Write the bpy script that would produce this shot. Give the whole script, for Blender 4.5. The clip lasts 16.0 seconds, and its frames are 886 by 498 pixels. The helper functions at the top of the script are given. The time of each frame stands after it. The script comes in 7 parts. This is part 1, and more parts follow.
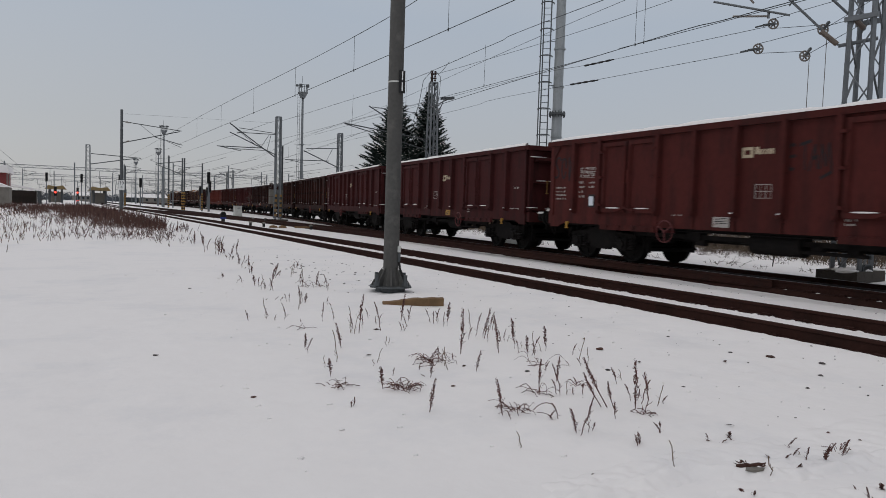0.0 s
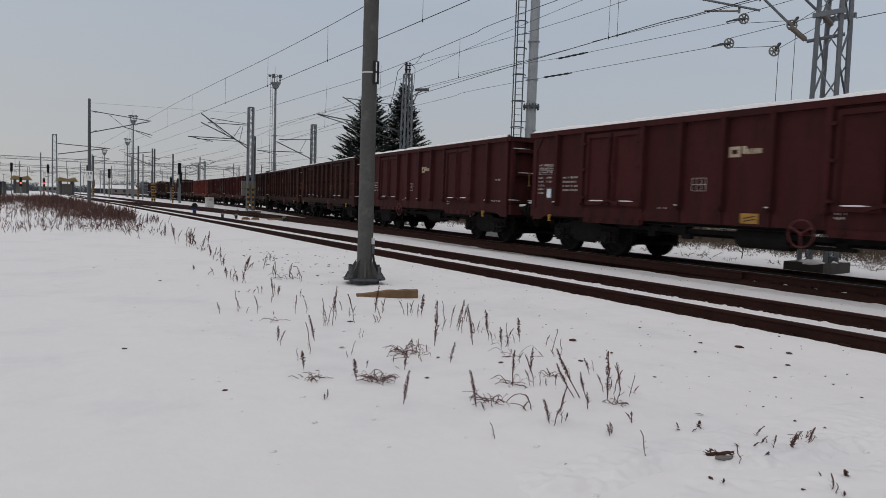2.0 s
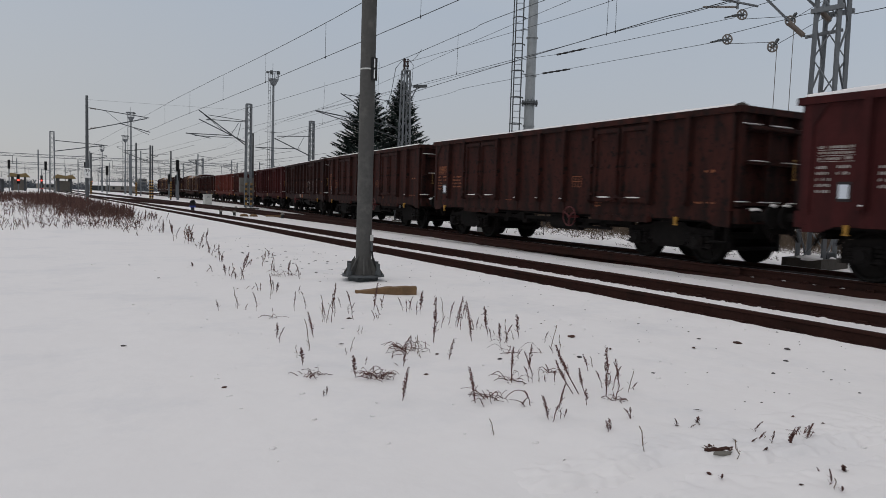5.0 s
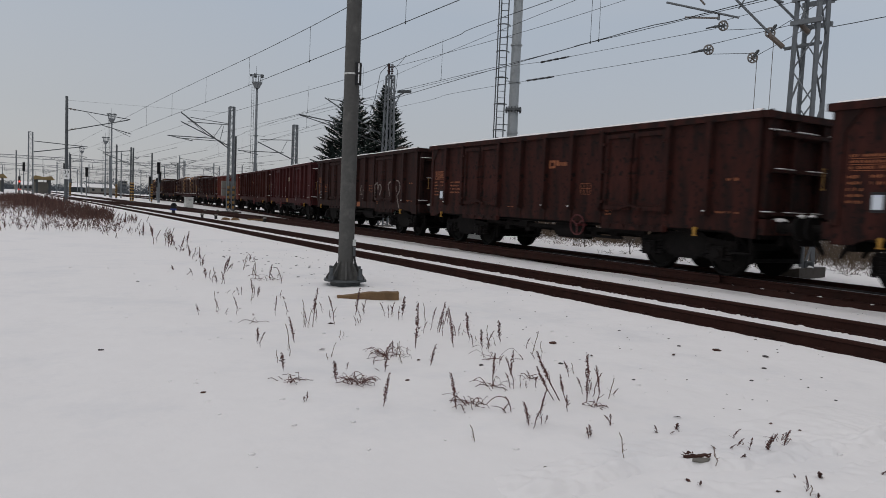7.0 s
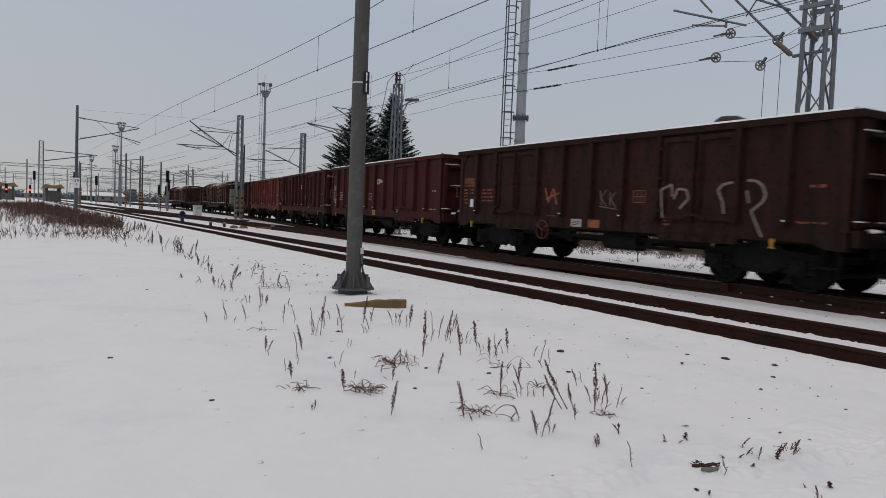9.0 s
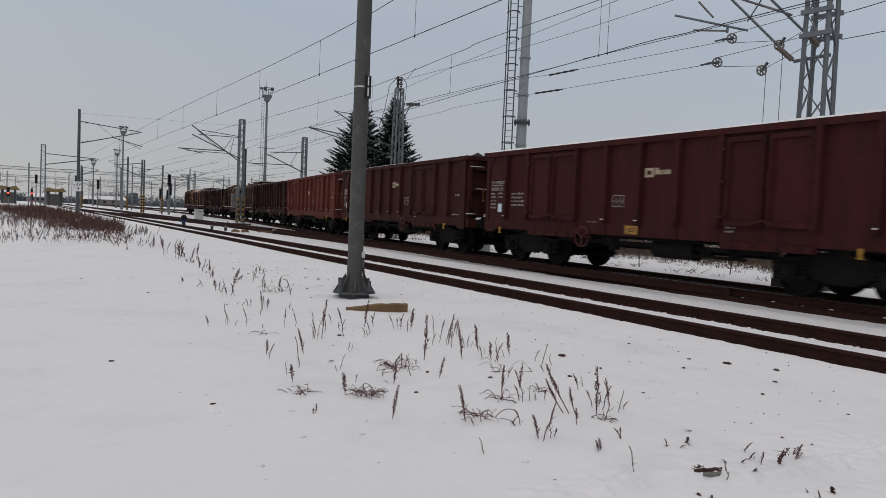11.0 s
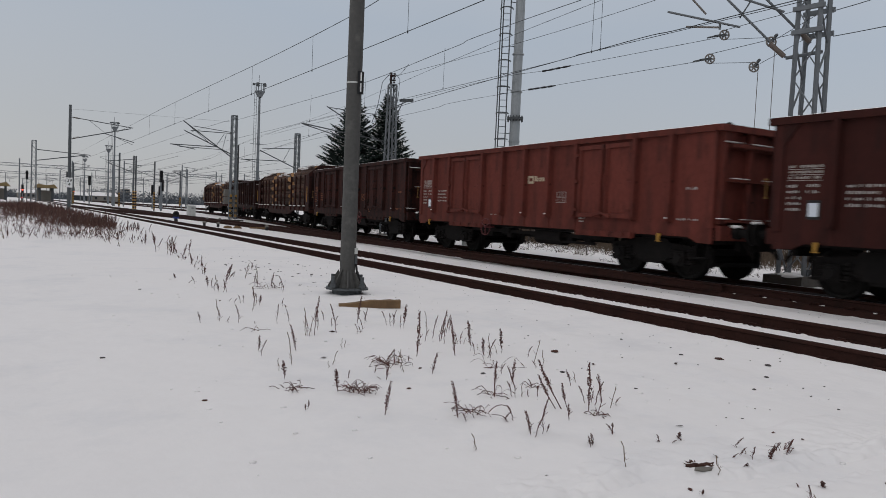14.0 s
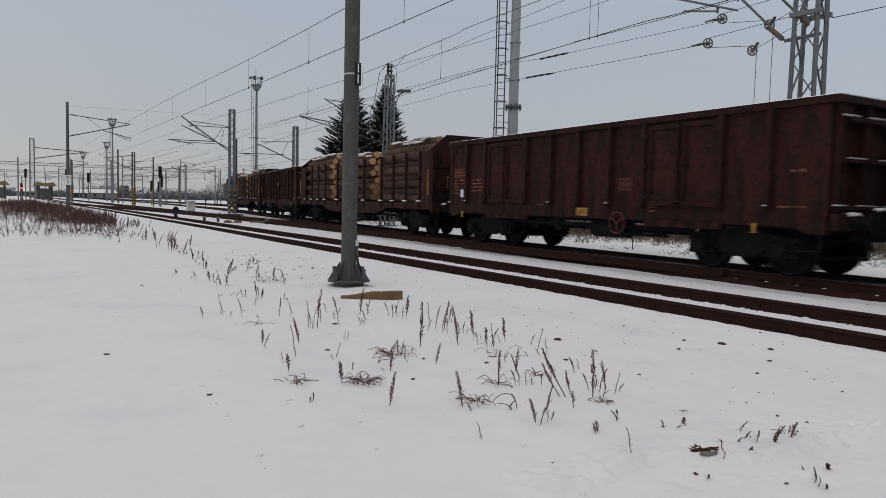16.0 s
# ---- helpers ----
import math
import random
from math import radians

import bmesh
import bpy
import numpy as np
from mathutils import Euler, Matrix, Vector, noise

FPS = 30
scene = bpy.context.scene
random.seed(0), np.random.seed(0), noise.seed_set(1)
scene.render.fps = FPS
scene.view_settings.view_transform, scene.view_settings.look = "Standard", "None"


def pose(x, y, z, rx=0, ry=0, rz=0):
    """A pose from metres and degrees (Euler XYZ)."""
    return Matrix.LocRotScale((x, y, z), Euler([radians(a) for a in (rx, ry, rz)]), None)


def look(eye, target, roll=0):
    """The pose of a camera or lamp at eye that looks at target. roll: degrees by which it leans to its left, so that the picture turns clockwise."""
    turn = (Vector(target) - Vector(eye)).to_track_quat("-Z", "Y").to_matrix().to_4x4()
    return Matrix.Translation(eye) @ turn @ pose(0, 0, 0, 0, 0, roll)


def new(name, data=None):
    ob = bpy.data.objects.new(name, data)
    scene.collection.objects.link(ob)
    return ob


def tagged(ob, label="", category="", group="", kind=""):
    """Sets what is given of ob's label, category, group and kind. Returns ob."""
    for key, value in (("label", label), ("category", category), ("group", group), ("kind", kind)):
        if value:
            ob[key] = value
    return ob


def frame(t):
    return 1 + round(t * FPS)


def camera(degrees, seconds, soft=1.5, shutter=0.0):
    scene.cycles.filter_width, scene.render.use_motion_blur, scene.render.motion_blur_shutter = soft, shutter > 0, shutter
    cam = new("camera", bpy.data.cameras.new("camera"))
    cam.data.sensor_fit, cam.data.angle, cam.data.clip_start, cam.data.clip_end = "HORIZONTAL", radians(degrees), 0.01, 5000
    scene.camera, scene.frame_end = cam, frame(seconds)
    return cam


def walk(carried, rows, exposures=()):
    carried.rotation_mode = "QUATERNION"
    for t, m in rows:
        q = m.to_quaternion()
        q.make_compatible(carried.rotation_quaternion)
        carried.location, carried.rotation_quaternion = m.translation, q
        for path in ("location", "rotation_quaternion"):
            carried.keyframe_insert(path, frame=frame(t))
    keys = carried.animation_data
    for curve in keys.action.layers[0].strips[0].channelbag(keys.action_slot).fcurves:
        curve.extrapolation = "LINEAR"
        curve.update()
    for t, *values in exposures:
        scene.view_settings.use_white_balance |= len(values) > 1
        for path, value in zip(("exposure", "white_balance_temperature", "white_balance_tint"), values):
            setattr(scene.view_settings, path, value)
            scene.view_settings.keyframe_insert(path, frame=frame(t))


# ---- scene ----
EYE_Z = 1.39
cam = camera(65.0, 16.0, soft=0.75, shutter=0.35)
walk(cam, [
    (0, pose(-0.011, -0.010, EYE_Z + 0.001, 86.703, -1.773, -28.677)),
    (0.5, pose(-0.011, 0.002, EYE_Z + -0.002, 86.661, -1.844, -28.963)),
    (1, pose(-0.012, -0.016, EYE_Z + 0.002, 86.484, -1.871, -29.647)),
    (1.5, pose(-0.010, -0.012, EYE_Z + 0.003, 86.414, -1.838, -30.252)),
    (2, pose(-0.001, -0.001, EYE_Z + -0.003, 86.125, -1.922, -30.777)),
    (2.5, pose(-0.011, -0.006, EYE_Z + -0.004, 86.063, -2.162, -30.939)),
    (3, pose(-0.004, 0.004, EYE_Z + -0.005, 85.911, -2.137, -30.515)),
    (3.5, pose(-0.009, -0.004, EYE_Z + 0.003, 85.943, -1.856, -30.555)),
    (4, pose(0.002, 0.002, EYE_Z + -0.002, 85.785, -1.805, -30.800)),
    (6.5, pose(-0.017, -0.008, EYE_Z + -0.001, 86.114, -1.911, -31.171)),
    (7, pose(-0.001, -0.002, EYE_Z + -0.000, 86.346, -2.426, -32.282)),
    (7.5, pose(-0.007, -0.006, EYE_Z + 0.006, 86.141, -2.604, -32.507)),
    (8, pose(-0.013, -0.008, EYE_Z + 0.001, 86.565, -2.557, -32.431)),
    (8.5, pose(-0.014, -0.010, EYE_Z + 0.007, 86.999, -2.365, -32.066)),
    (9, pose(-0.009, -0.013, EYE_Z + 0.005, 86.961, -2.355, -31.673)),
    (11.5, pose(-0.012, -0.008, EYE_Z + 0.001, 87.372, -2.502, -31.628)),
    (12, pose(-0.010, -0.002, EYE_Z + 0.001, 87.319, -2.585, -31.961)),
    (12.5, pose(0.000, -0.000, EYE_Z + -0.000, 87.135, -2.382, -32.072)),
    (13, pose(-0.001, 0.004, EYE_Z + -0.005, 87.059, -2.680, -31.823)),
    (13.5, pose(-0.005, -0.004, EYE_Z + 0.000, 86.893, -2.577, -31.844)),
    (14, pose(-0.003, -0.007, EYE_Z + -0.002, 87.038, -2.472, -32.128)),
    (14.5, pose(-0.010, -0.002, EYE_Z + 0.000, 86.866, -2.411, -32.687)),
    (15, pose(-0.010, -0.001, EYE_Z + -0.001, 86.602, -1.704, -32.439)),
    (15.5, pose(-0.006, 0.003, EYE_Z + -0.006, 86.609, -1.657, -32.355)),
    (16, pose(-0.007, -0.000, EYE_Z + -0.004, 86.246, -1.361, -32.153)),
])

# ---- world and light: an overcast winter day ----
world = bpy.data.worlds.new("overcast")
scene.world = world
world.use_nodes = True
wn, wl = world.node_tree.nodes, world.node_tree.links
wn.clear()
w_out = wn.new("ShaderNodeOutputWorld")
w_sky = wn.new("ShaderNodeTexSky")
w_sky.sky_type, w_sky.sun_disc = "NISHITA", False
w_sky.sun_elevation, w_sky.sun_rotation = radians(22), radians(-60)
w_sat = wn.new("ShaderNodeHueSaturation")
w_sat.inputs["Saturation"].default_value = 0.35
w_bg1 = wn.new("ShaderNodeBackground")
w_bg1.inputs["Strength"].default_value = 0.02
w_co = wn.new("ShaderNodeTexCoord")
w_sep = wn.new("ShaderNodeSeparateXYZ")
w_noise = wn.new("ShaderNodeTexNoise")
w_noise.inputs["Scale"].default_value, w_noise.inputs["Detail"].default_value = 2.0, 3.0
w_mad = wn.new("ShaderNodeMath")
w_mad.operation = "MULTIPLY_ADD"
w_mad.inputs[1].default_value, w_mad.inputs[2].default_value = 0.14, -0.07
w_add = wn.new("ShaderNodeMath")
w_ramp = wn.new("ShaderNodeValToRGB")
e = w_ramp.color_ramp.elements
e[0].position, e[0].color = 0.0, (0.354, 0.355, 0.362, 1)
e[1].position, e[1].color = 1.0, (0.69, 0.67, 0.675, 1)
e2 = w_ramp.color_ramp.elements.new(0.30)
e2.color = (0.330, 0.378, 0.445, 1)
w_bg2 = wn.new("ShaderNodeBackground")
w_bg2.inputs["Strength"].default_value = 1.0
w_mix = wn.new("ShaderNodeAddShader")
wl.new(w_sky.outputs[0], w_sat.inputs["Color"])
wl.new(w_sat.outputs[0], w_bg1.inputs["Color"])
wl.new(w_co.outputs["Generated"], w_sep.inputs[0])
wl.new(w_co.outputs["Generated"], w_noise.inputs["Vector"])
wl.new(w_noise.outputs[0], w_mad.inputs[0])
wl.new(w_mad.outputs[0], w_add.inputs[0])
wl.new(w_sep.outputs["Z"], w_add.inputs[1])
w_east = wn.new("ShaderNodeMath")
w_east.operation = "MULTIPLY_ADD"
w_east.inputs[1].default_value = 0.09
wl.new(w_sep.outputs["X"], w_east.inputs[0])
wl.new(w_add.outputs[0], w_east.inputs[2])
wl.new(w_east.outputs[0], w_ramp.inputs[0])
wl.new(w_ramp.outputs[0], w_bg2.inputs["Color"])
wl.new(w_bg1.outputs[0], w_mix.inputs[0])
wl.new(w_bg2.outputs[0], w_mix.inputs[1])
wl.new(w_mix.outputs[0], w_out.inputs["Surface"])
sun = new("sun", bpy.data.lights.new("sun", "SUN"))
sun.data.energy, sun.data.angle, sun.data.color = 0.4, radians(40), (1.0, 0.97, 0.93)
sun.matrix_basis = look((-30, -20, 40), (0, 0, 0))

# ---- materials ----


def material(name, color, rough=0.8, metal=0.0, grain=30.0, vary=0.25, bump=0.2, stain=None, stain_scale=1.5,
             stain_low=0.5, stain_high=0.7, streak=False, per_object=0.0, per_island=0.0, emit=0.0, bump_dist=0.01, gloss=0.3, spots=None):
    m = bpy.data.materials.new(name)
    m.use_nodes = True
    n, l = m.node_tree.nodes, m.node_tree.links
    bsdf = n["Principled BSDF"]
    bsdf.inputs["Roughness"].default_value, bsdf.inputs["Metallic"].default_value = rough, metal
    bsdf.inputs["Specular IOR Level"].default_value = gloss
    co = n.new("ShaderNodeTexCoord")
    fine = n.new("ShaderNodeTexNoise")
    fine.inputs["Scale"].default_value, fine.inputs["Detail"].default_value = grain, 5
    l.new(co.outputs["Object"], fine.inputs["Vector"])
    val = n.new("ShaderNodeMapRange")
    val.inputs["To Min"].default_value, val.inputs["To Max"].default_value = 1 - vary, 1 + vary
    l.new(fine.outputs[0], val.inputs["Value"])
    hsv = n.new("ShaderNodeHueSaturation")
    hsv.inputs["Color"].default_value = (*color, 1)
    last = val.outputs[0]
    for amount, node, out in ((per_object, "ShaderNodeObjectInfo", "Random"), (per_island, "ShaderNodeNewGeometry", "Random Per Island")):
        if amount:
            info, mr, mul = n.new(node), n.new("ShaderNodeMapRange"), n.new("ShaderNodeMath")
            mr.inputs["To Min"].default_value, mr.inputs["To Max"].default_value = 1 - amount, 1 + amount
            mul.operation = "MULTIPLY"
            l.new(info.outputs[out], mr.inputs["Value"])
            l.new(last, mul.inputs[0])
            l.new(mr.outputs[0], mul.inputs[1])
            last = mul.outputs[0]
    l.new(last, hsv.inputs["Value"])
    col = hsv.outputs[0]
    if stain:
        big = n.new("ShaderNodeTexNoise")
        big.inputs["Scale"].default_value, big.inputs["Detail"].default_value = stain_scale, 6
        big.inputs["Roughness"].default_value = 0.7
        if streak:
            mp = n.new("ShaderNodeMapping")
            mp.inputs["Scale"].default_value = (1, 1, 0.22)
            l.new(co.outputs["Object"], mp.inputs["Vector"])
            l.new(mp.outputs[0], big.inputs["Vector"])
        else:
            l.new(co.outputs["Object"], big.inputs["Vector"])
        cut = n.new("ShaderNodeMapRange")
        cut.inputs["From Min"].default_value, cut.inputs["From Max"].default_value = stain_low, stain_high
        l.new(big.outputs[0], cut.inputs["Value"])
        mix = n.new("ShaderNodeMix")
        mix.data_type = "RGBA"
        l.new(cut.outputs[0], mix.inputs["Factor"])
        l.new(col, mix.inputs["A"])
        mix.inputs["B"].default_value = (*stain, 1)
        col = mix.outputs["Result"]
    if spots:
        chip, cut2, mix2 = n.new("ShaderNodeTexNoise"), n.new("ShaderNodeMapRange"), n.new("ShaderNodeMix")
        chip.inputs["Scale"].default_value, chip.inputs["Detail"].default_value, chip.inputs["Roughness"].default_value = spots[1], 4, 0.6
        cut2.inputs["From Min"].default_value, cut2.inputs["From Max"].default_value = spots[2], spots[2] + 0.05
        mix2.data_type = "RGBA"
        mix2.inputs["B"].default_value = (*spots[0], 1)
        l.new(co.outputs["Object"], chip.inputs["Vector"])
        l.new(chip.outputs[0], cut2.inputs["Value"])
        l.new(cut2.outputs[0], mix2.inputs["Factor"])
        l.new(col, mix2.inputs["A"])
        col = mix2.outputs["Result"]
    l.new(col, bsdf.inputs["Base Color"])
    if bump:
        b = n.new("ShaderNodeBump")
        b.inputs["Strength"].default_value, b.inputs["Distance"].default_value = bump, bump_dist
        l.new(fine.outputs[0], b.inputs["Height"])
        l.new(b.outputs[0], bsdf.inputs["Normal"])
    if emit:
        bsdf.inputs["Emission Color"].default_value = (*color, 1)
        bsdf.inputs["Emission Strength"].default_value = emit
    return m


def snow_material(name):
    m = material(name, (0.792, 0.766, 0.757), rough=0.75, grain=7, vary=0.02, bump=0.25, stain=(0.715, 0.70, 0.705), stain_scale=0.6, bump_dist=0.03)
    m.node_tree.nodes["Principled BSDF"].inputs["Specular IOR Level"].default_value = 0.2
    return m


M_SNOW = snow_material("snow")
M_GROUND = snow_material("snow_ground")
M_RAIL = material("rail_rust", (0.034, 0.015, 0.012), gloss=0.1, rough=0.9, grain=25, vary=0.3, stain=(0.022, 0.012, 0.010), stain_scale=2)
M_BALLAST = material("dark_ballast", (0.022, 0.016, 0.014), gloss=0.1, rough=1.0, grain=14, vary=0.6, stain=(0.04, 0.033, 0.03), stain_scale=5, bump=1.0, bump_dist=0.05)
M_RAILHEAD = material("rail_head", (0.10, 0.085, 0.08), rough=0.4, metal=0.7, grain=60, vary=0.3)
M_STEEL = material("galvanised_steel", (0.165, 0.178, 0.19), rough=0.6, metal=0.3, grain=12, vary=0.2, stain=(0.13, 0.14, 0.145), stain_scale=3)
M_TOWER = material("tower_steel", (0.30, 0.32, 0.33), rough=0.6, metal=0.3, grain=10, vary=0.15, stain=(0.22, 0.235, 0.24), stain_scale=2)
M_DARKSTEEL = material("weathered_mast_steel", (0.085, 0.092, 0.097), rough=0.7, metal=0.2, grain=12, vary=0.25)
M_POLE = material("pole_paint", (0.082 * 0.85, 0.082 * 0.83, 0.077 * 0.84), rough=0.7, grain=18, vary=0.25, stain=(0.125, 0.122, 0.112), stain_scale=3, stain_low=0.52, stain_high=0.75, bump=0.3)
M_DARKCONCRETE = material("dark_concrete", (0.055, 0.047, 0.04), rough=0.85, grain=20, vary=0.3, stain=(0.03, 0.025, 0.02), stain_scale=4)
M_CONCRETE = material("concrete", (0.165, 0.155, 0.14), rough=0.95, grain=20, vary=0.25, stain=(0.15, 0.14, 0.12), stain_scale=4)
M_WIRE = material("wire", (0.045, 0.05, 0.055), rough=0.6, metal=0.3, grain=5, vary=0.1, bump=0)
M_INSUL = material("insulator_glaze", (0.16, 0.13, 0.11), rough=0.35, grain=20, vary=0.2)
M_BROWNINS = material("brown_insulator_glaze", (0.030, 0.014, 0.012), rough=0.25, grain=20, vary=0.2)
M_PULLEY = material("pulley_metal", (0.22, 0.20, 0.185), rough=0.6, metal=0.3, grain=30, vary=0.2)
M_BOGIE = material("bogie_grime", (0.008, 0.007, 0.0068), gloss=0.12, rough=0.85, grain=14, vary=0.4, stain=(0.015, 0.012, 0.011), stain_scale=3)
M_WHEEL = material("wheel_steel", (0.010, 0.009, 0.0085), gloss=0.12, rough=0.8, metal=0.0, grain=20, vary=0.4)
M_INSIDE = material("wagon_load", (0.045, 0.035, 0.03), rough=0.95, grain=6, vary=0.5, per_island=0.5)
M_DULLYELLOW = material("dull_yellow_paint", (0.16, 0.085, 0.02), rough=0.7, grain=15, vary=0.3)
M_YELLOW = material("yellow_paint", (0.34, 0.18, 0.03), rough=0.6, grain=15, vary=0.25, stain=(0.2, 0.12, 0.04), stain_scale=6)
M_BLACK = material("black_paint", (0.015, 0.015, 0.016), rough=0.6, grain=15, vary=0.3)
M_REDPAINT = material("red_paint", (0.085, 0.018, 0.019), rough=0.6, grain=15, vary=0.3)
M_WHITE = material("white_lettering", (0.36, 0.34, 0.32), rough=0.8, grain=40, vary=0.3, stain=(0.20, 0.13, 0.11), stain_scale=9)
M_RUSTLETTER = material("rusty_lettering", (0.26, 0.09, 0.04), rough=0.9, grain=30, vary=0.4, stain=(0.09, 0.035, 0.025), stain_scale=8)
M_CREAM = material("cream_mark", (0.42, 0.35, 0.25), rough=0.8, grain=40, vary=0.2)
M_SPRAYDARK = material("dark_spray_paint", (0.010, 0.007, 0.009), rough=0.7, grain=40, vary=0.3)
M_SPRAYLIGHT = material("pale_spray_paint", (0.19, 0.16, 0.145), rough=0.8, grain=25, vary=0.4, stain=(0.09, 0.045, 0.04), stain_scale=7)
M_PAPER = material("waybill_paper", (0.62, 0.66, 0.72), rough=0.7, grain=30, vary=0.05)
M_WEED = material("dry_weed", (0.105, 0.050, 0.043), rough=0.95, grain=60, vary=0.4, per_island=0.4)
M_WEEDPALE = material("dry_grass", (0.16, 0.115, 0.085), rough=0.95, grain=60, vary=0.4, per_island=0.4)
M_BRUSH = material("brown_brush", (0.088, 0.064, 0.045), rough=0.95, grain=60, vary=0.4, per_island=0.5)
M_WEEDRED = material("russet_weed", (0.088, 0.046, 0.038), rough=0.95, grain=3, vary=0.5, per_island=0.5)
M_WOOD = material("weathered_timber", (0.17, 0.105, 0.055), rough=0.9, grain=22, vary=0.35, stain=(0.12, 0.075, 0.04), stain_scale=5)
M_STONE = material("stone", (0.075, 0.065, 0.065), rough=0.95, grain=30, vary=0.4, per_object=0.4)
M_LEAF = material("dead_leaf", (0.075, 0.035, 0.026), rough=0.9, grain=30, vary=0.4, per_object=0.3)
M_BARK = material("log_bark", (0.095, 0.050, 0.034), rough=0.95, grain=12, vary=0.5, stain=(0.042, 0.026, 0.021), stain_scale=4, stain_low=0.4, stain_high=0.6, per_object=0.5, bump=0.8, bump_dist=0.03)
M_LOGEND = material("sawn_log_end", (0.38, 0.22, 0.11), rough=0.9, grain=12, vary=0.3, per_object=0.35)
M_NEEDLE = material("spruce_needles", (0.034, 0.046, 0.041), gloss=0.08, rough=0.9, grain=4, vary=0.5, per_island=0.5)
M_TRUNK = material("tree_bark", (0.05, 0.04, 0.035), rough=0.95, grain=14, vary=0.4, bump=0.6)
M_TWIG = material("bare_twigs", (0.075, 0.065, 0.06), rough=0.95, grain=6, vary=0.4, per_island=0.4)
# the haze of distance is mixed into this pale blue-grey
M_HAZEDWOOD = material("far_wood_hazed", (0.085, 0.095, 0.108), rough=1.0, grain=0.4, vary=0.4, per_island=0.3, bump=0)
M_BLUE = material("blue_signal_paint", (0.02, 0.035, 0.20), rough=0.5, grain=15, vary=0.2)
M_CABINET = material("cabinet_grey", (0.50, 0.51, 0.49), rough=0.6, grain=12, vary=0.1, stain=(0.36, 0.36, 0.34), stain_scale=4)
M_REDLAMP = material("red_signal_light", (1.0, 0.05, 0.03), rough=0.4, vary=0, bump=0, emit=5)
M_REDWALL = material("red_brick_wall", (0.20, 0.045, 0.045), rough=0.9, grain=6, vary=0.3, stain=(0.13, 0.05, 0.045), stain_scale=1)
M_PLASTER = material("beige_plaster", (0.20, 0.185, 0.165), rough=0.95, grain=5, vary=0.15, stain=(0.14, 0.13, 0.12), stain_scale=0.8)
M_CANOPY = material("ochre_canopy", (0.20, 0.145, 0.07), rough=0.8, grain=4, vary=0.2)
M_PANEL = material("dark_window", (0.03, 0.035, 0.04), rough=0.15, grain=3, vary=0.1, bump=0)
M_SIGNWHITE = material("sign_white", (0.75, 0.75, 0.74), rough=0.5, grain=12, vary=0.06)


def wagon_paint(name, color, rust, low, high, chips=0.66):
    return material(name, color, rough=0.78, gloss=0.14, grain=9, vary=0.25, bump=0.12, stain=rust, stain_scale=3.0, stain_low=low, stain_high=high, streak=True,
                    per_object=0.13, spots=((0.010, 0.006, 0.0055), 7.5, chips))


PAINT = {
    "oxide": wagon_paint("oxide_red_paint", (0.064, 0.0136, 0.0120), (0.028, 0.0088, 0.0083), 0.45, 0.68, 0.69),
    "wine": wagon_paint("wine_red_paint", (0.047, 0.0103, 0.0105), (0.024, 0.0080, 0.0080), 0.45, 0.67, 0.69),
    "rusty": wagon_paint("rusty_brown_paint", (0.038, 0.0110, 0.0084), (0.016, 0.0070, 0.0060), 0.42, 0.58, 0.565),
    "dull": wagon_paint("dull_brown_paint", (0.029, 0.0102, 0.0082), (0.014, 0.0068, 0.0061), 0.43, 0.60, 0.57),
    "orange": wagon_paint("bright_oxide_paint", (0.116, 0.0290, 0.0215), (0.058, 0.0180, 0.0145), 0.45, 0.66, 0.675),
    "brown": wagon_paint("chocolate_paint", (0.042, 0.0112, 0.0090), (0.021, 0.0080, 0.0070), 0.46, 0.68, 0.69),
}

# ---- mesh helpers ----


def lathe(bm, rings, n=20):
    """One round skin through rings of (z, radius)."""
    prev = None
    for z, r in rings:
        ring = [bm.verts.new((r * math.cos(2 * math.pi * k / n), r * math.sin(2 * math.pi * k / n), z)) for k in range(n)]
        if prev:
            for k in range(n):
                bm.faces.new((prev[k], prev[(k + 1) % n], ring[(k + 1) % n], ring[k]))
        prev = ring
    bm.faces.new(prev)



def part(name, bm, mat, parent=None, label="", smooth=False):
    me = bpy.data.meshes.new(name)
    bm.to_mesh(me)
    bm.free()
    for m in mat if isinstance(mat, (list, tuple)) else [mat]:
        me.materials.append(m)
    if smooth:
        for p in me.polygons:
            p.use_smooth = True
    ob = new(name, me)
    if parent:
        ob.parent = parent
    if label:
        ob["label"] = label
    return ob


def shared(name, me, parent, m):
    ob = new(name, me)
    ob.parent = parent
    ob.matrix_basis = m
    return ob


def thing(name, label, category, at=(0, 0, 0), rz=0, group=""):
    ob = new(name)
    ob.matrix_basis = pose(*at, 0, 0, rz)
    return tagged(ob, label, category, group)


FACES = ((0, 3, 2, 1), (4, 5, 6, 7), (0, 1, 5, 4), (1, 2, 6, 5), (2, 3, 7, 6), (3, 0, 4, 7))


def box(bm, c, s, m=None, mi=0):
    x, y, z = s[0] / 2, s[1] / 2, s[2] / 2
    pts = [Vector(p) for p in ((-x, -y, -z), (x, -y, -z), (x, y, -z), (-x, y, -z), (-x, -y, z), (x, -y, z), (x, y, z), (-x, y, z))]
    vs = [bm.verts.new((m @ p if m else p) + Vector(c)) for p in pts]
    for q in FACES:
        bm.faces.new([vs[i] for i in q]).material_index = mi


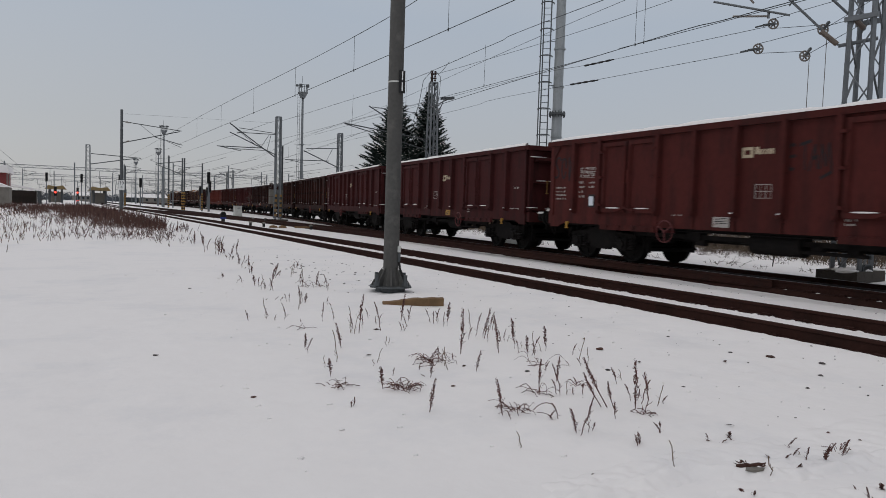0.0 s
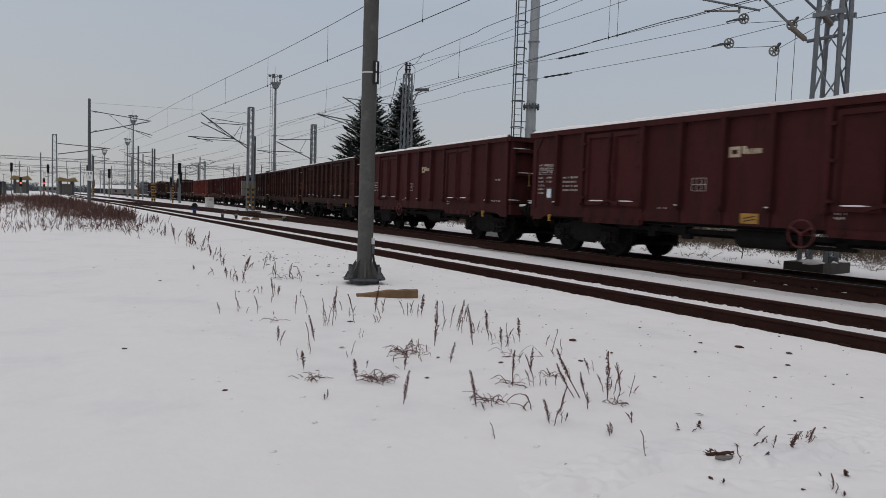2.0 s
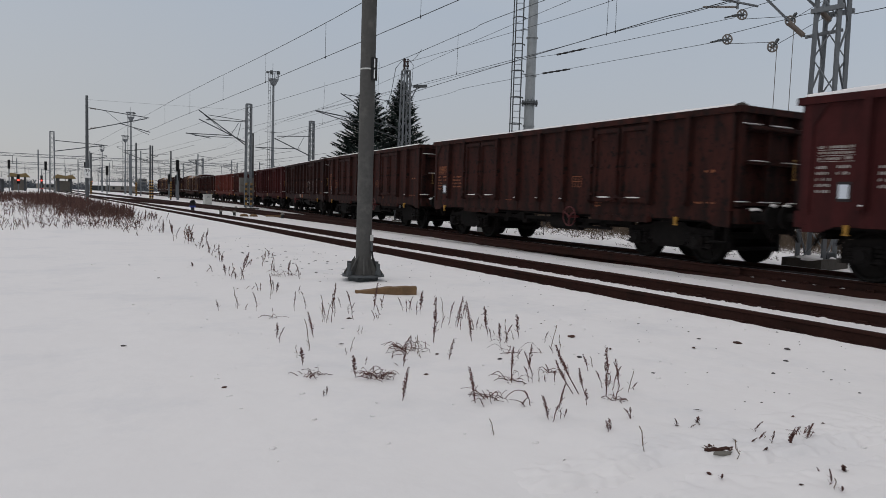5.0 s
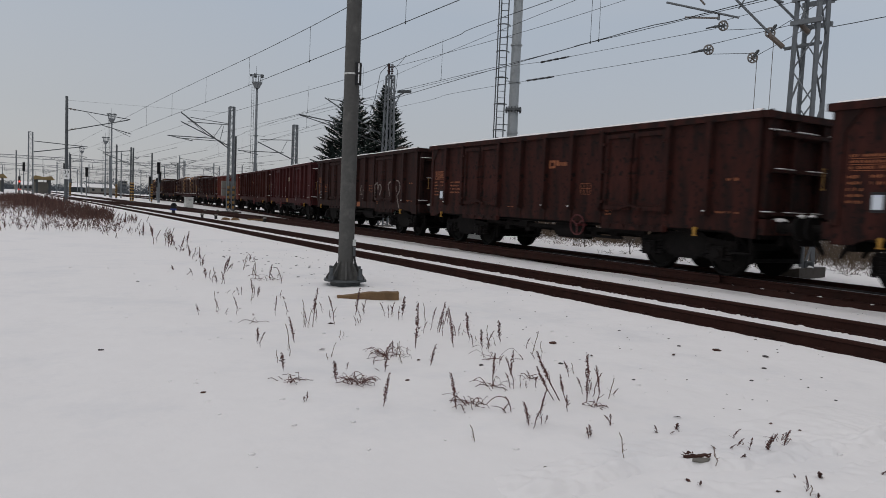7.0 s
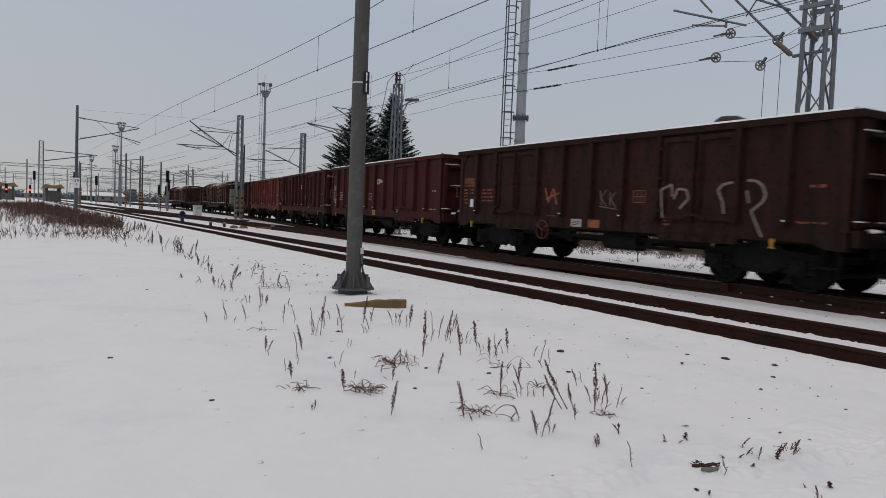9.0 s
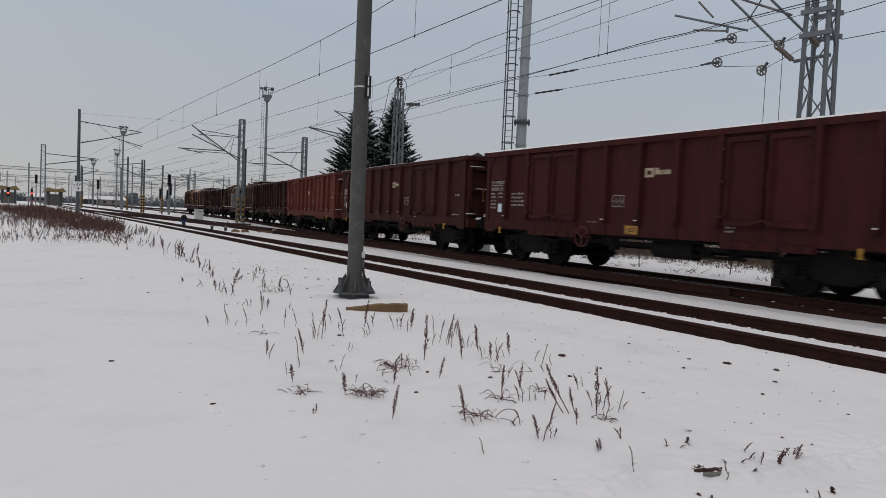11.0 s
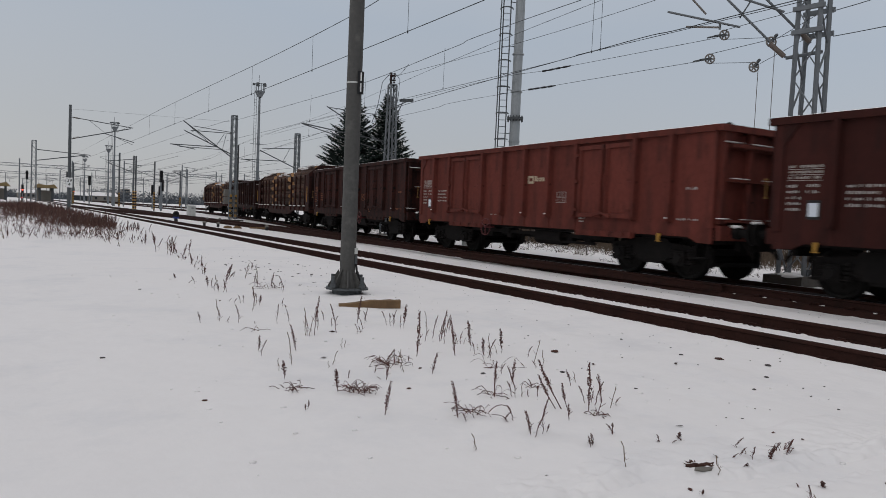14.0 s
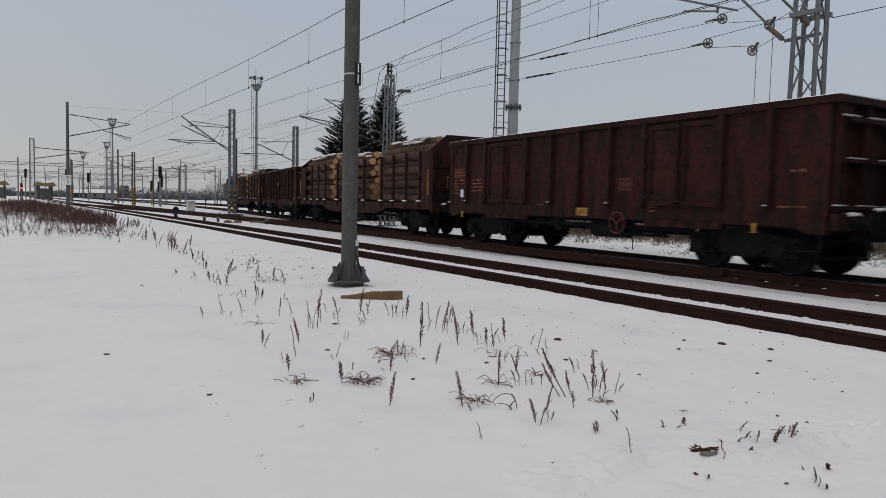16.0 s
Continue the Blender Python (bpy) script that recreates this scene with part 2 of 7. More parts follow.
def tube(bm, a, b, r, r2=None, n=8, mi=0, caps=True):
    a, b = Vector(a), Vector(b)
    r2 = r if r2 is None else r2
    d = (b - a).normalized()
    u = d.orthogonal().normalized()
    v = d.cross(u)
    rings = []
    for p, q in ((a, r), (b, r2)):
        rings.append([bm.verts.new(p + (u * math.cos(t) + v * math.sin(t)) * q) for t in (2 * math.pi * i / n for i in range(n))])
    for i in range(n):
        bm.faces.new((rings[0][i], rings[0][(i + 1) % n], rings[1][(i + 1) % n], rings[1][i])).material_index = mi
    if caps:
        bm.faces.new(rings[0][::-1]).material_index = mi
        bm.faces.new(rings[1]).material_index = mi


def bar(bm, a, b, w, h=None, mi=0):
    """A square bar from a to b."""
    a, b = Vector(a), Vector(b)
    d = b - a
    q = d.to_track_quat("Y", "Z").to_matrix()
    box(bm, (a + b) / 2, (w, d.length, h or w), q, mi)


def sweep(bm, pts, r, n=5, mi=0):
    """A tube along points."""
    pts = [Vector(p) for p in pts]
    prev = None
    for i, p in enumerate(pts):
        d = (pts[min(i + 1, len(pts) - 1)] - pts[max(i - 1, 0)]).normalized()
        u = d.cross(Vector((0, 0, 1)))
        u = u.normalized() if u.length > 1e-3 else Vector((1, 0, 0))
        v = d.cross(u)
        ring = [bm.verts.new(p + (u * math.cos(t) + v * math.sin(t)) * r) for t in (2 * math.pi * k / n for k in range(n))]
        if prev:
            for k in range(n):
                bm.faces.new((prev[k], prev[(k + 1) % n], ring[(k + 1) % n], ring[k])).material_index = mi
        prev = ring


def prism(bm, outline, axis, lo, hi, mi=0):
    """A polygon, given in the plane across the axis (0, 1 or 2), extruded from lo to hi."""
    def at(p, t):
        q = list(p)
        q.insert(axis, t)
        return q
    a = [bm.verts.new(at(p, lo)) for p in outline]
    b = [bm.verts.new(at(p, hi)) for p in outline]
    n = len(a)
    for i in range(n):
        bm.faces.new((a[i], a[(i + 1) % n], b[(i + 1) % n], b[i])).material_index = mi
    bm.faces.new(a[::-1]).material_index = mi
    bm.faces.new(b).material_index = mi
    bmesh.ops.recalc_face_normals(bm, faces=bm.faces[:])


def lump(bm, c, s, seed, mi=0, level=1):
    res = bmesh.ops.create_icosphere(bm, subdivisions=level, radius=1.0)
    for v in res["verts"]:
        k = 1 + 0.35 * noise.noise(v.co * 1.3 + Vector((seed * 3.7, seed, 0)))
        v.co = Vector((v.co.x * s[0] * k, v.co.y * s[1] * k, v.co.z * s[2] * k)) + Vector(c)


# ---- ground ----
NEAR_X, MAIN_X, RAIL_Z, GAUGE = 8.15, 13.2, 0.172, 1.505


def smooth(x):
    x = min(1.0, max(0.0, x))
    return x * x * (3 - 2 * x)


PATH_Y = (-200, -40, 5, 20, 35, 50, 65, 80, 100, 140, 200, 320)
PATH_X = (13.28, 13.28, 13.33, 13.95, 15.5, 17.75, 19.7, 21.3, 22.9, 24.9, 26.6, 28.0)


def train_x(y):
    """Where the train's track lies across, y metres along."""
    i = max(1, min(len(PATH_Y) - 3, sum(1 for q in PATH_Y if q <= y) - 1))
    (y0, y1, y2, y3), (x0, x1, x2, x3) = PATH_Y[i - 1:i + 3], PATH_X[i - 1:i + 3]
    s1, s2 = (x2 - x0) / (y2 - y0), (x3 - x1) / (y3 - y1)
    h = y2 - y1
    t = min(1.2, max(0.0, (y - y1) / h))
    return (2 * t**3 - 3 * t**2 + 1) * x1 + (t**3 - 2 * t**2 + t) * h * s1 + (-2 * t**3 + 3 * t**2) * x2 + (t**3 - t**2) * h * s2


def ground_z(x, y):
    far = max(0.0, 1 - math.hypot(x, y) / 60)
    bed = smooth((x - 5.8) / 0.8) * smooth((17.5 - x) / 1.0)
    z = 0.035 * far * noise.noise(Vector((x * 0.55, y * 0.55, 0))) * (1 - 0.8 * bed)
    z += 0.016 * far * noise.noise(Vector((x * 2.2, y * 2.2, 5))) * (1 - 0.5 * bed)
    if math.hypot(x, y) < 14:
        z += 0.010 * noise.noise(Vector((x * 6, y * 6, 9))) + 0.004 * noise.noise(Vector((x * 15, y * 15, 2)))
        # old half-filled tracks across the near snow
        d = (y - 2.55) - 0.35 * (x - 2.6) * 0.4
        z -= 0.022 * math.exp(-(d / 0.10) ** 2) * max(0, noise.noise(Vector((x * 3.1, 2, 0))) + 0.35) * smooth((x - 0.8) / 0.8)
    # snow banked against the near rails, and between them
    z += 0.05 * smooth((x - 5.9) / 1.2) * (1 - smooth((x - 7.22) / 0.11)) + 0.025 * smooth((x - 7.5) / 0.15) * smooth((8.82 - x) / 0.15)
    if -25 < y < 45:  # the snow lies lower beside the train's ballast
        d = train_x(y) - x
        z -= 0.095 * smooth((2.6 - d) / 1.3) * smooth((d - 0.84) / 0.20) * smooth((45 - y) / 20)
    z += 0.22 * math.exp(-((x - 1.5) / 4) ** 2) * smooth((y - 18) / 14) * smooth((110 - y) / 40)
    return z


def axis_steps(spans):
    out = []
    for a, b, n in spans:
        out += [a + (b - a) * i / n for i in range(n)]
    return out + [spans[-1][1]]


gx = axis_steps([(-3500, -400, 8), (-400, -40, 14), (-40, -4, 30), (-4, 9, 150), (9, 15, 70), (15, 20, 20), (20, 60, 26), (60, 500, 20), (500, 3500, 8)])
gy = axis_steps([(-3000, -200, 8), (-200, -4, 24), (-4, 1, 16), (1, 13, 150), (13, 30, 80), (30, 120, 90), (120, 600, 24), (600, 4500, 10)])
gv = [(x, y, ground_z(x, y)) for y in gy for x in gx]
nx = len(gx)
gf = [(j * nx + i, j * nx + i + 1, (j + 1) * nx + i + 1, (j + 1) * nx + i) for j in range(len(gy) - 1) for i in range(nx - 1)]
gme = bpy.data.meshes.new("ground")
gme.from_pydata(gv, [], gf)
gme.materials.append(M_GROUND)
for p in gme.polygons:
    p.use_smooth = True
tagged(new("ground", gme), "flat railway ground covered in fresh white snow", "ground", kind="structure")

# ---- rails ----
RAIL_PROFILE = ((-0.075, 0.0), (0.075, 0.0), (0.075, 0.012), (0.012, 0.03), (0.010, 0.125), (0.035, 0.138), (0.035, 0.165),
                (0.028, 0.172), (-0.028, 0.172), (-0.035, 0.165), (-0.035, 0.138), (-0.010, 0.125), (-0.012, 0.03), (-0.075, 0.012))


def rail(parent, xf, ys, head):
    bm = bmesh.new()
    prev = None
    for y in ys:
        ring = [bm.verts.new((xf(y) + px, y, pz - 0.001)) for px, pz in RAIL_PROFILE]
        if prev:
            n = len(ring)
            for k in range(n):
                f = bm.faces.new((prev[k], prev[(k + 1) % n], ring[(k + 1) % n], ring[k]))
                f.material_index = 1 if k == 7 else 0
        prev = ring
    bmesh.ops.recalc_face_normals(bm, faces=bm.faces[:])
    return part("rail", bm, [M_RAIL, head], parent)


def snow_clods(parent, xf, ya, yb, seed):
    """Snow lying against the rail fastenings, with the dark clips showing."""
    rnd = random.Random(seed)
    bm = bmesh.new()
    y = ya
    while y < yb:
        for side in (-1, 1):
            for dy in (-0.07, 0.07):
                if rnd.random() < 0.6:
                    x = xf(y) + side * (0.10 + rnd.random() * 0.03)
                    lump(bm, (x, y + 1.9 * dy + rnd.uniform(-0.06, 0.06), 0.002), (0.035, 0.055, 0.012 + 0.010 * rnd.random()), rnd.random() * 50, level=2)
        y += 0.6
    clods = part("fastening_snow", bm, M_SNOW, parent, "small clods of snow on the rail fastenings", smooth=True)
    tagged(clods, kind="stuff")
    bm = bmesh.new()
    y = ya
    while y < yb:
        for side in (-1, 1):
            x = xf(y) + side * 0.09
            box(bm, (x, y + rnd.uniform(-0.02, 0.02), 0.03), (0.05, 0.12, 0.04))
            for dy in (-0.085, 0.0, 0.085):
                reach = rnd.uniform(0.06, 0.12)
                tube(bm, (x, y + dy, 0.03), (x + side * reach, y + dy + rnd.uniform(-0.02, 0.02), rnd.uniform(0.010, 0.030)), 0.013, 0.011, n=6)
        y += 0.6
    clips = part("rail_clips", bm, M_RAIL, parent, "dark rusty rail fastenings")
    tagged(clips, kind="stuff")


def track(label, xf, ya, yb, step, head, clods=None, seed=0):
    t = tagged(new("track"), label, "railway track", kind="structure")
    n = max(2, int((yb - ya) / step))
    ys = [ya + (yb - ya) * i / n for i in range(n + 1)]
    for off in (-GAUGE / 2, GAUGE / 2):
        rail(t, lambda y: xf(y) + off, ys, head)
        if clods:
            snow_clods(t, lambda y: xf(y) + off, clods[0], clods[1], seed + off)
    # sleepers just showing through the snow
    if clods:
        bm = bmesh.new()
        y = clods[0]
        rnd = random.Random(seed)
        while y < clods[1]:
            box(bm, (xf(y), y, -0.028 + rnd.uniform(0, 0.006)), (1.32, 0.24, 0.08))
            y += 0.6
        tagged(part("sleepers", bm, M_SNOW, t, "snow-covered sleepers under the rails"), kind="stuff")
        bm = bmesh.new()
        y = clods[0] + 0.3
        while y < min(clods[1], 24):
            lump(bm, (xf(y) + rnd.uniform(-0.35, 0.1), y + rnd.uniform(-0.05, 0.05), 0.012), (rnd.uniform(0.08, 0.16), rnd.uniform(0.035, 0.06), 0.010), rnd.random() * 70)
            y += 0.6
        tagged(part("bare_patches", bm, M_DARKCONCRETE, t, "grey bare patches where the snow is thin"), kind="stuff")
    return t


def cross_x(y):
    return MAIN_X + (NEAR_X - MAIN_X) * smooth((y - 46) / 70)


track("rusty near track with snow between its brown rails", lambda y: NEAR_X, -60, 420, 40, M_RAIL, (0.4, 46), 1)
track("track under the goods train with dark rails in snow", train_x, -60, 300, 1.5, M_RAILHEAD, (4, 46), 2)
bm = bmesh.new()
prev = None
for i in range(60):
    y = -20 + i * 1.5
    ring = [bm.verts.new((train_x(y) + dx, y, z)) for dx, z in ((-0.67, 0.08), (-0.3, 0.11), (0.3, 0.11), (0.67, 0.08))]
    if prev:
        for k in range(3):
            bm.faces.new((prev[k], prev[k + 1], ring[k + 1], ring[k]))
    prev = ring
tagged(part("ballast_bed", bm, M_BALLAST), "dark ballast swept clear of snow under the train", "ballast", kind="structure")
bm = bmesh.new()
prev = None
for i in range(130):
    y = -20 + i * 0.5
    low = 0.115 * smooth((45 - y) / 20)
    ring = [bm.verts.new((train_x(y) - d + 0.03 * noise.noise(Vector((y * 3, d * 5, 0))), y, z + 0.012 * noise.noise(Vector((y * 4, d * 9, 3))))) for d, z in ((0.80, 0.016), (0.90, 0.010), (0.98, -0.45 * low), (1.06, -low - 0.01))]
    if prev:
        for k in range(3):
            bm.faces.new((prev[k], ring[k], ring[k + 1], prev[k + 1]))
    prev = ring
tagged(part("ballast_shoulder", bm, M_RAIL), "brown bare ballast shoulder beside the train's rail", "ballast", kind="structure")
track("straight snowy track that leaves the turnout", lambda y: MAIN_X + 0.08, 9, 420, 40, M_RAIL)
track("crossover track linking the two running lines", cross_x, 44, 118, 2, M_RAIL)
for px, lab in ((32, "distant snowy station track"), (37, "distant snowy station track"), (-7, "distant snowy track beside the platform"), (-12, "distant snowy track beside the platform")):
    track(lab, lambda y, px=px: px + 0.0 * y, 85 if px > 0 else 60, 420, 50, M_RAIL)

# ---- the goods train ----
CACHE = {}


def cached(key, name, build, mat, parent, m=None, label="", smooth_it=False):
    """A part on a mesh that is built once for each key."""
    if key not in CACHE:
        bm = bmesh.new()
        build(bm)
        me = bpy.data.meshes.new(name)
        bm.to_mesh(me)
        bm.free()
        for q in mat if isinstance(mat, (list, tuple)) else [mat]:
            me.materials.append(q)
        if smooth_it:
            for p in me.polygons:
                p.use_smooth = True
        CACHE[key] = me
    ob = new(name, CACHE[key])
    ob.parent = parent
    if m:
        ob.matrix_basis = m
    if label:
        ob["label"] = label
    return ob


HALF_W, HALF_L, SILL, FLOOR, TOP = 1.36, 6.40, 1.00, 1.20, 3.14
DOOR_Y, DOOR_HALF = 3.22, 1.02   # centre and half width of a pair of doors
BAYS = ((-6.40, -5.30), (-5.30, -4.24), (-4.24, -2.20), (-2.20, -1.10), (-1.10, 0.0), (0.0, 1.10), (1.10, 2.20), (2.20, 4.24), (4.24, 5.30), (5.30, 6.40))
SPAN = 0.26  # time in which a wheel's rows are spaced


def wheelset_mesh(bm):
    for sx in (-1, 1):
        prev = None
        x0 = sx * 0.7525
        prof = ((-0.065, 0.46), (0.06, 0.455), (0.072, 0.44), (0.06, 0.40), (0.01, 0.37), (0.015, 0.16), (0.09, 0.12), (0.09, 0.0))
        n = 24
        rings = []
        for px, r in prof:
            rings.append([bm.verts.new((x0 + sx * px, r * math.cos(2 * math.pi * k / n), r * math.sin(2 * math.pi * k / n))) for k in range(n)] if r > 0 else [bm.verts.new((x0 + sx * px, 0, 0))])
        flange = [bm.verts.new((x0 - sx * 0.09, 0.485 * math.cos(2 * math.pi * k / n), 0.485 * math.sin(2 * math.pi * k / n))) for k in range(n)]
        seq = [flange] + rings
        for a, b in zip(seq, seq[1:]):
            for k in range(n):
                if len(b) == 1:
                    bm.faces.new((a[k], a[(k + 1) % n], b[0]))
                else:
                    bm.faces.new((a[k], a[(k + 1) % n], b[(k + 1) % n], b[k]))
        bm.faces.new(flange)
        # chalk marks and balance holes on the disc
        for k in range(4):
            a = k * math.pi / 2
            tube(bm, (x0 + sx * 0.005, 0.26 * math.cos(a), 0.26 * math.sin(a)), (x0 + sx * 0.03, 0.26 * math.cos(a), 0.26 * math.sin(a)), 0.05, n=8)
    tube(bm, (-0.9, 0, 0), (0.9, 0, 0), 0.08, n=10)
    bmesh.ops.recalc_face_normals(bm, faces=bm.faces[:])


def bogie_mesh(bm):
    for sx in (-1, 1):
        x = sx * 1.0
        # cranked side frame
        prism(bm, ((-1.25, 0.50), (-1.25, 0.72), (-0.55, 0.78), (-0.45, 0.86), (0.45, 0.86), (0.55, 0.78), (1.25, 0.72), (1.25, 0.50),
                   (0.62, 0.52), (0.45, 0.36), (-0.45, 0.36), (-0.62, 0.52)), 0, x - 0.05, x + 0.05)
        for y in (-0.9, 0.9):
            box(bm, (x + sx * 0.06, y, 0.46), (0.20, 0.30, 0.30))
            tube(bm, (x + sx * 0.05, y, 0.46), (x + sx * 0.22, y, 0.46), 0.12, 0.10, n=12)
            for dy in (-0.24, 0.24):
                for k in range(4):
                    tube(bm, (x + sx * 0.04, y + dy, 0.38 + k * 0.075), (x + sx * 0.04, y + dy, 0.43 + k * 0.075), 0.085, n=8)
                box(bm, (x + sx * 0.04, y + dy, 0.36), (0.18, 0.20, 0.03))
        box(bm, (x, 0, 0.92), (0.22, 0.5, 0.10))
        # brake blocks and hangers
        for y in (-0.36, 0.36):
            box(bm, (sx * 0.75, y, 0.46), (0.10, 0.07, 0.34))
            bar(bm, (sx * 0.75, y, 0.6), (sx * 0.75, y * 0.9, 0.95), 0.04)
        for y in (-1.43, 1.43):
            box(bm, (sx * 0.75, y, 0.47), (0.11, 0.08, 0.36))
            bar(bm, (sx * 0.75, y, 0.62), (sx * 0.80, y * 0.93, 0.95), 0.05)
        box(bm, (sx * 0.98, 0, 0.40), (0.10, 0.62, 0.20))
        tube(bm, (sx * 1.0, -1.25, 0.62), (sx * 1.06, -0.45, 0.44), 0.03, n=6)
        tube(bm, (sx * 1.0, 1.25, 0.62), (sx * 1.06, 0.45, 0.44), 0.03, n=6)
    for y in (-1.43, -0.36, 0.36, 1.43):
        tube(bm, (-0.75, y, 0.36), (0.75, y, 0.36), 0.045, n=6)
    box(bm, (0, 0, 0.82), (2.0, 0.45, 0.22))
    box(bm, (0, -1.2, 0.62), (2.0, 0.10, 0.14))
    box(bm, (0, 1.2, 0.62), (2.0, 0.10, 0.14))
    tube(bm, (0, 0, 0.9), (0, 0, 1.05), 0.25, n=12)


def buffer_mesh(bm):
    tube(bm, (0, 0, 0), (0, 0.30, 0), 0.13, 0.12, n=14)
    tube(bm, (0, 0.28, 0), (0, 0.57, 0), 0.085, n=12)
    tube(bm, (0, 0.57, 0), (0, 0.62, 0), 0.23, 0.22, n=18)
    box(bm, (0, -0.01, 0), (0.40, 0.04, 0.36))


def buffer_snow(bm):
    lump(bm, (0, 0.16, 0.125), (0.13, 0.17, 0.045), 3, level=2)
    lump(bm, (0, 0.60, 0.215), (0.12, 0.05, 0.035), 5, level=2)


def coupling_mesh(bm):
    sweep(bm, [(0, 0, 0), (0, 0.2, 0.0), (0, 0.34, -0.04), (0, 0.38, -0.14), (0, 0.36, -0.34)], 0.045, 8)


def hose_mesh(bm):
    sweep(bm, [(0.08 * math.cos(a), 0.26 * math.sin(a), -0.05 - 0.42 * math.sin(a)) for a in (math.pi * k / 12 for k in range(13))], 0.025, 6)


def handwheel_mesh(bm):
    n, r = 20, 0.25
    pts = [(0, r * math.cos(2 * math.pi * k / n), r * math.sin(2 * math.pi * k / n)) for k in range(n)]
    for k in range(n):
        tube(bm, pts[k], pts[(k + 1) % n], 0.016, n=6, caps=False)
    for k in range(3):
        a = 2 * math.pi * k / 3 + 0.5
        bar(bm, (0, 0, 0), (0, r * math.cos(a), r * math.sin(a)), 0.026)
    tube(bm, (-0.03, 0, 0), (0.30, 0, 0), 0.035, n=8)


def side_panel(width, low, corner=0):
    """The plate of one bay; the doors' bays hang lower, and the end bays drop at the corner."""
    def build(bm):
        box(bm, (-HALF_W + 0.02, 0, (low + TOP) / 2), (0.04, width - 0.004, TOP - low))
        if corner:
            e = corner * width / 2
            prism(bm, ((e, low), (e - corner * 0.60, low), (e - corner * 0.36, low - 0.11), (e, low - 0.12)), 0, -HALF_W - 0.002, -HALF_W + 0.036)
    return build


def door_sill(bm):
    box(bm, (-HALF_W - 0.015, 0, 0.89), (0.05, 2 * DOOR_HALF - 0.10, 0.14))
    for y in (-0.7, -0.25, 0.25, 0.7):
        box(bm, (-HALF_W - 0.05, y, 0.90), (0.03, 0.09, 0.07))


def top_rail(bm):
    box(bm, (-HALF_W - 0.015, 0, TOP + 0.01), (0.13, 2 * HALF_L + 0.06, 0.13))


def post_mesh(bm):
    prism(bm, ((-0.066, 0.0), (-0.054, -0.135), (0.054, -0.135), (0.066, 0.0)), 2, FLOOR + 0.03, TOP - 0.04)
    for v in bm.verts:  # outline was x along y
        v.co.x, v.co.y = v.co.y, v.co.x
    bmesh.ops.recalc_face_normals(bm, faces=bm.faces[:])
    box(bm, (-0.05, 0, SILL + 0.24), (0.09, 0.05, 0.05))
    box(bm, (-0.145, 0, FLOOR + 0.075), (0.05, 0.07, 0.06))


def foot_snow(bm):
    lump(bm, (-0.152, 0, FLOOR + 0.112), (0.028, 0.036, 0.022), 2.2)


def corner_post(bm):
    box(bm, (-HALF_W + 0.05, 0, (FLOOR + TOP) / 2), (0.17, 0.16, TOP - FLOOR + 0.10))


def corner_gusset(sign):
    def build(bm):
        prism(bm, ((0.0, TOP - 0.03), (sign * 0.30, TOP - 0.03), (0.0, TOP - 0.45)), 0, -HALF_W - 0.03, -HALF_W + 0.01)
    return build


def door_leaf(bm):
    """A leaf whose raised frame stands round a recessed panel."""
    w, lo, hi = 0.445, FLOOR + 0.07, TOP - 0.12
    def ring(x, d):
        return [bm.verts.new((x, y, z)) for y, z in ((-w + d, lo + d), (w - d, lo + d), (w - d, hi - d), (-w + d, hi - d))]
    loops = [ring(0.0, 0.0), ring(-0.085, 0.0), ring(-0.085, 0.095), ring(-0.03, 0.115)]
    for a, b in zip(loops, loops[1:]):
        for k in range(4):
            bm.faces.new((a[k], a[(k + 1) % 4], b[(k + 1) % 4], b[k]))
    bm.faces.new(loops[-1])
    bmesh.ops.recalc_face_normals(bm, faces=bm.faces[:])


def lock_rod(bm):
    tube(bm, (0, 0, FLOOR + 0.12), (0, 0, TOP - 0.25), 0.026, n=6)
    tube(bm, (0, 0, FLOOR + 0.80), (0, 0, FLOOR + 1.10), 0.05, n=6)


def end_wall(bm):
    box(bm, (0, 0, (FLOOR + TOP) / 2), (2 * HALF_W, 0.04, TOP - FLOOR))


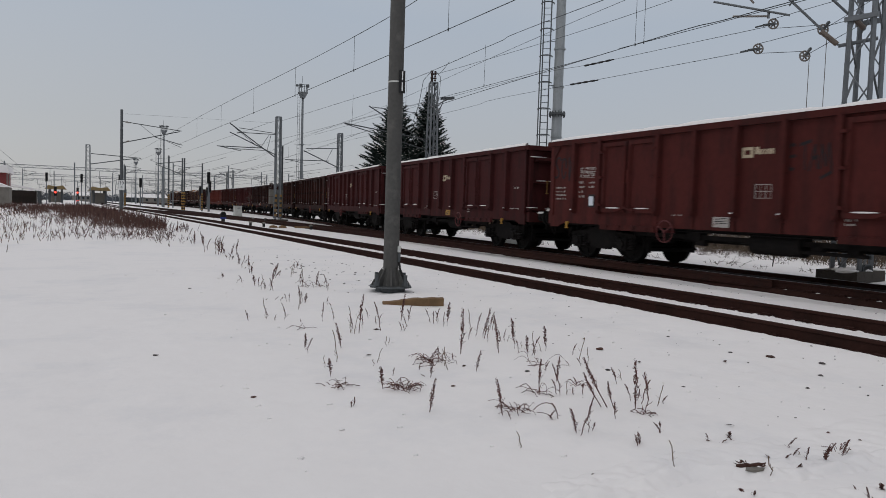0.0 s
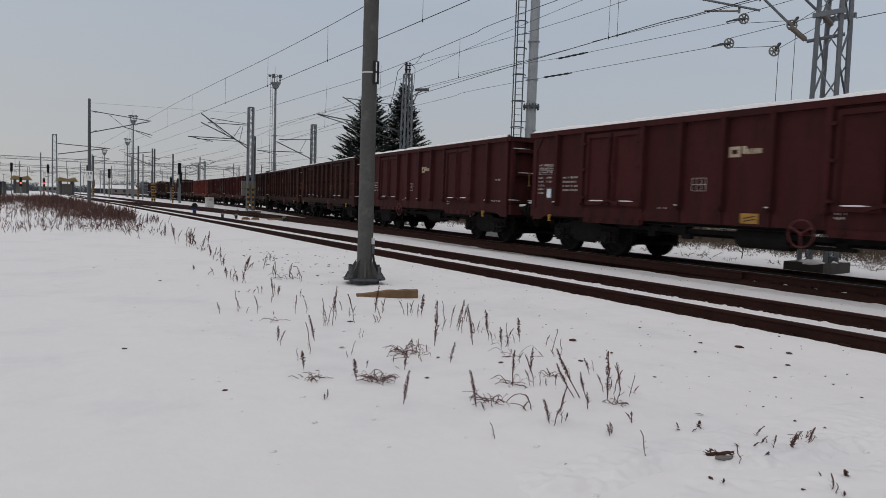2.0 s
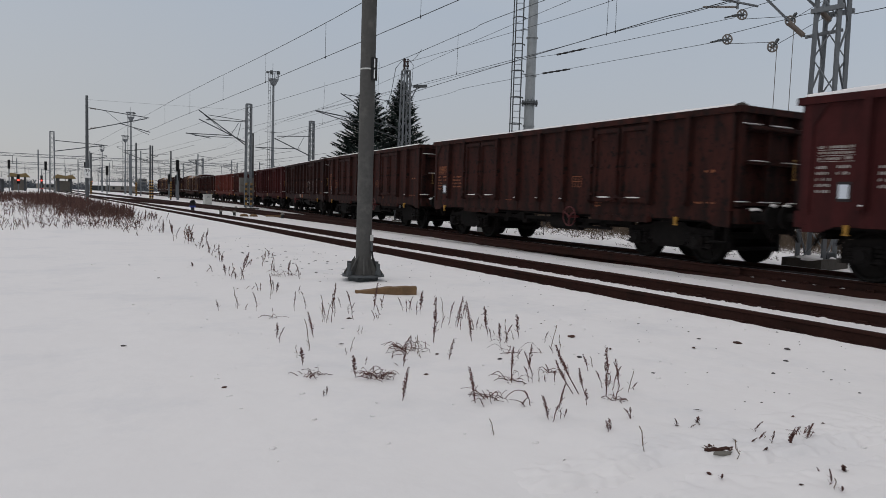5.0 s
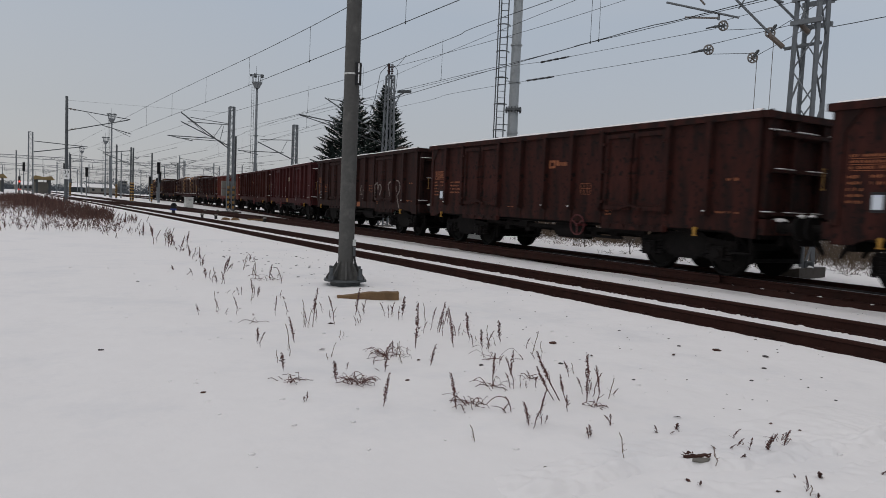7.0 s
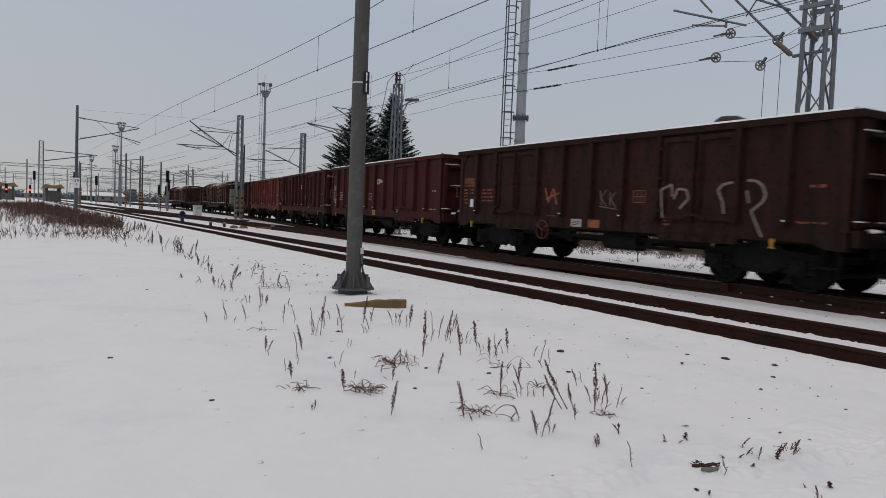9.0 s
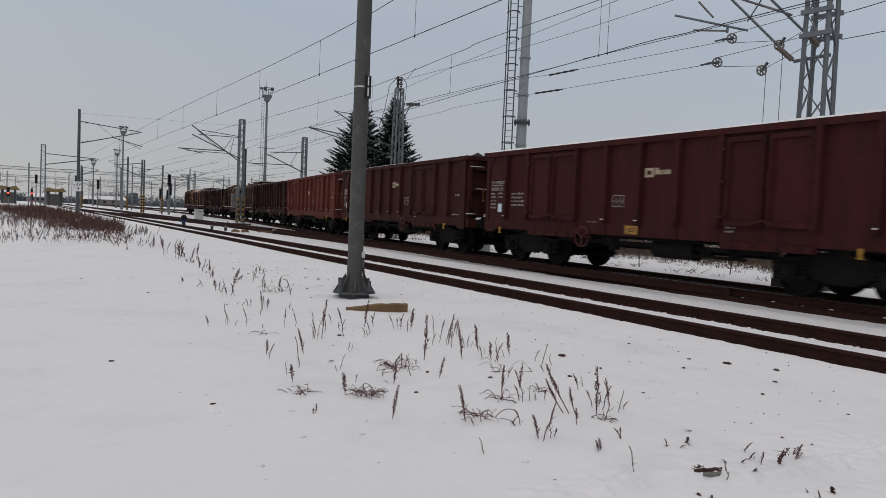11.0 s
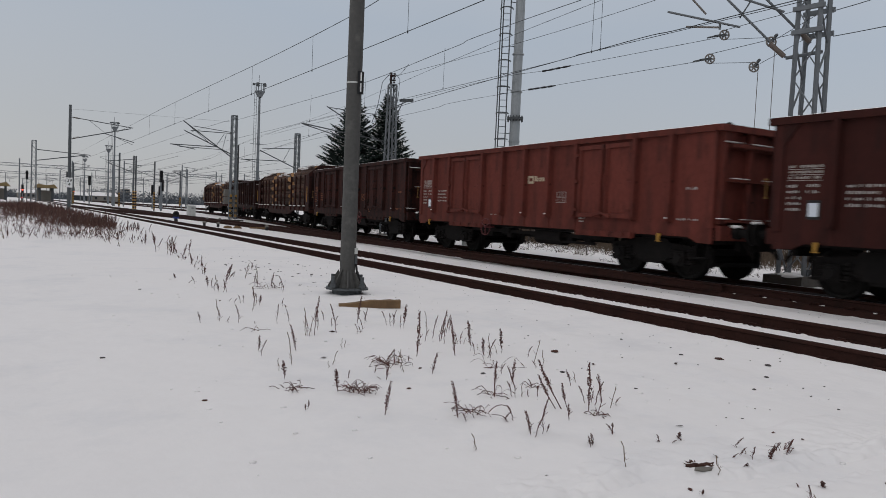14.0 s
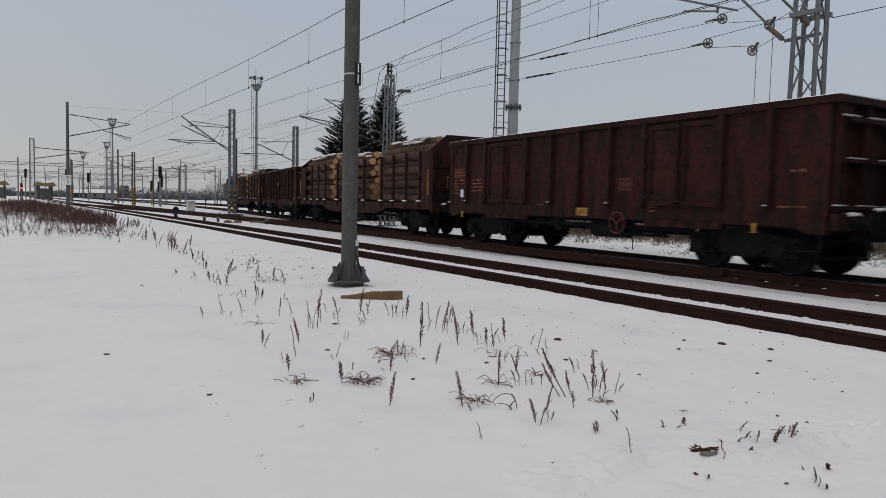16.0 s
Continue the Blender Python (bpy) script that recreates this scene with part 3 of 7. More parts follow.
def end_frame(w, p, paint, e):
    """The end wall and the deep frame of shelves and posts that stiffens it."""
    cached(("end", paint), "end_wall", end_wall, p, w, e)
    cached(("endtop", paint), "end_top_rail", lambda bm: box(bm, (0, 0, 0), (2 * HALF_W + 0.12, 0.22, 0.13)), p, w, e @ pose(0, 0.07, TOP + 0.012))
    cached(("endhood", paint), "end_hood", lambda bm: prism(bm, ((0.0, 0.06), (0.17, 0.0), (0.17, -0.06), (0.0, -0.10)), 0, -HALF_W + 0.24, HALF_W - 0.24), p, w, e @ pose(0, 0.02, TOP - 0.30))
    for z in (FLOOR + 0.10, FLOOR + 0.92):
        cached(("endrib", paint), "end_rib", lambda bm: box(bm, (0, 0, 0), (2 * HALF_W - 0.36, 0.16, 0.06)), p, w, e @ pose(0, 0.08, z))
    for x in (-HALF_W + 0.12, -0.45, 0.45, HALF_W - 0.12):
        cached(("endpost", paint), "end_post", lambda bm: box(bm, (0, 0, 0), (0.12, 0.13, TOP - FLOOR - 0.06)), p, w, e @ pose(x, 0.065, (FLOOR + TOP) / 2))
    for sx in (-1, 1):
        cached(("endgusset", paint, sx), "end_gusset", lambda bm, sx=sx: prism(bm, ((sx * (HALF_W - 0.17), TOP - 0.05), (sx * (HALF_W - 0.48), TOP - 0.05), (sx * (HALF_W - 0.17), TOP - 0.42)), 1, 0.04, 0.10), p, w, e)
    cached(("headstock", paint), "headstock", lambda bm: box(bm, (0, 0, 0), (2 * HALF_W - 0.1, 0.14, 0.30)), p, w, e @ pose(0, 0.10, SILL + 0.05))


def end_snow(bm):
    rnd = random.Random(4)
    for z, out in ((FLOOR + 0.14, 0.11), (FLOOR + 0.96, 0.11), (TOP - 0.26, 0.13)):
        x = -HALF_W + 0.28
        while x < HALF_W - 0.3:
            w = rnd.uniform(0.3, 0.75)
            lump(bm, (x + w / 2, out, z), (w / 2, 0.045, 0.015), rnd.random() * 30, level=2)
            x += w + rnd.uniform(0.02, 0.35)


def end_ladder(bm):
    for z in range(4):
        tube(bm, (-HALF_W + 0.12, 0.16, FLOOR + 0.3 + z * 0.4), (-HALF_W + 0.48, 0.16, FLOOR + 0.3 + z * 0.4), 0.014, n=6)
    for x in (-HALF_W + 0.12, -HALF_W + 0.48):
        tube(bm, (x, 0.16, FLOOR + 0.2), (x, 0.16, FLOOR + 1.6), 0.014, n=6)


def grab_iron(bm):
    tube(bm, (-HALF_W - 0.05, 0, FLOOR + 0.55), (-HALF_W - 0.05, 0, FLOOR + 0.90), 0.012, n=6)
    for z in (FLOOR + 0.55, FLOOR + 0.90):
        tube(bm, (-HALF_W, 0, z), (-HALF_W - 0.09, 0, z), 0.014, n=6)


def foot_step(bm):
    bar(bm, (-HALF_W + 0.04, -0.15, SILL), (-HALF_W + 0.04, -0.15, 0.52), 0.04, 0.02)
    bar(bm, (-HALF_W + 0.04, 0.15, SILL), (-HALF_W + 0.04, 0.15, 0.52), 0.04, 0.02)
    box(bm, (-HALF_W + 0.0, 0, 0.52), (0.2, 0.36, 0.03))


def yellow_cock(bm):
    tube(bm, (-HALF_W - 0.02, 0, SILL - 0.05), (-HALF_W - 0.09, 0, SILL - 0.05), 0.035, n=10)
    prism(bm, ((-0.022, SILL - 0.18), (0.022, SILL - 0.18), (0.040, SILL - 0.05), (-0.040, SILL - 0.05)), 0, -HALF_W - 0.085, -HALF_W - 0.05)
    box(bm, (-HALF_W - 0.06, 0, SILL - 0.19), (0.04, 0.11, 0.022))


def underframe(bm):
    for x in (-1.05, 1.05):
        box(bm, (x, 0, SILL + 0.02), (0.10, 2 * HALF_L, 0.26))
    for y in (-6.2, -4.6, -2.5, 0, 2.5, 4.6, 6.2):
        box(bm, (0, y, SILL + 0.04), (2.2, 0.14, 0.20))
    box(bm, (0, 0, SILL + 0.02), (0.35, 2 * HALF_L, 0.24))
    for y in (-6.42, 6.42):
        box(bm, (0, y, 0.80), (1.2, 0.10, 0.22))
        box(bm, (0, y * 0.985, 0.88), (2.3, 0.05, 0.14))


def brake_gear(bm):
    tube(bm, (-0.90, -1.30, 0.72), (-0.90, -0.15, 0.72), 0.23, n=16)
    bar(bm, (-1.0, -3.3, 0.76), (-1.0, 3.3, 0.76), 0.06, 0.10)
    for y in (-2.3, -1.6, 1.2, 2.2):
        box(bm, (-0.95, y, 0.68), (0.16, 0.22, 0.20))
    tube(bm, (-1.02, -2.6, 0.60), (-1.02, -1.3, 0.60), 0.035, n=8)
    tube(bm, (-0.55, -0.75, 0.78), (-0.55, -0.35, 0.78), 0.15, n=12)
    box(bm, (-0.95, 1.35, 0.82), (0.25, 0.38, 0.26))
    box(bm, (-0.90, 2.05, 0.84), (0.3, 0.30, 0.22))
    for x in (-0.75, 0.2):
        tube(bm, (x, -4.3, 0.66), (x, 4.3, 0.66), 0.022, n=6)
    tube(bm, (-1.1, -3.4, 0.88), (-1.1, 3.4, 0.88), 0.018, n=6)
    bar(bm, (-0.9, 2.6, 0.85), (-0.5, 3.1, 0.6), 0.05)
    for y in (-3.2, -2.5, 0.2, 0.8, 2.7, 3.3):
        bar(bm, (-1.0, y, 0.92), (-0.9, y + 0.1, 0.6), 0.035)


def load_mesh(seed):
    def build(bm):
        rnd = random.Random(seed)
        box(bm, (0, 0, FLOOR + 0.85), (2 * HALF_W - 0.12, 2 * HALF_L - 0.12, 1.6))
        for _ in range(46):
            h = 0.14 if rnd.random() < 0.9 else 0.32
            lump(bm, (rnd.uniform(-1.1, 1.1), rnd.uniform(-6.1, 6.1), TOP - 0.12 + rnd.uniform(-0.1, 0.06)), (rnd.uniform(0.12, 0.4), rnd.uniform(0.12, 0.55), h), rnd.random() * 90)
        for v in bm.verts:  # heaped inside the walls
            v.co.x = min(HALF_W - 0.06, max(0.06 - HALF_W, v.co.x))
            v.co.y = min(HALF_L - 0.10, max(0.10 - HALF_L, v.co.y))
    return build


def snow_cap(bm, thick=1.0):
    rnd = random.Random(8)
    for x in (-HALF_W - 0.012, HALF_W + 0.012):
        prev = None
        n = 60
        for i in range(n + 1):
            y = -HALF_L - 0.02 + (2 * HALF_L + 0.04) * i / n
            h = thick * (0.034 + 0.020 * noise.noise(Vector((y * 1.1, x, 0))) + 0.008 * rnd.random())
            w = 0.055 + 0.012 * noise.noise(Vector((y * 2, x, 4)))
            ring = [bm.verts.new((x + a * w, y, TOP + 0.074 + b * h)) for a, b in ((-1, 0), (-0.8, 0.8), (0, 1.15), (0.8, 0.8), (1, 0))]
            if prev:
                for k in range(4):
                    bm.faces.new((prev[k], prev[k + 1], ring[k + 1], ring[k]))
            prev = ring
    bmesh.ops.recalc_face_normals(bm, faces=bm.faces[:])


def ledge_snow(bm):
    rnd = random.Random(12)
    for y in (-DOOR_Y, DOOR_Y):
        for dy in (-0.5, 0.5):
            lump(bm, (-HALF_W - 0.075, y + dy + rnd.uniform(-0.06, 0.06), FLOOR + 0.175), (0.03, 0.24, 0.018), rnd.random() * 40, level=2)


def letter_bars(rows, seed):
    """Blocks of unreadable writing: (y, z, width, height, lines) on the side plate."""
    def build(bm):
        rnd = random.Random(seed)
        for y, z, w, h, lines in rows:
            lh = h / lines
            for i in range(lines):
                zz = z + h / 2 - (i + 0.5) * lh
                u = -w / 2
                while u < w / 2 - 0.03:
                    q = min(rnd.uniform(0.028, 0.07), w / 2 - u)
                    box(bm, (-HALF_W - 0.003, y - u - q / 2, zz + rnd.uniform(-0.004, 0.004)), (0.004, q * 0.72, lh * rnd.uniform(0.36, 0.52)))
                    u += q + (0.012 if rnd.random() < 0.8 else 0.07)
                if lines == 3:  # ruled lines between the rows
                    box(bm, (-HALF_W - 0.0034, y, zz - lh / 2), (0.0045, w, 0.010))
    return build


def frame_table(y, z, w, h):
    def build(bm):
        t = 0.011
        for dz in (-h / 2, 0, h / 2):
            box(bm, (-HALF_W - 0.003, y, z + dz), (0.004, w, t))
        for dy in (-w / 2, -w / 6, w / 6, w / 2):
            box(bm, (-HALF_W - 0.0034, y + dy, z), (0.0045, t, h))
    return build


def logo_mark(y, z):
    def build(bm):
        # a square ring and a row of blocks beside it
        s, t = 0.21, 0.06
        for dz in (-s / 2 + t / 2, s / 2 - t / 2):
            box(bm, (-HALF_W - 0.003, y, z + dz), (0.004, s * 1.25, t))
        for dy in (-s * 0.625 + t / 2, s * 0.625 - t / 2):
            box(bm, (-HALF_W - 0.0034, y + dy, z), (0.0045, t, s))
    return build


def word_bar(y, z, k, w):
    def build(bm):
        # one letter-like block of five
        yy = y - 0.22 - k * 0.088
        box(bm, (-HALF_W - 0.003, yy, z + (0.03 if k == 0 else 0)), (0.004, w * 0.85, 0.145 if k == 0 else 0.10))
    return build


def scrawl(strokes, r, off=0.002):
    def build(bm):
        for st in strokes:
            for a, b in zip(st, st[1:]):
                bar(bm, (-HALF_W - off, -a[0], a[1]), (-HALF_W - off, -b[0], b[1]), 0.006, r)
    return build


def arc(cy, cz, ry, rz, a0, a1, n=9):
    return [(cy + ry * math.cos(radians(a0 + (a1 - a0) * i / n)), cz + rz * math.sin(radians(a0 + (a1 - a0) * i / n))) for i in range(n + 1)]


WHEELS = []
MOVERS = []


def running_gear(w, half_base, half_l):
    for sy in (-1, 1):
        cached("bogie", "bogie", bogie_mesh, M_BOGIE, w, pose(0, sy * half_base, 0), "grimy black two-axle bogie with coil springs")
        for dy in (-0.9, 0.9):
            ws = cached("wheelset", "wheelset", wheelset_mesh, M_WHEEL, w, pose(0, sy * half_base + dy, 0.46))
            WHEELS.append((ws, sy * half_base + dy))
        for sx in (-1, 1):
            m = pose(sx * 0.875, sy * half_l, 1.06, 0, 0, 0 if sy > 0 else 180)
            b = cached("buffer", "buffer", buffer_mesh, M_BOGIE, w, m, "dark steel buffer with snow on top")
            cached("buffer_snow", "snow", buffer_snow, M_SNOW, b, smooth_it=True)["kind"] = "stuff"
        cached("coupling", "coupling", coupling_mesh, M_BOGIE, w, pose(0, sy * (half_l + 0.04), 1.02, 0, 0, 0 if sy > 0 else 180), "hanging steel coupling hook")
        for hx in (-0.42, 0.36):
            cached("hose", "brake_hose", hose_mesh, M_BOGIE, w, pose(hx, sy * (half_l + 0.04), 1.02, 0, 0, 0 if sy > 0 else 180), "looped black brake hose")


def open_wagon(label, paint, seed, marks="white", loaded=True, flip=False):
    p = PAINT[paint]
    w = thing("open_goods_wagon", label, "goods wagon", group="wagons of the goods train")
    for side in (0, 180):
        m = pose(0, 0, 0, 0, 0, side)
        for a, b in BAYS:
            door, end = b - a > 1.5, (abs(b) > 6) - (abs(a) > 6)
            cached(("side", paint, door, end), "side_panel", side_panel(b - a, 0.84 if door else 0.94, end), p, w, m @ pose(0, (a + b) / 2, 0))
        cached(("rail", paint), "top_rail", top_rail, p, w, m)
        for k, y in enumerate((-5.30, -1.10, 0.0, 1.10, 5.30)):
            cached(("post", paint), "post", post_mesh, p, w, m @ pose(-HALF_W, y, 0))
            if (k + seed) % 4:
                cached("foot_snow", "post_snow", foot_snow, M_SNOW, w, m @ pose(-HALF_W, y, 0), "crumb of snow at a post foot", True)
        for k in (-1, 1):
            cached(("sill", paint), "door_sill", door_sill, p, w, m @ pose(0, k * DOOR_Y, 0))
            for e in (-1, 1):
                cached(("post", paint), "post", post_mesh, p, w, m @ pose(-HALF_W, k * DOOR_Y + e * DOOR_HALF, 0))
                cached(("leaf", paint), "door", door_leaf, p, w, m @ pose(-HALF_W, k * DOOR_Y + e * 0.475, 0), "steel side door leaf with a recessed panel")
                cached(("lockrod", paint), "lock_rod", lock_rod, p, w, m @ pose(-HALF_W - 0.09, k * DOOR_Y + e * 0.07, 0))
                cached(("lever", paint, e), "door_lever", lambda bm, e=e: bar(bm, (-0.11, -0.05 * e, FLOOR + 0.20), (-0.12, 0.34 * e, FLOOR + 0.10), 0.045), p, w, m @ pose(-HALF_W, k * DOOR_Y, 0))
                for z in (FLOOR + 0.25, FLOOR + 0.95, TOP - 0.35):
                    cached(("hinge", paint), "hinge", lambda bm: box(bm, (-0.10, 0, 0), (0.10, 0.12, 0.06)), p, w, m @ pose(-HALF_W, k * DOOR_Y + e * 0.93, z))
        for y in (-HALF_L + 0.06, HALF_L - 0.06):
            cached(("corner", paint), "corner_post", corner_post, p, w, m @ pose(0, y, 0))
        for q in (1, -1):
            cached(("gusset", paint, q), "corner_gusset", corner_gusset(q), p, w, m @ pose(0, -q * (HALF_L - 0.12), 0))
        for y in (-5.3, 5.3):
            cached("cock", "brake_cock", yellow_cock, M_YELLOW, w, m @ pose(0, y + 0.25, 0), "yellow brake cock")
        cached("step", "foot_step", foot_step, M_BOGIE, w, m @ pose(0, -HALF_L + 0.25, 0))
        cached("grab", "grab_handle", grab_iron, M_DULLYELLOW, w, m @ pose(0, HALF_L + 0.16, 0), "yellow grab handle")
        hw = m @ pose(-HALF_W - 0.10, 1.85 if seed in (1, 3, 6, 7, 9) else -1.8 if seed == 2 else -1.45, 0.86)
        cached("handwheel", "brake_handwheel", handwheel_mesh, M_REDPAINT, w, hw, "red brake handwheel")
        if seed < 5:
            cached("ledge_snow", "ledge_snow", ledge_snow, M_SNOW, w, m, "snow on the door ledges", True)["kind"] = "stuff"
        e = m @ pose(0, HALF_L, 0)
        end_frame(w, p, paint, e)
        cached("end_snow", "end_snow", end_snow, M_SNOW, w, e, "snow on the end ribs", True)["kind"] = "stuff"
        cached("ladder", "end_ladder", end_ladder, M_BOGIE, w, e)
        dz = m @ pose(0, 0, 0.02 if seed < 2 else -0.12 if seed < 9 else -0.28)
        letter = M_WHITE if marks == "white" else M_RUSTLETTER
        rows = ((-5.85, 1.95, 0.32, 0.12, 1), (-5.75, 1.30, 0.55, 0.08, 1), (1.6, 1.24, 0.30, 0.05, 1), (-2.45, 1.20, 0.24, 0.16, 2))
        if seed == 1:
            rows += ((4.80, 2.32, 0.62, 0.30, 3), (5.02, 1.86, 0.24, 0.50, 4), (4.62, 1.98, 0.22, 0.22, 2), (5.95, 1.76, 0.46, 0.40, 4))
        else:
            rows += ((5.85, 2.22, 0.62, 0.30, 3), (6.05, 1.76, 0.26, 0.52, 5), (5.70, 1.92, 0.22, 0.22, 2), (4.80, 1.80, 0.62, 0.44, 4))
        cached(("text", marks, seed == 1), "lettering", letter_bars(rows, 3), letter, w, m, "unreadable stencilled lettering")["kind"] = "stuff"
        cached(("table", marks), "load_table", frame_table(-1.58, 1.82, 0.36, 0.27), letter, w, m @ pose(0, {1: 0.95, 2: 2.2, 3: 2.5, 7: 2.3}.get(seed, 0.0), -0.06))["kind"] = "stuff"
        if marks == "white" or seed % 2:
            lg = M_CREAM if marks == "white" else M_RUSTLETTER
            cached(("logo", marks), "emblem", logo_mark(-0.22, 2.52), lg, w, dz, "square ring emblem")
            for q, wide in enumerate((0.10, 0.07, 0.05, 0.075, 0.075)):
                cached(("word", marks, q), "emblem_bar", word_bar(-0.22, 2.52, q, wide), lg, w, dz)
        bill = pose(0, 4.60 if seed == 1 else 5.66, 1.55)
        cached("paper", "waybill", lambda bm: box(bm, (-HALF_W - 0.02, 0, 0), (0.02, 0.17, 0.24)), M_PAPER, w, m @ bill, "paper waybill in a holder")
        cached("paperframe", "waybill_holder", lambda bm: box(bm, (-HALF_W - 0.006, 0, 0), (0.012, 0.24, 0.34)), M_BLACK, w, m @ bill)
    cached(("floor", paint), "floor", lambda bm: box(bm, (0, 0, FLOOR - 0.02), (2 * HALF_W - 0.05, 2 * HALF_L - 0.05, 0.05)), p, w)
    cached("underframe", "underframe", underframe, M_BOGIE, w)
    cached("brake_gear", "brake_gear", brake_gear, M_BOGIE, w)
    if loaded:
        cached(("load", seed % 4), "load", load_mesh(seed % 4 + 3), M_INSIDE, w, label="dark lumpy load filling the wagon")
    thick = 1.9 if seed < 4 else 1.1 if seed < 8 else 0.45
    cached(("snow_cap", thick), "snow_cap", lambda bm: snow_cap(bm, thick), M_SNOW, w, label="strip of snow along the top edges", smooth_it=True)
    running_gear(w, 4.5, HALF_L)
    return w


LOG_HALF = 9.05
LOG_FLOOR = 1.22


def log_mesh(seed, length, r):
    def build(bm):
        rnd = random.Random(seed)
        n = 12
        rings = []
        for y in (-length / 2, -length / 6, length / 6, length / 2):
            rr = r * (1 + 0.06 * y / length)
            ox, oz = rnd.uniform(-0.015, 0.015), rnd.uniform(-0.015, 0.015)
            rings.append([bm.verts.new((ox + rr * math.cos(2 * math.pi * k / n) * rnd.uniform(0.94, 1.05), y, oz + rr * math.sin(2 * math.pi * k / n) * rnd.uniform(0.94, 1.05))) for k in range(n)])
        for a, b in zip(rings, rings[1:]):
            for k in range(n):
                bm.faces.new((a[k], a[(k + 1) % n], b[(k + 1) % n], b[k]))
        bm.faces.new(rings[0]).material_index = 1
        bm.faces.new(rings[-1][::-1]).material_index = 1
        bmesh.ops.recalc_face_normals(bm, faces=bm.faces[:])
    return build


def log_underframe(bm):
    for x in (-1.30, 1.30):
        prism(bm, ((-LOG_HALF, 0.98), (-LOG_HALF, 1.22), (LOG_HALF, 1.22), (LOG_HALF, 0.98), (4.6, 0.98), (3.4, 0.72), (-3.4, 0.72), (-4.6, 0.98)), 0, x - 0.05, x + 0.05)
    for k in range(13):
        box(bm, (0, -9.1 + k * 18.2 / 12, 1.10), (2.55, 0.14, 0.20))
    box(bm, (0, 0, 1.19), (2.6, 2 * LOG_HALF, 0.05))
    for y in (-LOG_HALF - 0.03, LOG_HALF + 0.03):
        box(bm, (0, y, 1.06), (2.7, 0.08, 0.36))


def stake(bm):
    box(bm, (0, 0, LOG_FLOOR + 0.90), (0.09, 0.12, 1.90))
    box(bm, (-0.02, 0, LOG_FLOOR - 0.08), (0.12, 0.22, 0.26))


def log_end_wall(bm):
    w = 1.36
    prism(bm, ((-w, LOG_FLOOR), (w, LOG_FLOOR), (w, 3.12), (0.75, 3.62), (-0.75, 3.62), (-w, 3.12)), 1, -0.05, 0.05)


def log_cheek(bm):
    box(bm, (0, 0, LOG_FLOOR + 0.92), (0.05, 0.75, 1.85))


def log_snow(seed, length):
    def build(bm):
        rnd = random.Random(seed)
        for _ in range(44):
            x = rnd.uniform(-1.2, 1.2)
            lump(bm, (x, rnd.uniform(-length / 2 + 0.4, length / 2 - 0.4), rnd.uniform(-0.01, 0.04) - 0.22 * max(0, abs(x) - 0.85) / 0.35), (rnd.uniform(0.08, 0.2), rnd.uniform(0.3, 0.8), 0.05), rnd.random() * 60)
    return build


def log_wagon(label, seed):
    rnd = random.Random(seed)
    p = PAINT["rusty"]
    w = thing("timber_wagon", label, "timber wagon", group="wagons of the goods train")
    cached("logframe", "underframe", log_underframe, p, w)
    cached("loggear", "brake_gear", brake_gear, M_BOGIE, w)
    for y, q in ((-LOG_HALF + 0.1, 180), (LOG_HALF - 0.1, 0)):
        wall = cached("logend", "end_wall", log_end_wall, p, w, pose(0, y, 0, 0, 0, q), "gable-topped steel end wall")
        for x in (-1.30, -0.45, 0.45, 1.30):
            cached("logendpost", "end_post", lambda bm: box(bm, (0, 0, 0), (0.10, 0.12, 1.75)), p, wall, pose(x, 0.10, 2.1))
        for z in (1.7, 2.5):
            cached("logendrib", "end_rib", lambda bm: box(bm, (0, 0, 0), (2.6, 0.06, 0.08)), p, wall, pose(0, 0.07, z))
        for x in (-1.33, 1.33):
            cached("logcheek", "side_cheek", log_cheek, p, w, pose(x, y - math.copysign(0.4, y), 0))
    length, r = 4.95, 0.152
    for s in range(3):
        yc = -6.05 + s * 6.05
        for dy in (-1.95, -0.65, 0.65, 1.95):
            for sx in (-1, 1):
                cached("stake", "stake", stake, p, w, pose(sx * 1.34, yc + dy, 0))
                cached("stakesnow", "snow", lambda bm: lump(bm, (-0.02, 0, LOG_FLOOR + 0.055), (0.09, 0.16, 0.03), 4, level=2), M_SNOW, w, pose(sx * 1.37, yc + dy, 0), smooth_it=True)
        z = LOG_FLOOR + r + 0.02
        counts = (8, 7, 8, 7, 8, 7, 8, 7, 6)[:9 if s != 1 else 8]
        for across in counts:
            for k in range(across):
                x = (k - (across - 1) / 2) * 0.312
                v = rnd.randrange(5)
                cached(("log", v), "log", log_mesh(v, length, r * (0.88 + 0.06 * v)), [M_BARK, M_LOGEND], w,
                       pose(x + rnd.uniform(-0.012, 0.012), yc + rnd.uniform(-0.06, 0.06), z + rnd.uniform(-0.02, 0.02), 0, rnd.uniform(0, 360), rnd.uniform(-0.6, 0.6)))
            z += 0.262
        cached(("logsnow", s), "snow", log_snow(s, length), M_SNOW, w, pose(0, yc, z - 0.09), "snow on the stacked logs", True)
    for sx in (-1, 1):
        cached("loggrab", "grab_handle", lambda bm: tube(bm, (-1.42, 0, 1.5), (-1.42, 0, 2.4), 0.018, n=6), M_YELLOW, w, pose(0, -LOG_HALF + 0.15, 0, 0, 0, 0) if sx < 0 else pose(0, LOG_HALF - 0.15, 0), "yellow grab handle")
    running_gear(w, 7.0, LOG_HALF)
    return w


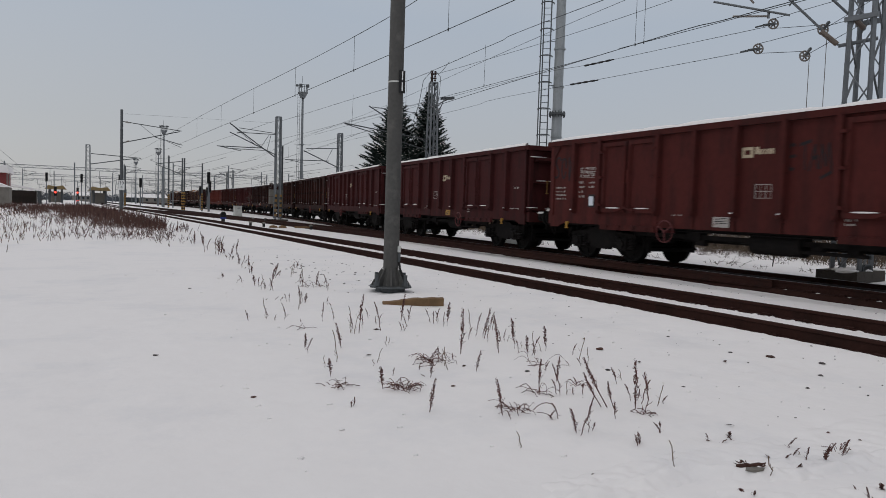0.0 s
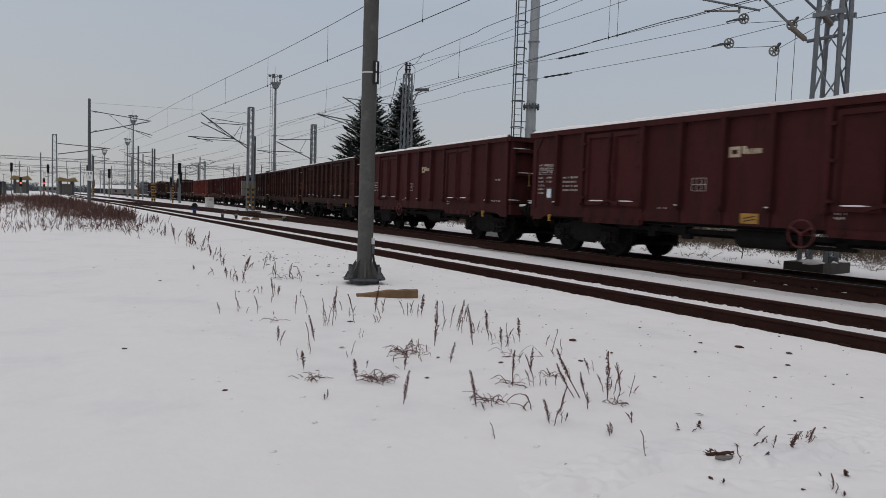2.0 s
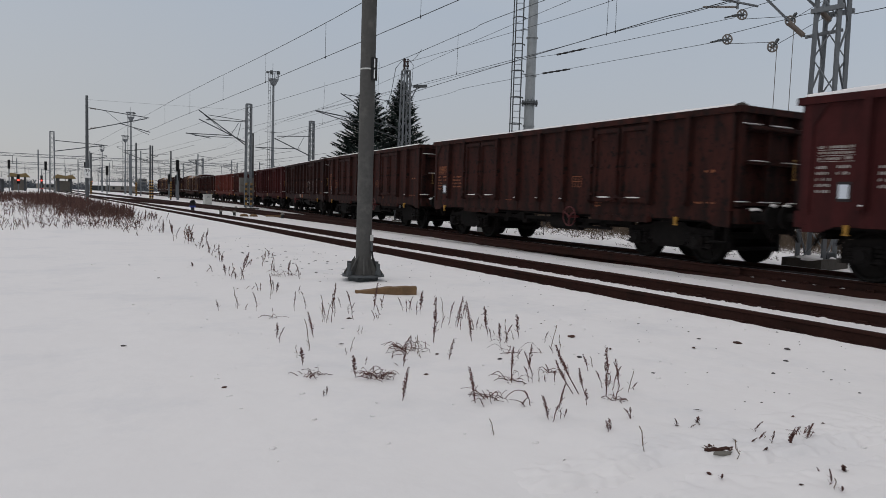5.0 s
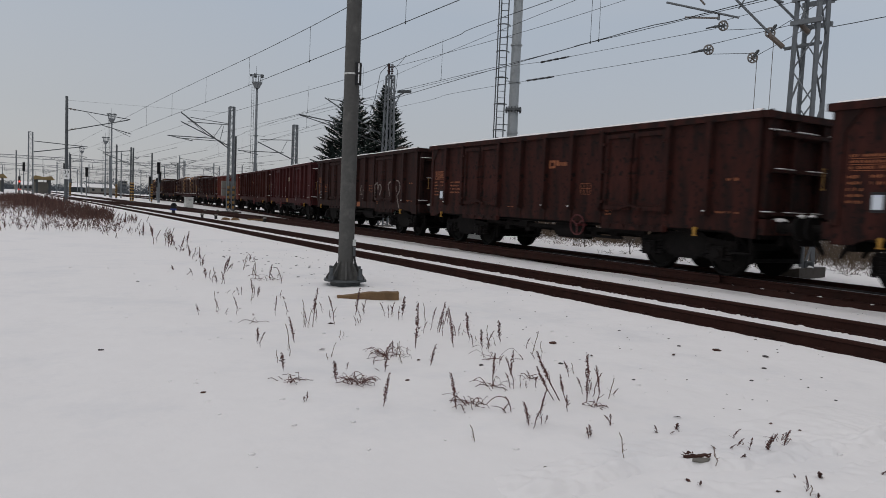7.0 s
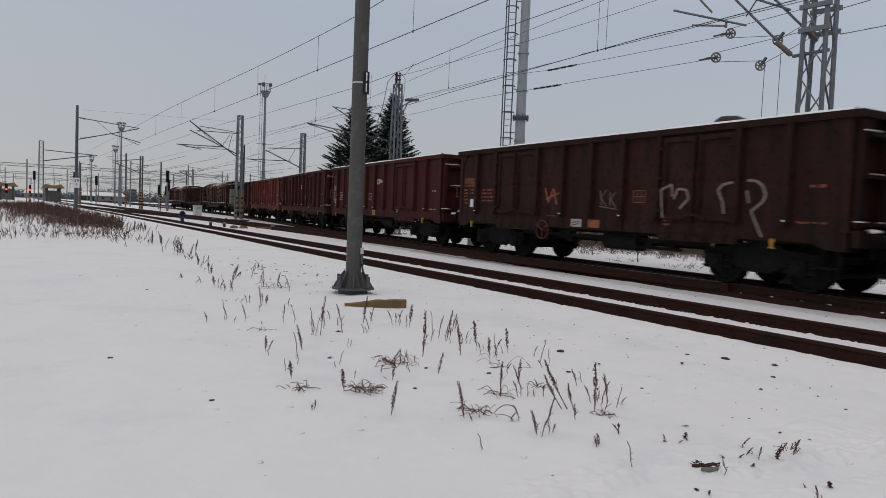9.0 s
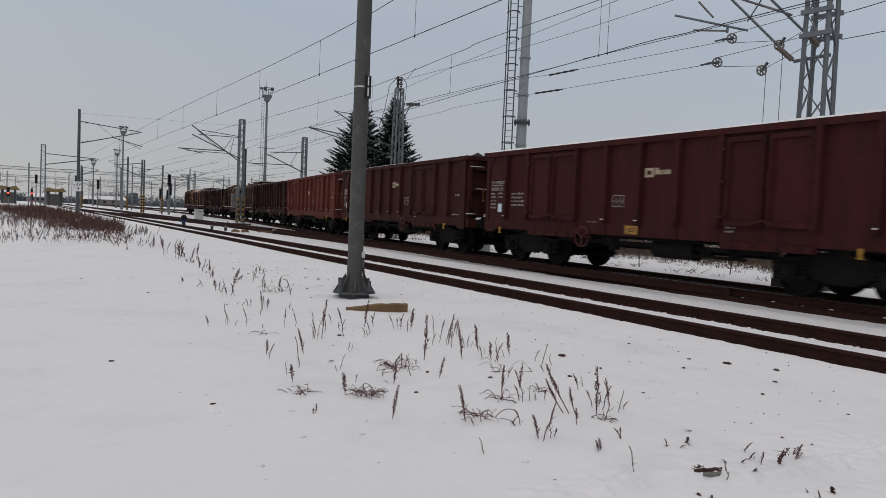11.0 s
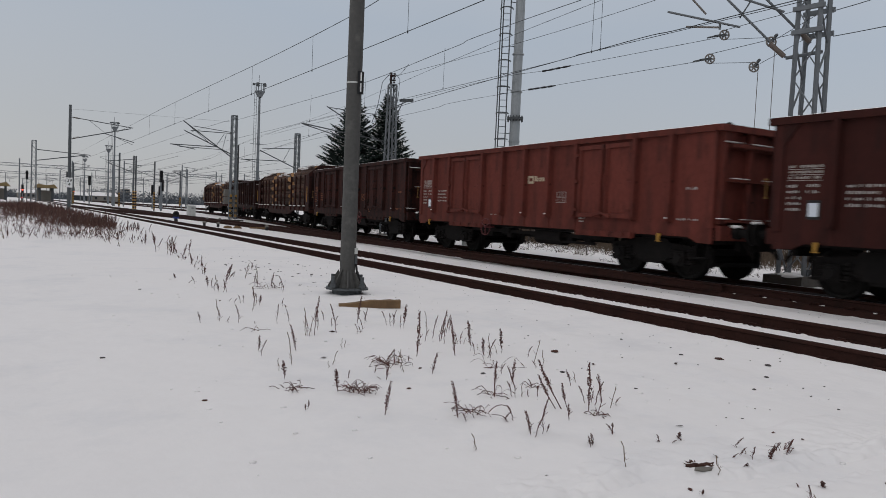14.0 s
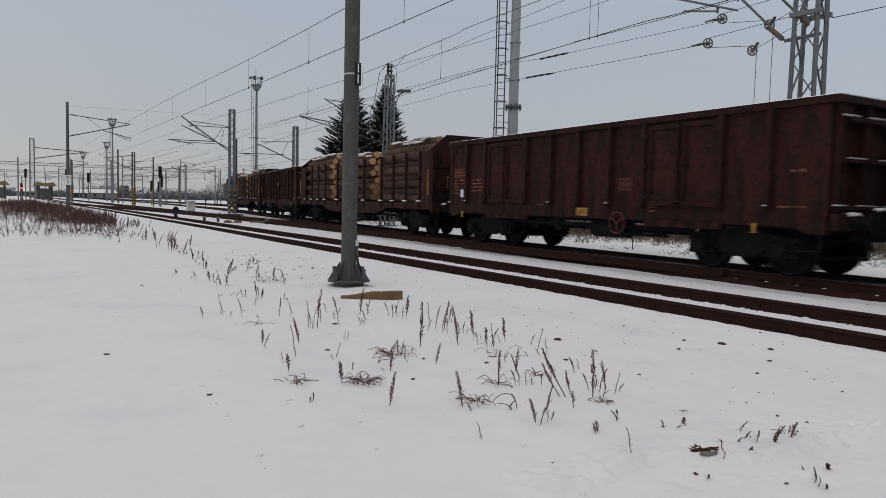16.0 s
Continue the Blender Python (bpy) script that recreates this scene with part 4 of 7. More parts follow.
REAR0 = 16.37   # rear edge of the first wagon's body at the start
PITCH, LOG_PITCH = 14.04, 19.35
SLACK = (0.36, 0.37, 0.33, 0.31, 0.13, 0.02, 0.19, 0.12, 0.08, 0.07, 0.07)   # how far each open wagon runs ahead of even spacing
TRAIN = (
    ("open", "oxide-red steel open wagon with snow along its top edge", "oxide", 0, "white"),
    ("open", "oxide-red steel open wagon with dark spray scrawls", "oxide", 1, "white"),
    ("open", "wine-red steel open wagon in the goods train", "wine", 2, "white"),
    ("open", "wine-red steel open wagon in the goods train", "wine", 3, "white"),
    ("open", "rusty brown steel open wagon with orange lettering", "rusty", 4, "rust"),
    ("open", "rusty brown steel open wagon with faded orange emblem", "rusty", 5, "rust"),
    ("open", "dull brown steel open wagon with pale graffiti", "dull", 6, "rust"),
    ("open", "wine-red steel open wagon in the goods train", "wine", 7, "white"),
    ("open", "chocolate-brown steel open wagon with white lettering", "brown", 8, "white"),
    ("open", "bright orange-red steel open wagon in the goods train", "orange", 9, "white"),
    ("open", "rusty brown steel open wagon coupled to timber wagons", "rusty", 10, "rust"),
    ("log", "timber wagon stacked with snowy logs between steel stakes", "", 21, ""),
    ("open", "dull brown steel open wagon between timber wagons", "dull", 12, "white"),
    ("log", "last timber wagon of the train, loaded with logs", "", 22, ""),
)


def ahead(t):
    """Metres that the train has gone since the start."""
    return 7.175 * t + 0.0332 * t * t


rear = REAR0 - PITCH
for kind, label, paint, seed, marks in TRAIN:
    if kind == "open":
        w = open_wagon(label, paint, seed, marks)
        MOVERS.append((w, rear - HALF_L - (SLACK[seed] if seed < len(SLACK) else 0.0), 4.5))
        nxt = PITCH
    else:
        rear += LOG_PITCH - (HALF_L * 2 + 1.24) - 0.0
        w = log_wagon(label, seed)
        MOVERS.append((w, rear - LOG_HALF - 0.05, 7.0))
        nxt = PITCH
    if seed == 1:
        cached("tag1", "spray_scrawl", scrawl((arc(-2.55, 2.40, 0.20, 0.24, 60, 300), [(-2.72, 2.4), (-2.4, 2.42)], [(-2.25, 2.62), (-1.8, 2.68)], [(-2.05, 2.66), (-2.02, 2.15)],
                                               [(-1.85, 2.12), (-1.65, 2.6), (-1.5, 2.15)], [(-1.78, 2.35), (-1.5, 2.38)], [(-1.42, 2.15), (-1.38, 2.6), (-1.2, 2.2), (-1.12, 2.62)], [(-1.12, 2.62), (-0.95, 2.1), (-1.4, 1.98)]), 0.06),
               M_SPRAYDARK, w, pose(0, -2.51, 0) @ Matrix.Diagonal((1, 0.503, 1, 1)), "dark spray-paint scrawl")
        cached("tag1b", "spray_scrawl", scrawl((arc(-6.1, 2.62, 0.12, 0.14, 20, 250), arc(-6.2, 2.34, 0.13, 0.14, 90, -150), arc(-5.85, 2.45, 0.1, 0.28, 0, 340), [(-5.62, 2.75), (-5.6, 2.1), (-5.5, 2.7)]), 0.05),
               M_SPRAYDARK, w, pose(0, 0, 0))
        cached("tag1c", "notice_plate", lambda bm: box(bm, (-HALF_W - 0.004, 0.36, 1.12), (0.008, 0.42, 0.22)), M_WHITE, w, label="white notice plate with dark bars")
        cached("tag1d", "notice_bar", lambda bm: [bar(bm, (-HALF_W - 0.010, 0.51, 1.08 + 0.05 * q), (-HALF_W - 0.010, 0.21, 1.10 + 0.05 * q), 0.004, 0.016) for q in range(3)], M_BLACK, w)["kind"] = "stuff"
    for plate_seed, y, paint_mat, words in ((2, -0.64, M_YELLOW, "yellow notice plate with a dark mark"), (7, 0.25, M_YELLOW, "yellow notice plate with a dark mark"), (10, -0.10, M_YELLOW, "yellow notice plate with a dark mark"),
                                            (6, 0.57, M_WHITE, "white notice plate with dark bars"), (6, -0.09, M_RUSTLETTER, "faded orange notice plate")):
        if seed == plate_seed:
            plate = cached(("plate", words), "notice_plate", lambda bm: box(bm, (-HALF_W - 0.004, 0, 0), (0.008, 0.40, 0.20)), paint_mat, w, pose(0, y, 1.09), words)
            if paint_mat is not M_RUSTLETTER:
                for q in range(2):
                    cached("plate_bar", "notice_bar", lambda bm: bar(bm, (-HALF_W - 0.010, 0.13, -0.02), (-HALF_W - 0.010, -0.13, 0.03), 0.004, 0.022), M_BLACK, plate, pose(0, 0, -0.04 + 0.06 * q))
    if seed == 6:
        cached("tag6", "graffiti", scrawl(([(2.38, 1.3), (2.30, 1.9)], [(2.30, 1.9), (2.60, 2.02), (2.64, 1.76)], [(2.68, 1.7), (2.78, 1.92), (3.0, 1.9), (3.08, 1.72), (2.85, 1.5)]), 0.05, 0.09),
               M_SPRAYLIGHT, w, pose(0, 0, 0), "pale outlined graffiti letters")
        cached("tag6c", "graffiti", scrawl(([(3.97, 1.42), (3.93, 1.65), (3.80, 1.88)], [(3.80, 1.88), (3.90, 1.99), (4.14, 2.04)]), 0.05, 0.09), M_SPRAYLIGHT, w)
        cached("tag6d", "graffiti", scrawl(([(4.40, 2.08), (4.60, 2.06), (4.74, 1.97), (4.82, 1.8)], [(4.82, 1.8), (4.76, 1.66), (4.52, 1.48)], [(4.52, 1.48), (4.78, 1.0)], [(4.40, 1.88), (4.46, 1.64)]), 0.05), M_SPRAYLIGHT, w)
        cached("tag6b", "graffiti", scrawl(([(0.28, 1.9), (0.34, 1.55)], [(0.48, 1.92), (0.32, 1.72), (0.52, 1.52)], [(0.62, 1.88), (0.64, 1.56)], [(0.80, 1.86), (0.66, 1.7), (0.84, 1.5)], [(0.26, 1.52), (0.86, 1.46)]), 0.016), M_SPRAYLIGHT, w)
        cached("tag6e", "graffiti", scrawl(([(-1.92, 2.0), (-1.75, 1.6), (-1.55, 1.98), (-1.4, 1.55)], [(-1.85, 1.7), (-1.3, 1.85)], [(-2.95, 1.95), (-2.75, 1.5), (-2.55, 1.9)]), 0.045), M_RUSTLETTER, w)
        cached("mound", "load_mound", lambda bm: lump(bm, (-0.6, -3.35, TOP + 0.06), (0.34, 0.40, 0.30), 7.7, level=3), M_INSIDE, w, label="brown heap of load above the rim")
    rear += nxt

# ---- masts, towers and overhead line ----


def number_plate(parent, rows, at, rz, size, plate, ink, ink_size):
    """A flat plate with readable digits, facing the way that rz turns -y."""
    m = pose(*at, 0, 0, rz)
    bm = bmesh.new()
    box(bm, (0, 0, 0), (size[0], 0.012, size[1]))
    pl = part("number_plate", bm, plate, parent, "kilometre plate with white figures" if plate is M_BLACK else "white kilometre plate with black figures")
    pl.matrix_basis = m
    for i, text in enumerate(rows):
        cu = bpy.data.curves.new("figure", "FONT")
        cu.body, cu.size, cu.align_x, cu.align_y, cu.extrude = text, ink_size, "CENTER", "CENTER", 0.002
        cu.materials.append(ink)
        tx = new("figure", cu)
        tx.parent = pl
        tx.matrix_basis = pose(0, -0.009, (0.5 * (len(rows) - 1) - i) * ink_size * 0.86, 90, 0, 0)


def round_pole(name, label, at, height, r0, r1, mat, base=True):
    p = thing(name, label, "mast", at, group="overhead line masts")
    bm = bmesh.new()
    lathe(bm, [(0.1 + (height - 0.1) * i / 6, r0 + (r1 - r0) * i / 6) for i in range(7)])
    part("shaft", bm, mat, p, smooth=True)
    if base:
        # skirt of eight plates on a bolted octagonal flange
        bm = bmesh.new()
        tube(bm, (0, 0, 0.05), (0, 0, 0.33), r0 * 1.75, r0 * 1.04, n=8)
        part("skirt", bm, mat, p)
        bm = bmesh.new()
        tube(bm, (0, 0, 0.032), (0, 0, 0.06), r0 * 2.85, n=8)
        tube(bm, (0, 0, -0.12), (0, 0, 0.032), r0 * 1.9, n=16)
        part("base_plate", bm, M_DARKSTEEL, p)
        for k in range(8):
            a = 2 * math.pi * (k + 0.5) / 8
            bm = bmesh.new()
            c, s = math.cos(a), math.sin(a)
            vs = [(r0 * 1.0, 0.06), (r0 * 2.45, 0.06), (r0 * 2.45, 0.09), (r0 * 1.08, 0.36)]
            prism(bm, [(u, v) for u, v in vs], 1, -0.012, 0.012)
            bmesh.ops.rotate(bm, verts=bm.verts[:], cent=(0, 0, 0), matrix=Matrix.Rotation(a, 3, "Z"))
            part("rib", bm, mat, p)
        for k in range(4):
            a = 2 * math.pi * (k + 0.25) / 4
            bm = bmesh.new()
            x, y = 2.55 * r0 * math.cos(a), 2.55 * r0 * math.sin(a)
            tube(bm, (x, y, 0.07), (x, y, 0.13), 0.052, n=6)
            tube(bm, (x, y, 0.12), (x, y, 0.25), 0.032, n=8)
            part("anchor_bolt", bm, M_DARKSTEEL, p)
    return p


near_pole = round_pole("line_mast", "grey round steel mast bolted to a ribbed base in snow", (4.74, 10.4, 0.05), 9.6, 0.128, 0.112, M_POLE)
number_plate(near_pole, ("1", "1"), (0.048, -0.136, 3.36), 2, (0.105, 0.36), M_BLACK, M_SIGNWHITE, 0.20)
bm = bmesh.new()
box(bm, (0.085, -0.100, 0.66), (0.055, 0.05, 0.10))
part("cable_clip_box", bm, M_CABINET, near_pole, "small pale box on the mast")
bm = bmesh.new()
box(bm, (0.090, -0.100, 0.52), (0.045, 0.04, 0.14))
part("earthing_bracket", bm, M_DARKSTEEL, near_pole)
bm = bmesh.new()
sweep(bm, [(0.10, -0.10, 0.46), (0.11, -0.12, 0.34), (0.15, -0.20, 0.18), (0.20, -0.27, 0.07)], 0.016, 6)
part("earth_cable", bm, M_BLACK, near_pole, "black earthing cable")
bm = bmesh.new()
tube(bm, (0, 0, 3.35), (0, 0, 3.375), 0.1265, n=20)
part("band", bm, M_CABINET, near_pole, "thin pale band")

far_pole = round_pole("line_mast", "grey round steel mast among russet weeds beside the track", (4.25, 62.5, 0.12), 8.5, 0.135, 0.10, M_DARKSTEEL)
number_plate(far_pole, ("39", "4"), (0.0, -0.15, 2.40), -3, (0.44, 0.78), M_SIGNWHITE, M_BLACK, 0.36)


def cantilever(parent, x0, zt, zb, reach, side=1, tubes=0.03, steady=0.55):
    """A hinged cantilever: top stay, diagonal bracket tube, registration tube and steady arm."""
    for nm, a, b, r in (("top_stay", (x0, 0, zt), (side * reach, 0, zt - 0.45), tubes), ("bracket_tube", (x0, 0, zb), (side * reach * 0.97, 0, zt - 0.50), tubes * 1.2),
                        ("registration_tube", (side * reach * 0.55, 0, zb + (zt - zb) * 0.36), (side * reach * 1.02, 0, zb + (zt - zb) * 0.05), tubes)):
        bm = bmesh.new()
        tube(bm, a, b, r, n=8)
        part(nm, bm, M_DARKSTEEL, parent)
    for z, e in ((zt, -0.1), (zb, 0.13)):
        bm = bmesh.new()
        for k in range(5):
            u = side * (0.25 + k * 0.09)
            zz = z + (e * (0.25 + k * 0.09) if z == zt else (zt - 0.5 - zb) / (reach * 0.97) * (0.25 + k * 0.09))
            tube(bm, (u - 0.02, 0, zz), (u + 0.02, 0, zz), 0.075, n=10)
        part("insulator", bm, M_INSUL, parent)
    bm = bmesh.new()
    tube(bm, (side * reach * 0.75, 0, zb + (zt - zb) * 0.20), (side * reach * 1.0, 0, zb - 0.12), tubes * 0.6, n=6)
    part("steady_arm", bm, M_DARKSTEEL, parent)
    bm = bmesh.new()
    tube(bm, (side * reach * 0.3, 0, zt - 0.15), (side * reach * 0.55, 0, zb + (zt - zb) * 0.38), tubes * 0.5, n=6)
    part("stay_wire", bm, M_DARKSTEEL, parent)


arm = thing("cantilever", "thin steel cantilever carrying the overhead wire", "cantilever", (4.25, 62.5, 0.12), -4)
cantilever(arm, 0.12, 7.55, 5.85, 4.55, 1, 0.032)


def lattice(name, label, at, height, w0, w1, bays, mat, leg=0.07, lace=0.045, cross=False, group="lattice masts", plinth=None, rz=0, striped=False, category="mast"):
    p = thing(name, label, category, at, rz, group=group)
    corner = lambda sx, sy, z: Vector((sx * (w0 + (w1 - w0) * z / height) / 2, sy * (w0 + (w1 - w0) * z / height) / 2, z))
    for sx in (-1, 1):
        for sy in (-1, 1):
            bm = bmesh.new()
            bar(bm, corner(sx, sy, 0), corner(sx, sy, height), leg, leg)
            part("leg", bm, mat, p)
    for face in range(4):
        a, b = (((-1, -1), (1, -1)), ((1, -1), (1, 1)), ((1, 1), (-1, 1)), ((-1, 1), (-1, -1)))[face]
        for i in range(bays):
            bm = bmesh.new()
            z0, z1 = height * i / bays, height * (i + 1) / bays
            q, r = (a, b) if i % 2 == 0 else (b, a)
            bar(bm, corner(*q, z0), corner(*r, z1), lace, lace * 0.45)
            part("lacing_bar", bm, mat, p)
            if cross and face < 2:
                bm = bmesh.new()
                bar(bm, corner(*r, z0), corner(*q, z1), lace, lace * 0.45)
                part("lacing_bar", bm, mat, p)
        bm = bmesh.new()
        bar(bm, corner(*a, height), corner(*b, height), lace, lace)
        part("top_bar", bm, mat, p)
    bm = bmesh.new()
    if plinth:
        box(bm, (0, 0, plinth[2] / 2 - 0.25), (plinth[0], plinth[1], plinth[2] + 0.5))
        part("plinth", bm, M_DARKCONCRETE, p, "dark brown concrete plinth")
        bm = bmesh.new()
        for k in range(7):
            lump(bm, (plinth[0] * (k / 6 - 0.5) * 0.85, plinth[1] * 0.2 * ((k % 3) - 1), plinth[2]), (plinth[0] * 0.12, plinth[1] * 0.3, 0.05), k + 3, level=2)
        part("plinth_snow", bm, M_SNOW, p, smooth=True)["kind"] = "stuff"
    else:
        box(bm, (0, 0, -0.05), (w0 + 0.2, w0 + 0.2, 0.22))
        part("plinth", bm, M_CONCRETE, p)
    if striped:
        for sx, sy in ((-1, -1), (1, -1)):
            bm = bmesh.new()
            for k in range(9):
                zc = 0.45 + k * 0.2
                c = corner(sx, sy, zc)
                box(bm, (c.x, c.y - leg * 0.5 - 0.004, zc), (0.16, 0.008, 0.20), mi=k % 2)
            part("warning_stripes", bm, [M_YELLOW, M_BLACK], p, "yellow and black warning stripes")
    return p


# the big mast behind the train
BIG = (16.25, 9.66, 0.10)
big = lattice("lattice_mast", "tall grey steel lattice mast on a concrete plinth in snow", BIG, 10.5, 0.60, 0.44, 13, M_STEEL, 0.085, 0.045, plinth=(1.5, 0.9, 0.16), rz=8)
for z in (5.95, 6.5):
    for sx in (-1, 1):
        bm = bmesh.new()
        box(bm, (sx * 0.29, 0, z), (0.07, 0.72, 0.11))
        part("anchor_beam", bm, M_STEEL, big)
for k in range(3):
    bm = bmesh.new()
    box(bm, (0, -0.33, 0.12 + 0.02 * k), (0.5 - 0.1 * k, 0.06, 0.30))
    part("foot_plate", bm, M_DARKSTEEL, big)


def spoked_wheel(bm, r):
    n = 18
    for k in range(n):
        a, b = 2 * math.pi * k / n, 2 * math.pi * (k + 1) / n
        tube(bm, (r * math.cos(a), 0, r * math.sin(a)), (r * math.cos(b), 0, r * math.sin(b)), r * 0.17, n=6, caps=False)
    for k in range(6):
        a = 2 * math.pi * k / 6
        bar(bm, (0, 0, 0), (r * math.cos(a), 0, r * math.sin(a)), r * 0.22, 0.03)
    tube(bm, (0, -0.04, 0), (0, 0.04, 0), r * 0.28, n=10)


PULLEYS = ((14.97, 11.53, 5.55), (15.16, 11.29, 6.13), (15.58, 10.70, 5.31), (15.78, 10.41, 5.90))
for i, at in enumerate(PULLEYS):
    p = thing("tensioning_pulley", "pale spoked tensioning pulley on the overhead line", "pulley", at, -32, group="tensioning pulleys")
    bm = bmesh.new()
    spoked_wheel(bm, 0.115)
    part("wheel", bm, M_PULLEY, p)
    bm = bmesh.new()
    if i < 2:
        bar(bm, (0.04, -0.02, 0), (-0.24, 0, -0.04), 0.06, 0.05)
        bar(bm, (-0.22, 0, -0.035), (-0.42, 0, -0.09), 0.035)
    else:
        bar(bm, (0, -0.02, 0), (0.15, 0.05, 0.20), 0.06, 0.05)
    part("fork", bm, M_DARKSTEEL, p)


def wire(label, pts, r=0.008, n=14):
    """An overhead wire that runs smoothly through the points given."""
    pts = [Vector(p) for p in pts]
    out = []
    for i in range(len(pts) - 1):
        p0, p1, p2, p3 = pts[max(i - 1, 0)], pts[i], pts[i + 1], pts[min(i + 2, len(pts) - 1)]
        for k in range(n):
            t = k / n
            out.append(0.5 * (2 * p1 + (p2 - p0) * t + (2 * p0 - 5 * p1 + 4 * p2 - p3) * t * t + (3 * p1 - p0 - 3 * p2 + p3) * t**3))
    out.append(pts[-1])
    bm = bmesh.new()
    sweep(bm, out, r, 5)
    ob = part("overhead_wire", bm, M_WIRE)
    return tagged(ob, label, "wire", "overhead wires")


def droppers(top, bottom, ts, label="thin vertical dropper wire of the overhead line"):
    for t in ts:
        a = Vector(top[0]).lerp(Vector(top[1]), t)
        b = Vector(bottom[0]).lerp(Vector(bottom[1]), t)
        bm = bmesh.new()
        tube(bm, a, b, 0.006, n=5)
        tube(bm, b - Vector((0, 0, 0.05)), b + Vector((0, 0, 0.03)), 0.016, n=6)
        tagged(part("dropper", bm, M_WIRE), label, "wire", "droppers")


# near track
wire("dark messenger wire over the near track", ((8.6, -30, 7.4), (8.3, 10.4, 7.02), (8.3, 18.4, 6.89), (8.3, 23.9, 6.88), (8.3, 29.6, 6.94), (8.3, 37.5, 7.07), (8.35, 49.6, 7.24), (8.65, 62.0, 7.47), (8.3, 120, 7.5)), 0.010)
wire("dark contact wire over the near track", ((8.2, -30, 5.85), (8.3, 11.8, 5.80), (8.3, 17.8, 5.79), (8.3, 31.0, 5.82), (8.35, 49.5, 5.96), (8.65, 62.5, 6.15), (8.2, 120, 6.3)), 0.010)
for y in (15.2, 21.5, 28, 35, 43, 52):
    x = 8.3 + 0.2 * smooth((y - 45) / 16)
    zt = float(np.interp(y, (10.4, 18.4, 23.9, 29.6, 37.5, 49.6, 62), (7.02, 6.89, 6.88, 6.94, 7.07, 7.24, 7.47)))
    zb = float(np.interp(y, (11.8, 17.8, 31.0, 49.5, 62.5), (5.80, 5.79, 5.82, 5.96, 6.15)))
    droppers(((x, y, zt), (x, y, zt)), ((x, y, zb), (x, y, zb)), (0.0,))
# main and diverging tracks
wire("dark messenger wire over the goods train", ((13.0, -30, 7.4), (13.3, 14.4, 7.38), (13.35, 21.0, 7.25), (13.4, 26.2, 7.05), (13.4, 30, 6.98), (13.4, 34, 7.01), (13.4, 47.4, 7.15), (13.6, 57.5, 7.45), (13.2, 120, 7.4)), 0.010)
wire("dark contact wire over the goods train", ((13.1, -30, 5.7), (13.3, 11.06, 5.88), (13.3, 13.7, 5.89), (13.3, 21, 5.84), (13.5, 57.5, 5.95), (13.2, 120, 6.0)))
wire("second contact wire running beside the first", ((13.3, 4, 5.95), (13.35, 10.8, 5.93), (13.5, 13.9, 5.97), (15.2, 30, 6.1), (18.3, 54, 6.1), (22.5, 98, 6.1)), 0.011)
droppers(((13.3, 13.7, 7.37), (13.45, 40, 7.2)), ((13.3, 13.7, 5.90), (13.4, 40, 5.87)), (0.0, 0.012, 0.3, 0.55, 0.8))
wire("dark messenger wire over the diverging track", ((13.3, 9, 7.42), (14.0, 20, 7.2), (16.2, 38, 7.1), (18.6, 57, 7.4), (22.8, 99, 7.4)), 0.007)
wire("dark contact wire over the far track", ((17.0, 31, 6.0), (19.4, 62, 6.2), (24.0, 100, 6.1)), 0.007)
wire("dark messenger wire over the far track", ((16.6, 31, 6.9), (19.3, 62, 7.6), (24.0, 100, 7.5)), 0.007)
for y, x in ((30, 15.3), (44, 16.9), (70, 20.2), (84, 21.5)):
    droppers(((x, y, 7.15), (x, y, 7.15)), ((x, y, 6.1), (x, y, 6.1)), (0.0,))
wire("slack anchor wire leading to the tensioning pulley", ((14.9, 11.76, 5.52), (15.6, 18.8, 5.85), (16.0, 25.2, 6.07), (16.5, 29.85, 6.1), (18.5, 58, 6.5)), 0.007)
wire("slack anchor wire leading to the tensioning pulley", ((15.1, 11.45, 6.08), (15.7, 18.2, 6.42), (16.3, 25.7, 6.77), (19.0, 58, 7.4)), 0.007)
for i, (a, b) in enumerate((((14.97, 11.53, 5.67), (16.3, 9.8, 6.15)), ((14.97, 11.53, 5.44), (15.58, 10.7, 5.42)), ((15.16, 11.29, 6.02), (15.78, 10.41, 6.01)), ((15.16, 11.29, 6.25), (16.3, 9.8, 6.7)),
                            ((15.58, 10.70, 5.31), (16.3, 9.75, 6.0)), ((15.78, 10.41, 5.90), (16.4, 9.7, 6.5)))):
    wire("tensioning rope between pulleys and mast", (a, b), 0.007, 2)
for at in ((15.65, 10.63, 5.30), (15.85, 10.35, 5.90)):
    bm = bmesh.new()
    tube(bm, at, (at[0], at[1], 1.6), 0.008, n=5)
    for k in range(7):
        tube(bm, (at[0], at[1], 0.9 + k * 0.11), (at[0], at[1], 1.0 + k * 0.11), 0.16, n=12)
    tagged(part("tension_weight", bm, M_CONCRETE), "hanging rope with stacked concrete tension weights", "weight")
wire("grey wire leaving the mast", ((16.5, 9.3, 6.55), (19.2, 5.5, 7.6), (24, -4, 8.4)), 0.010, 6)
wire("grey wire leaving the mast", ((16.5, 9.3, 5.95), (19.2, 5.5, 6.6), (24, -4, 7.2)), 0.010, 6)

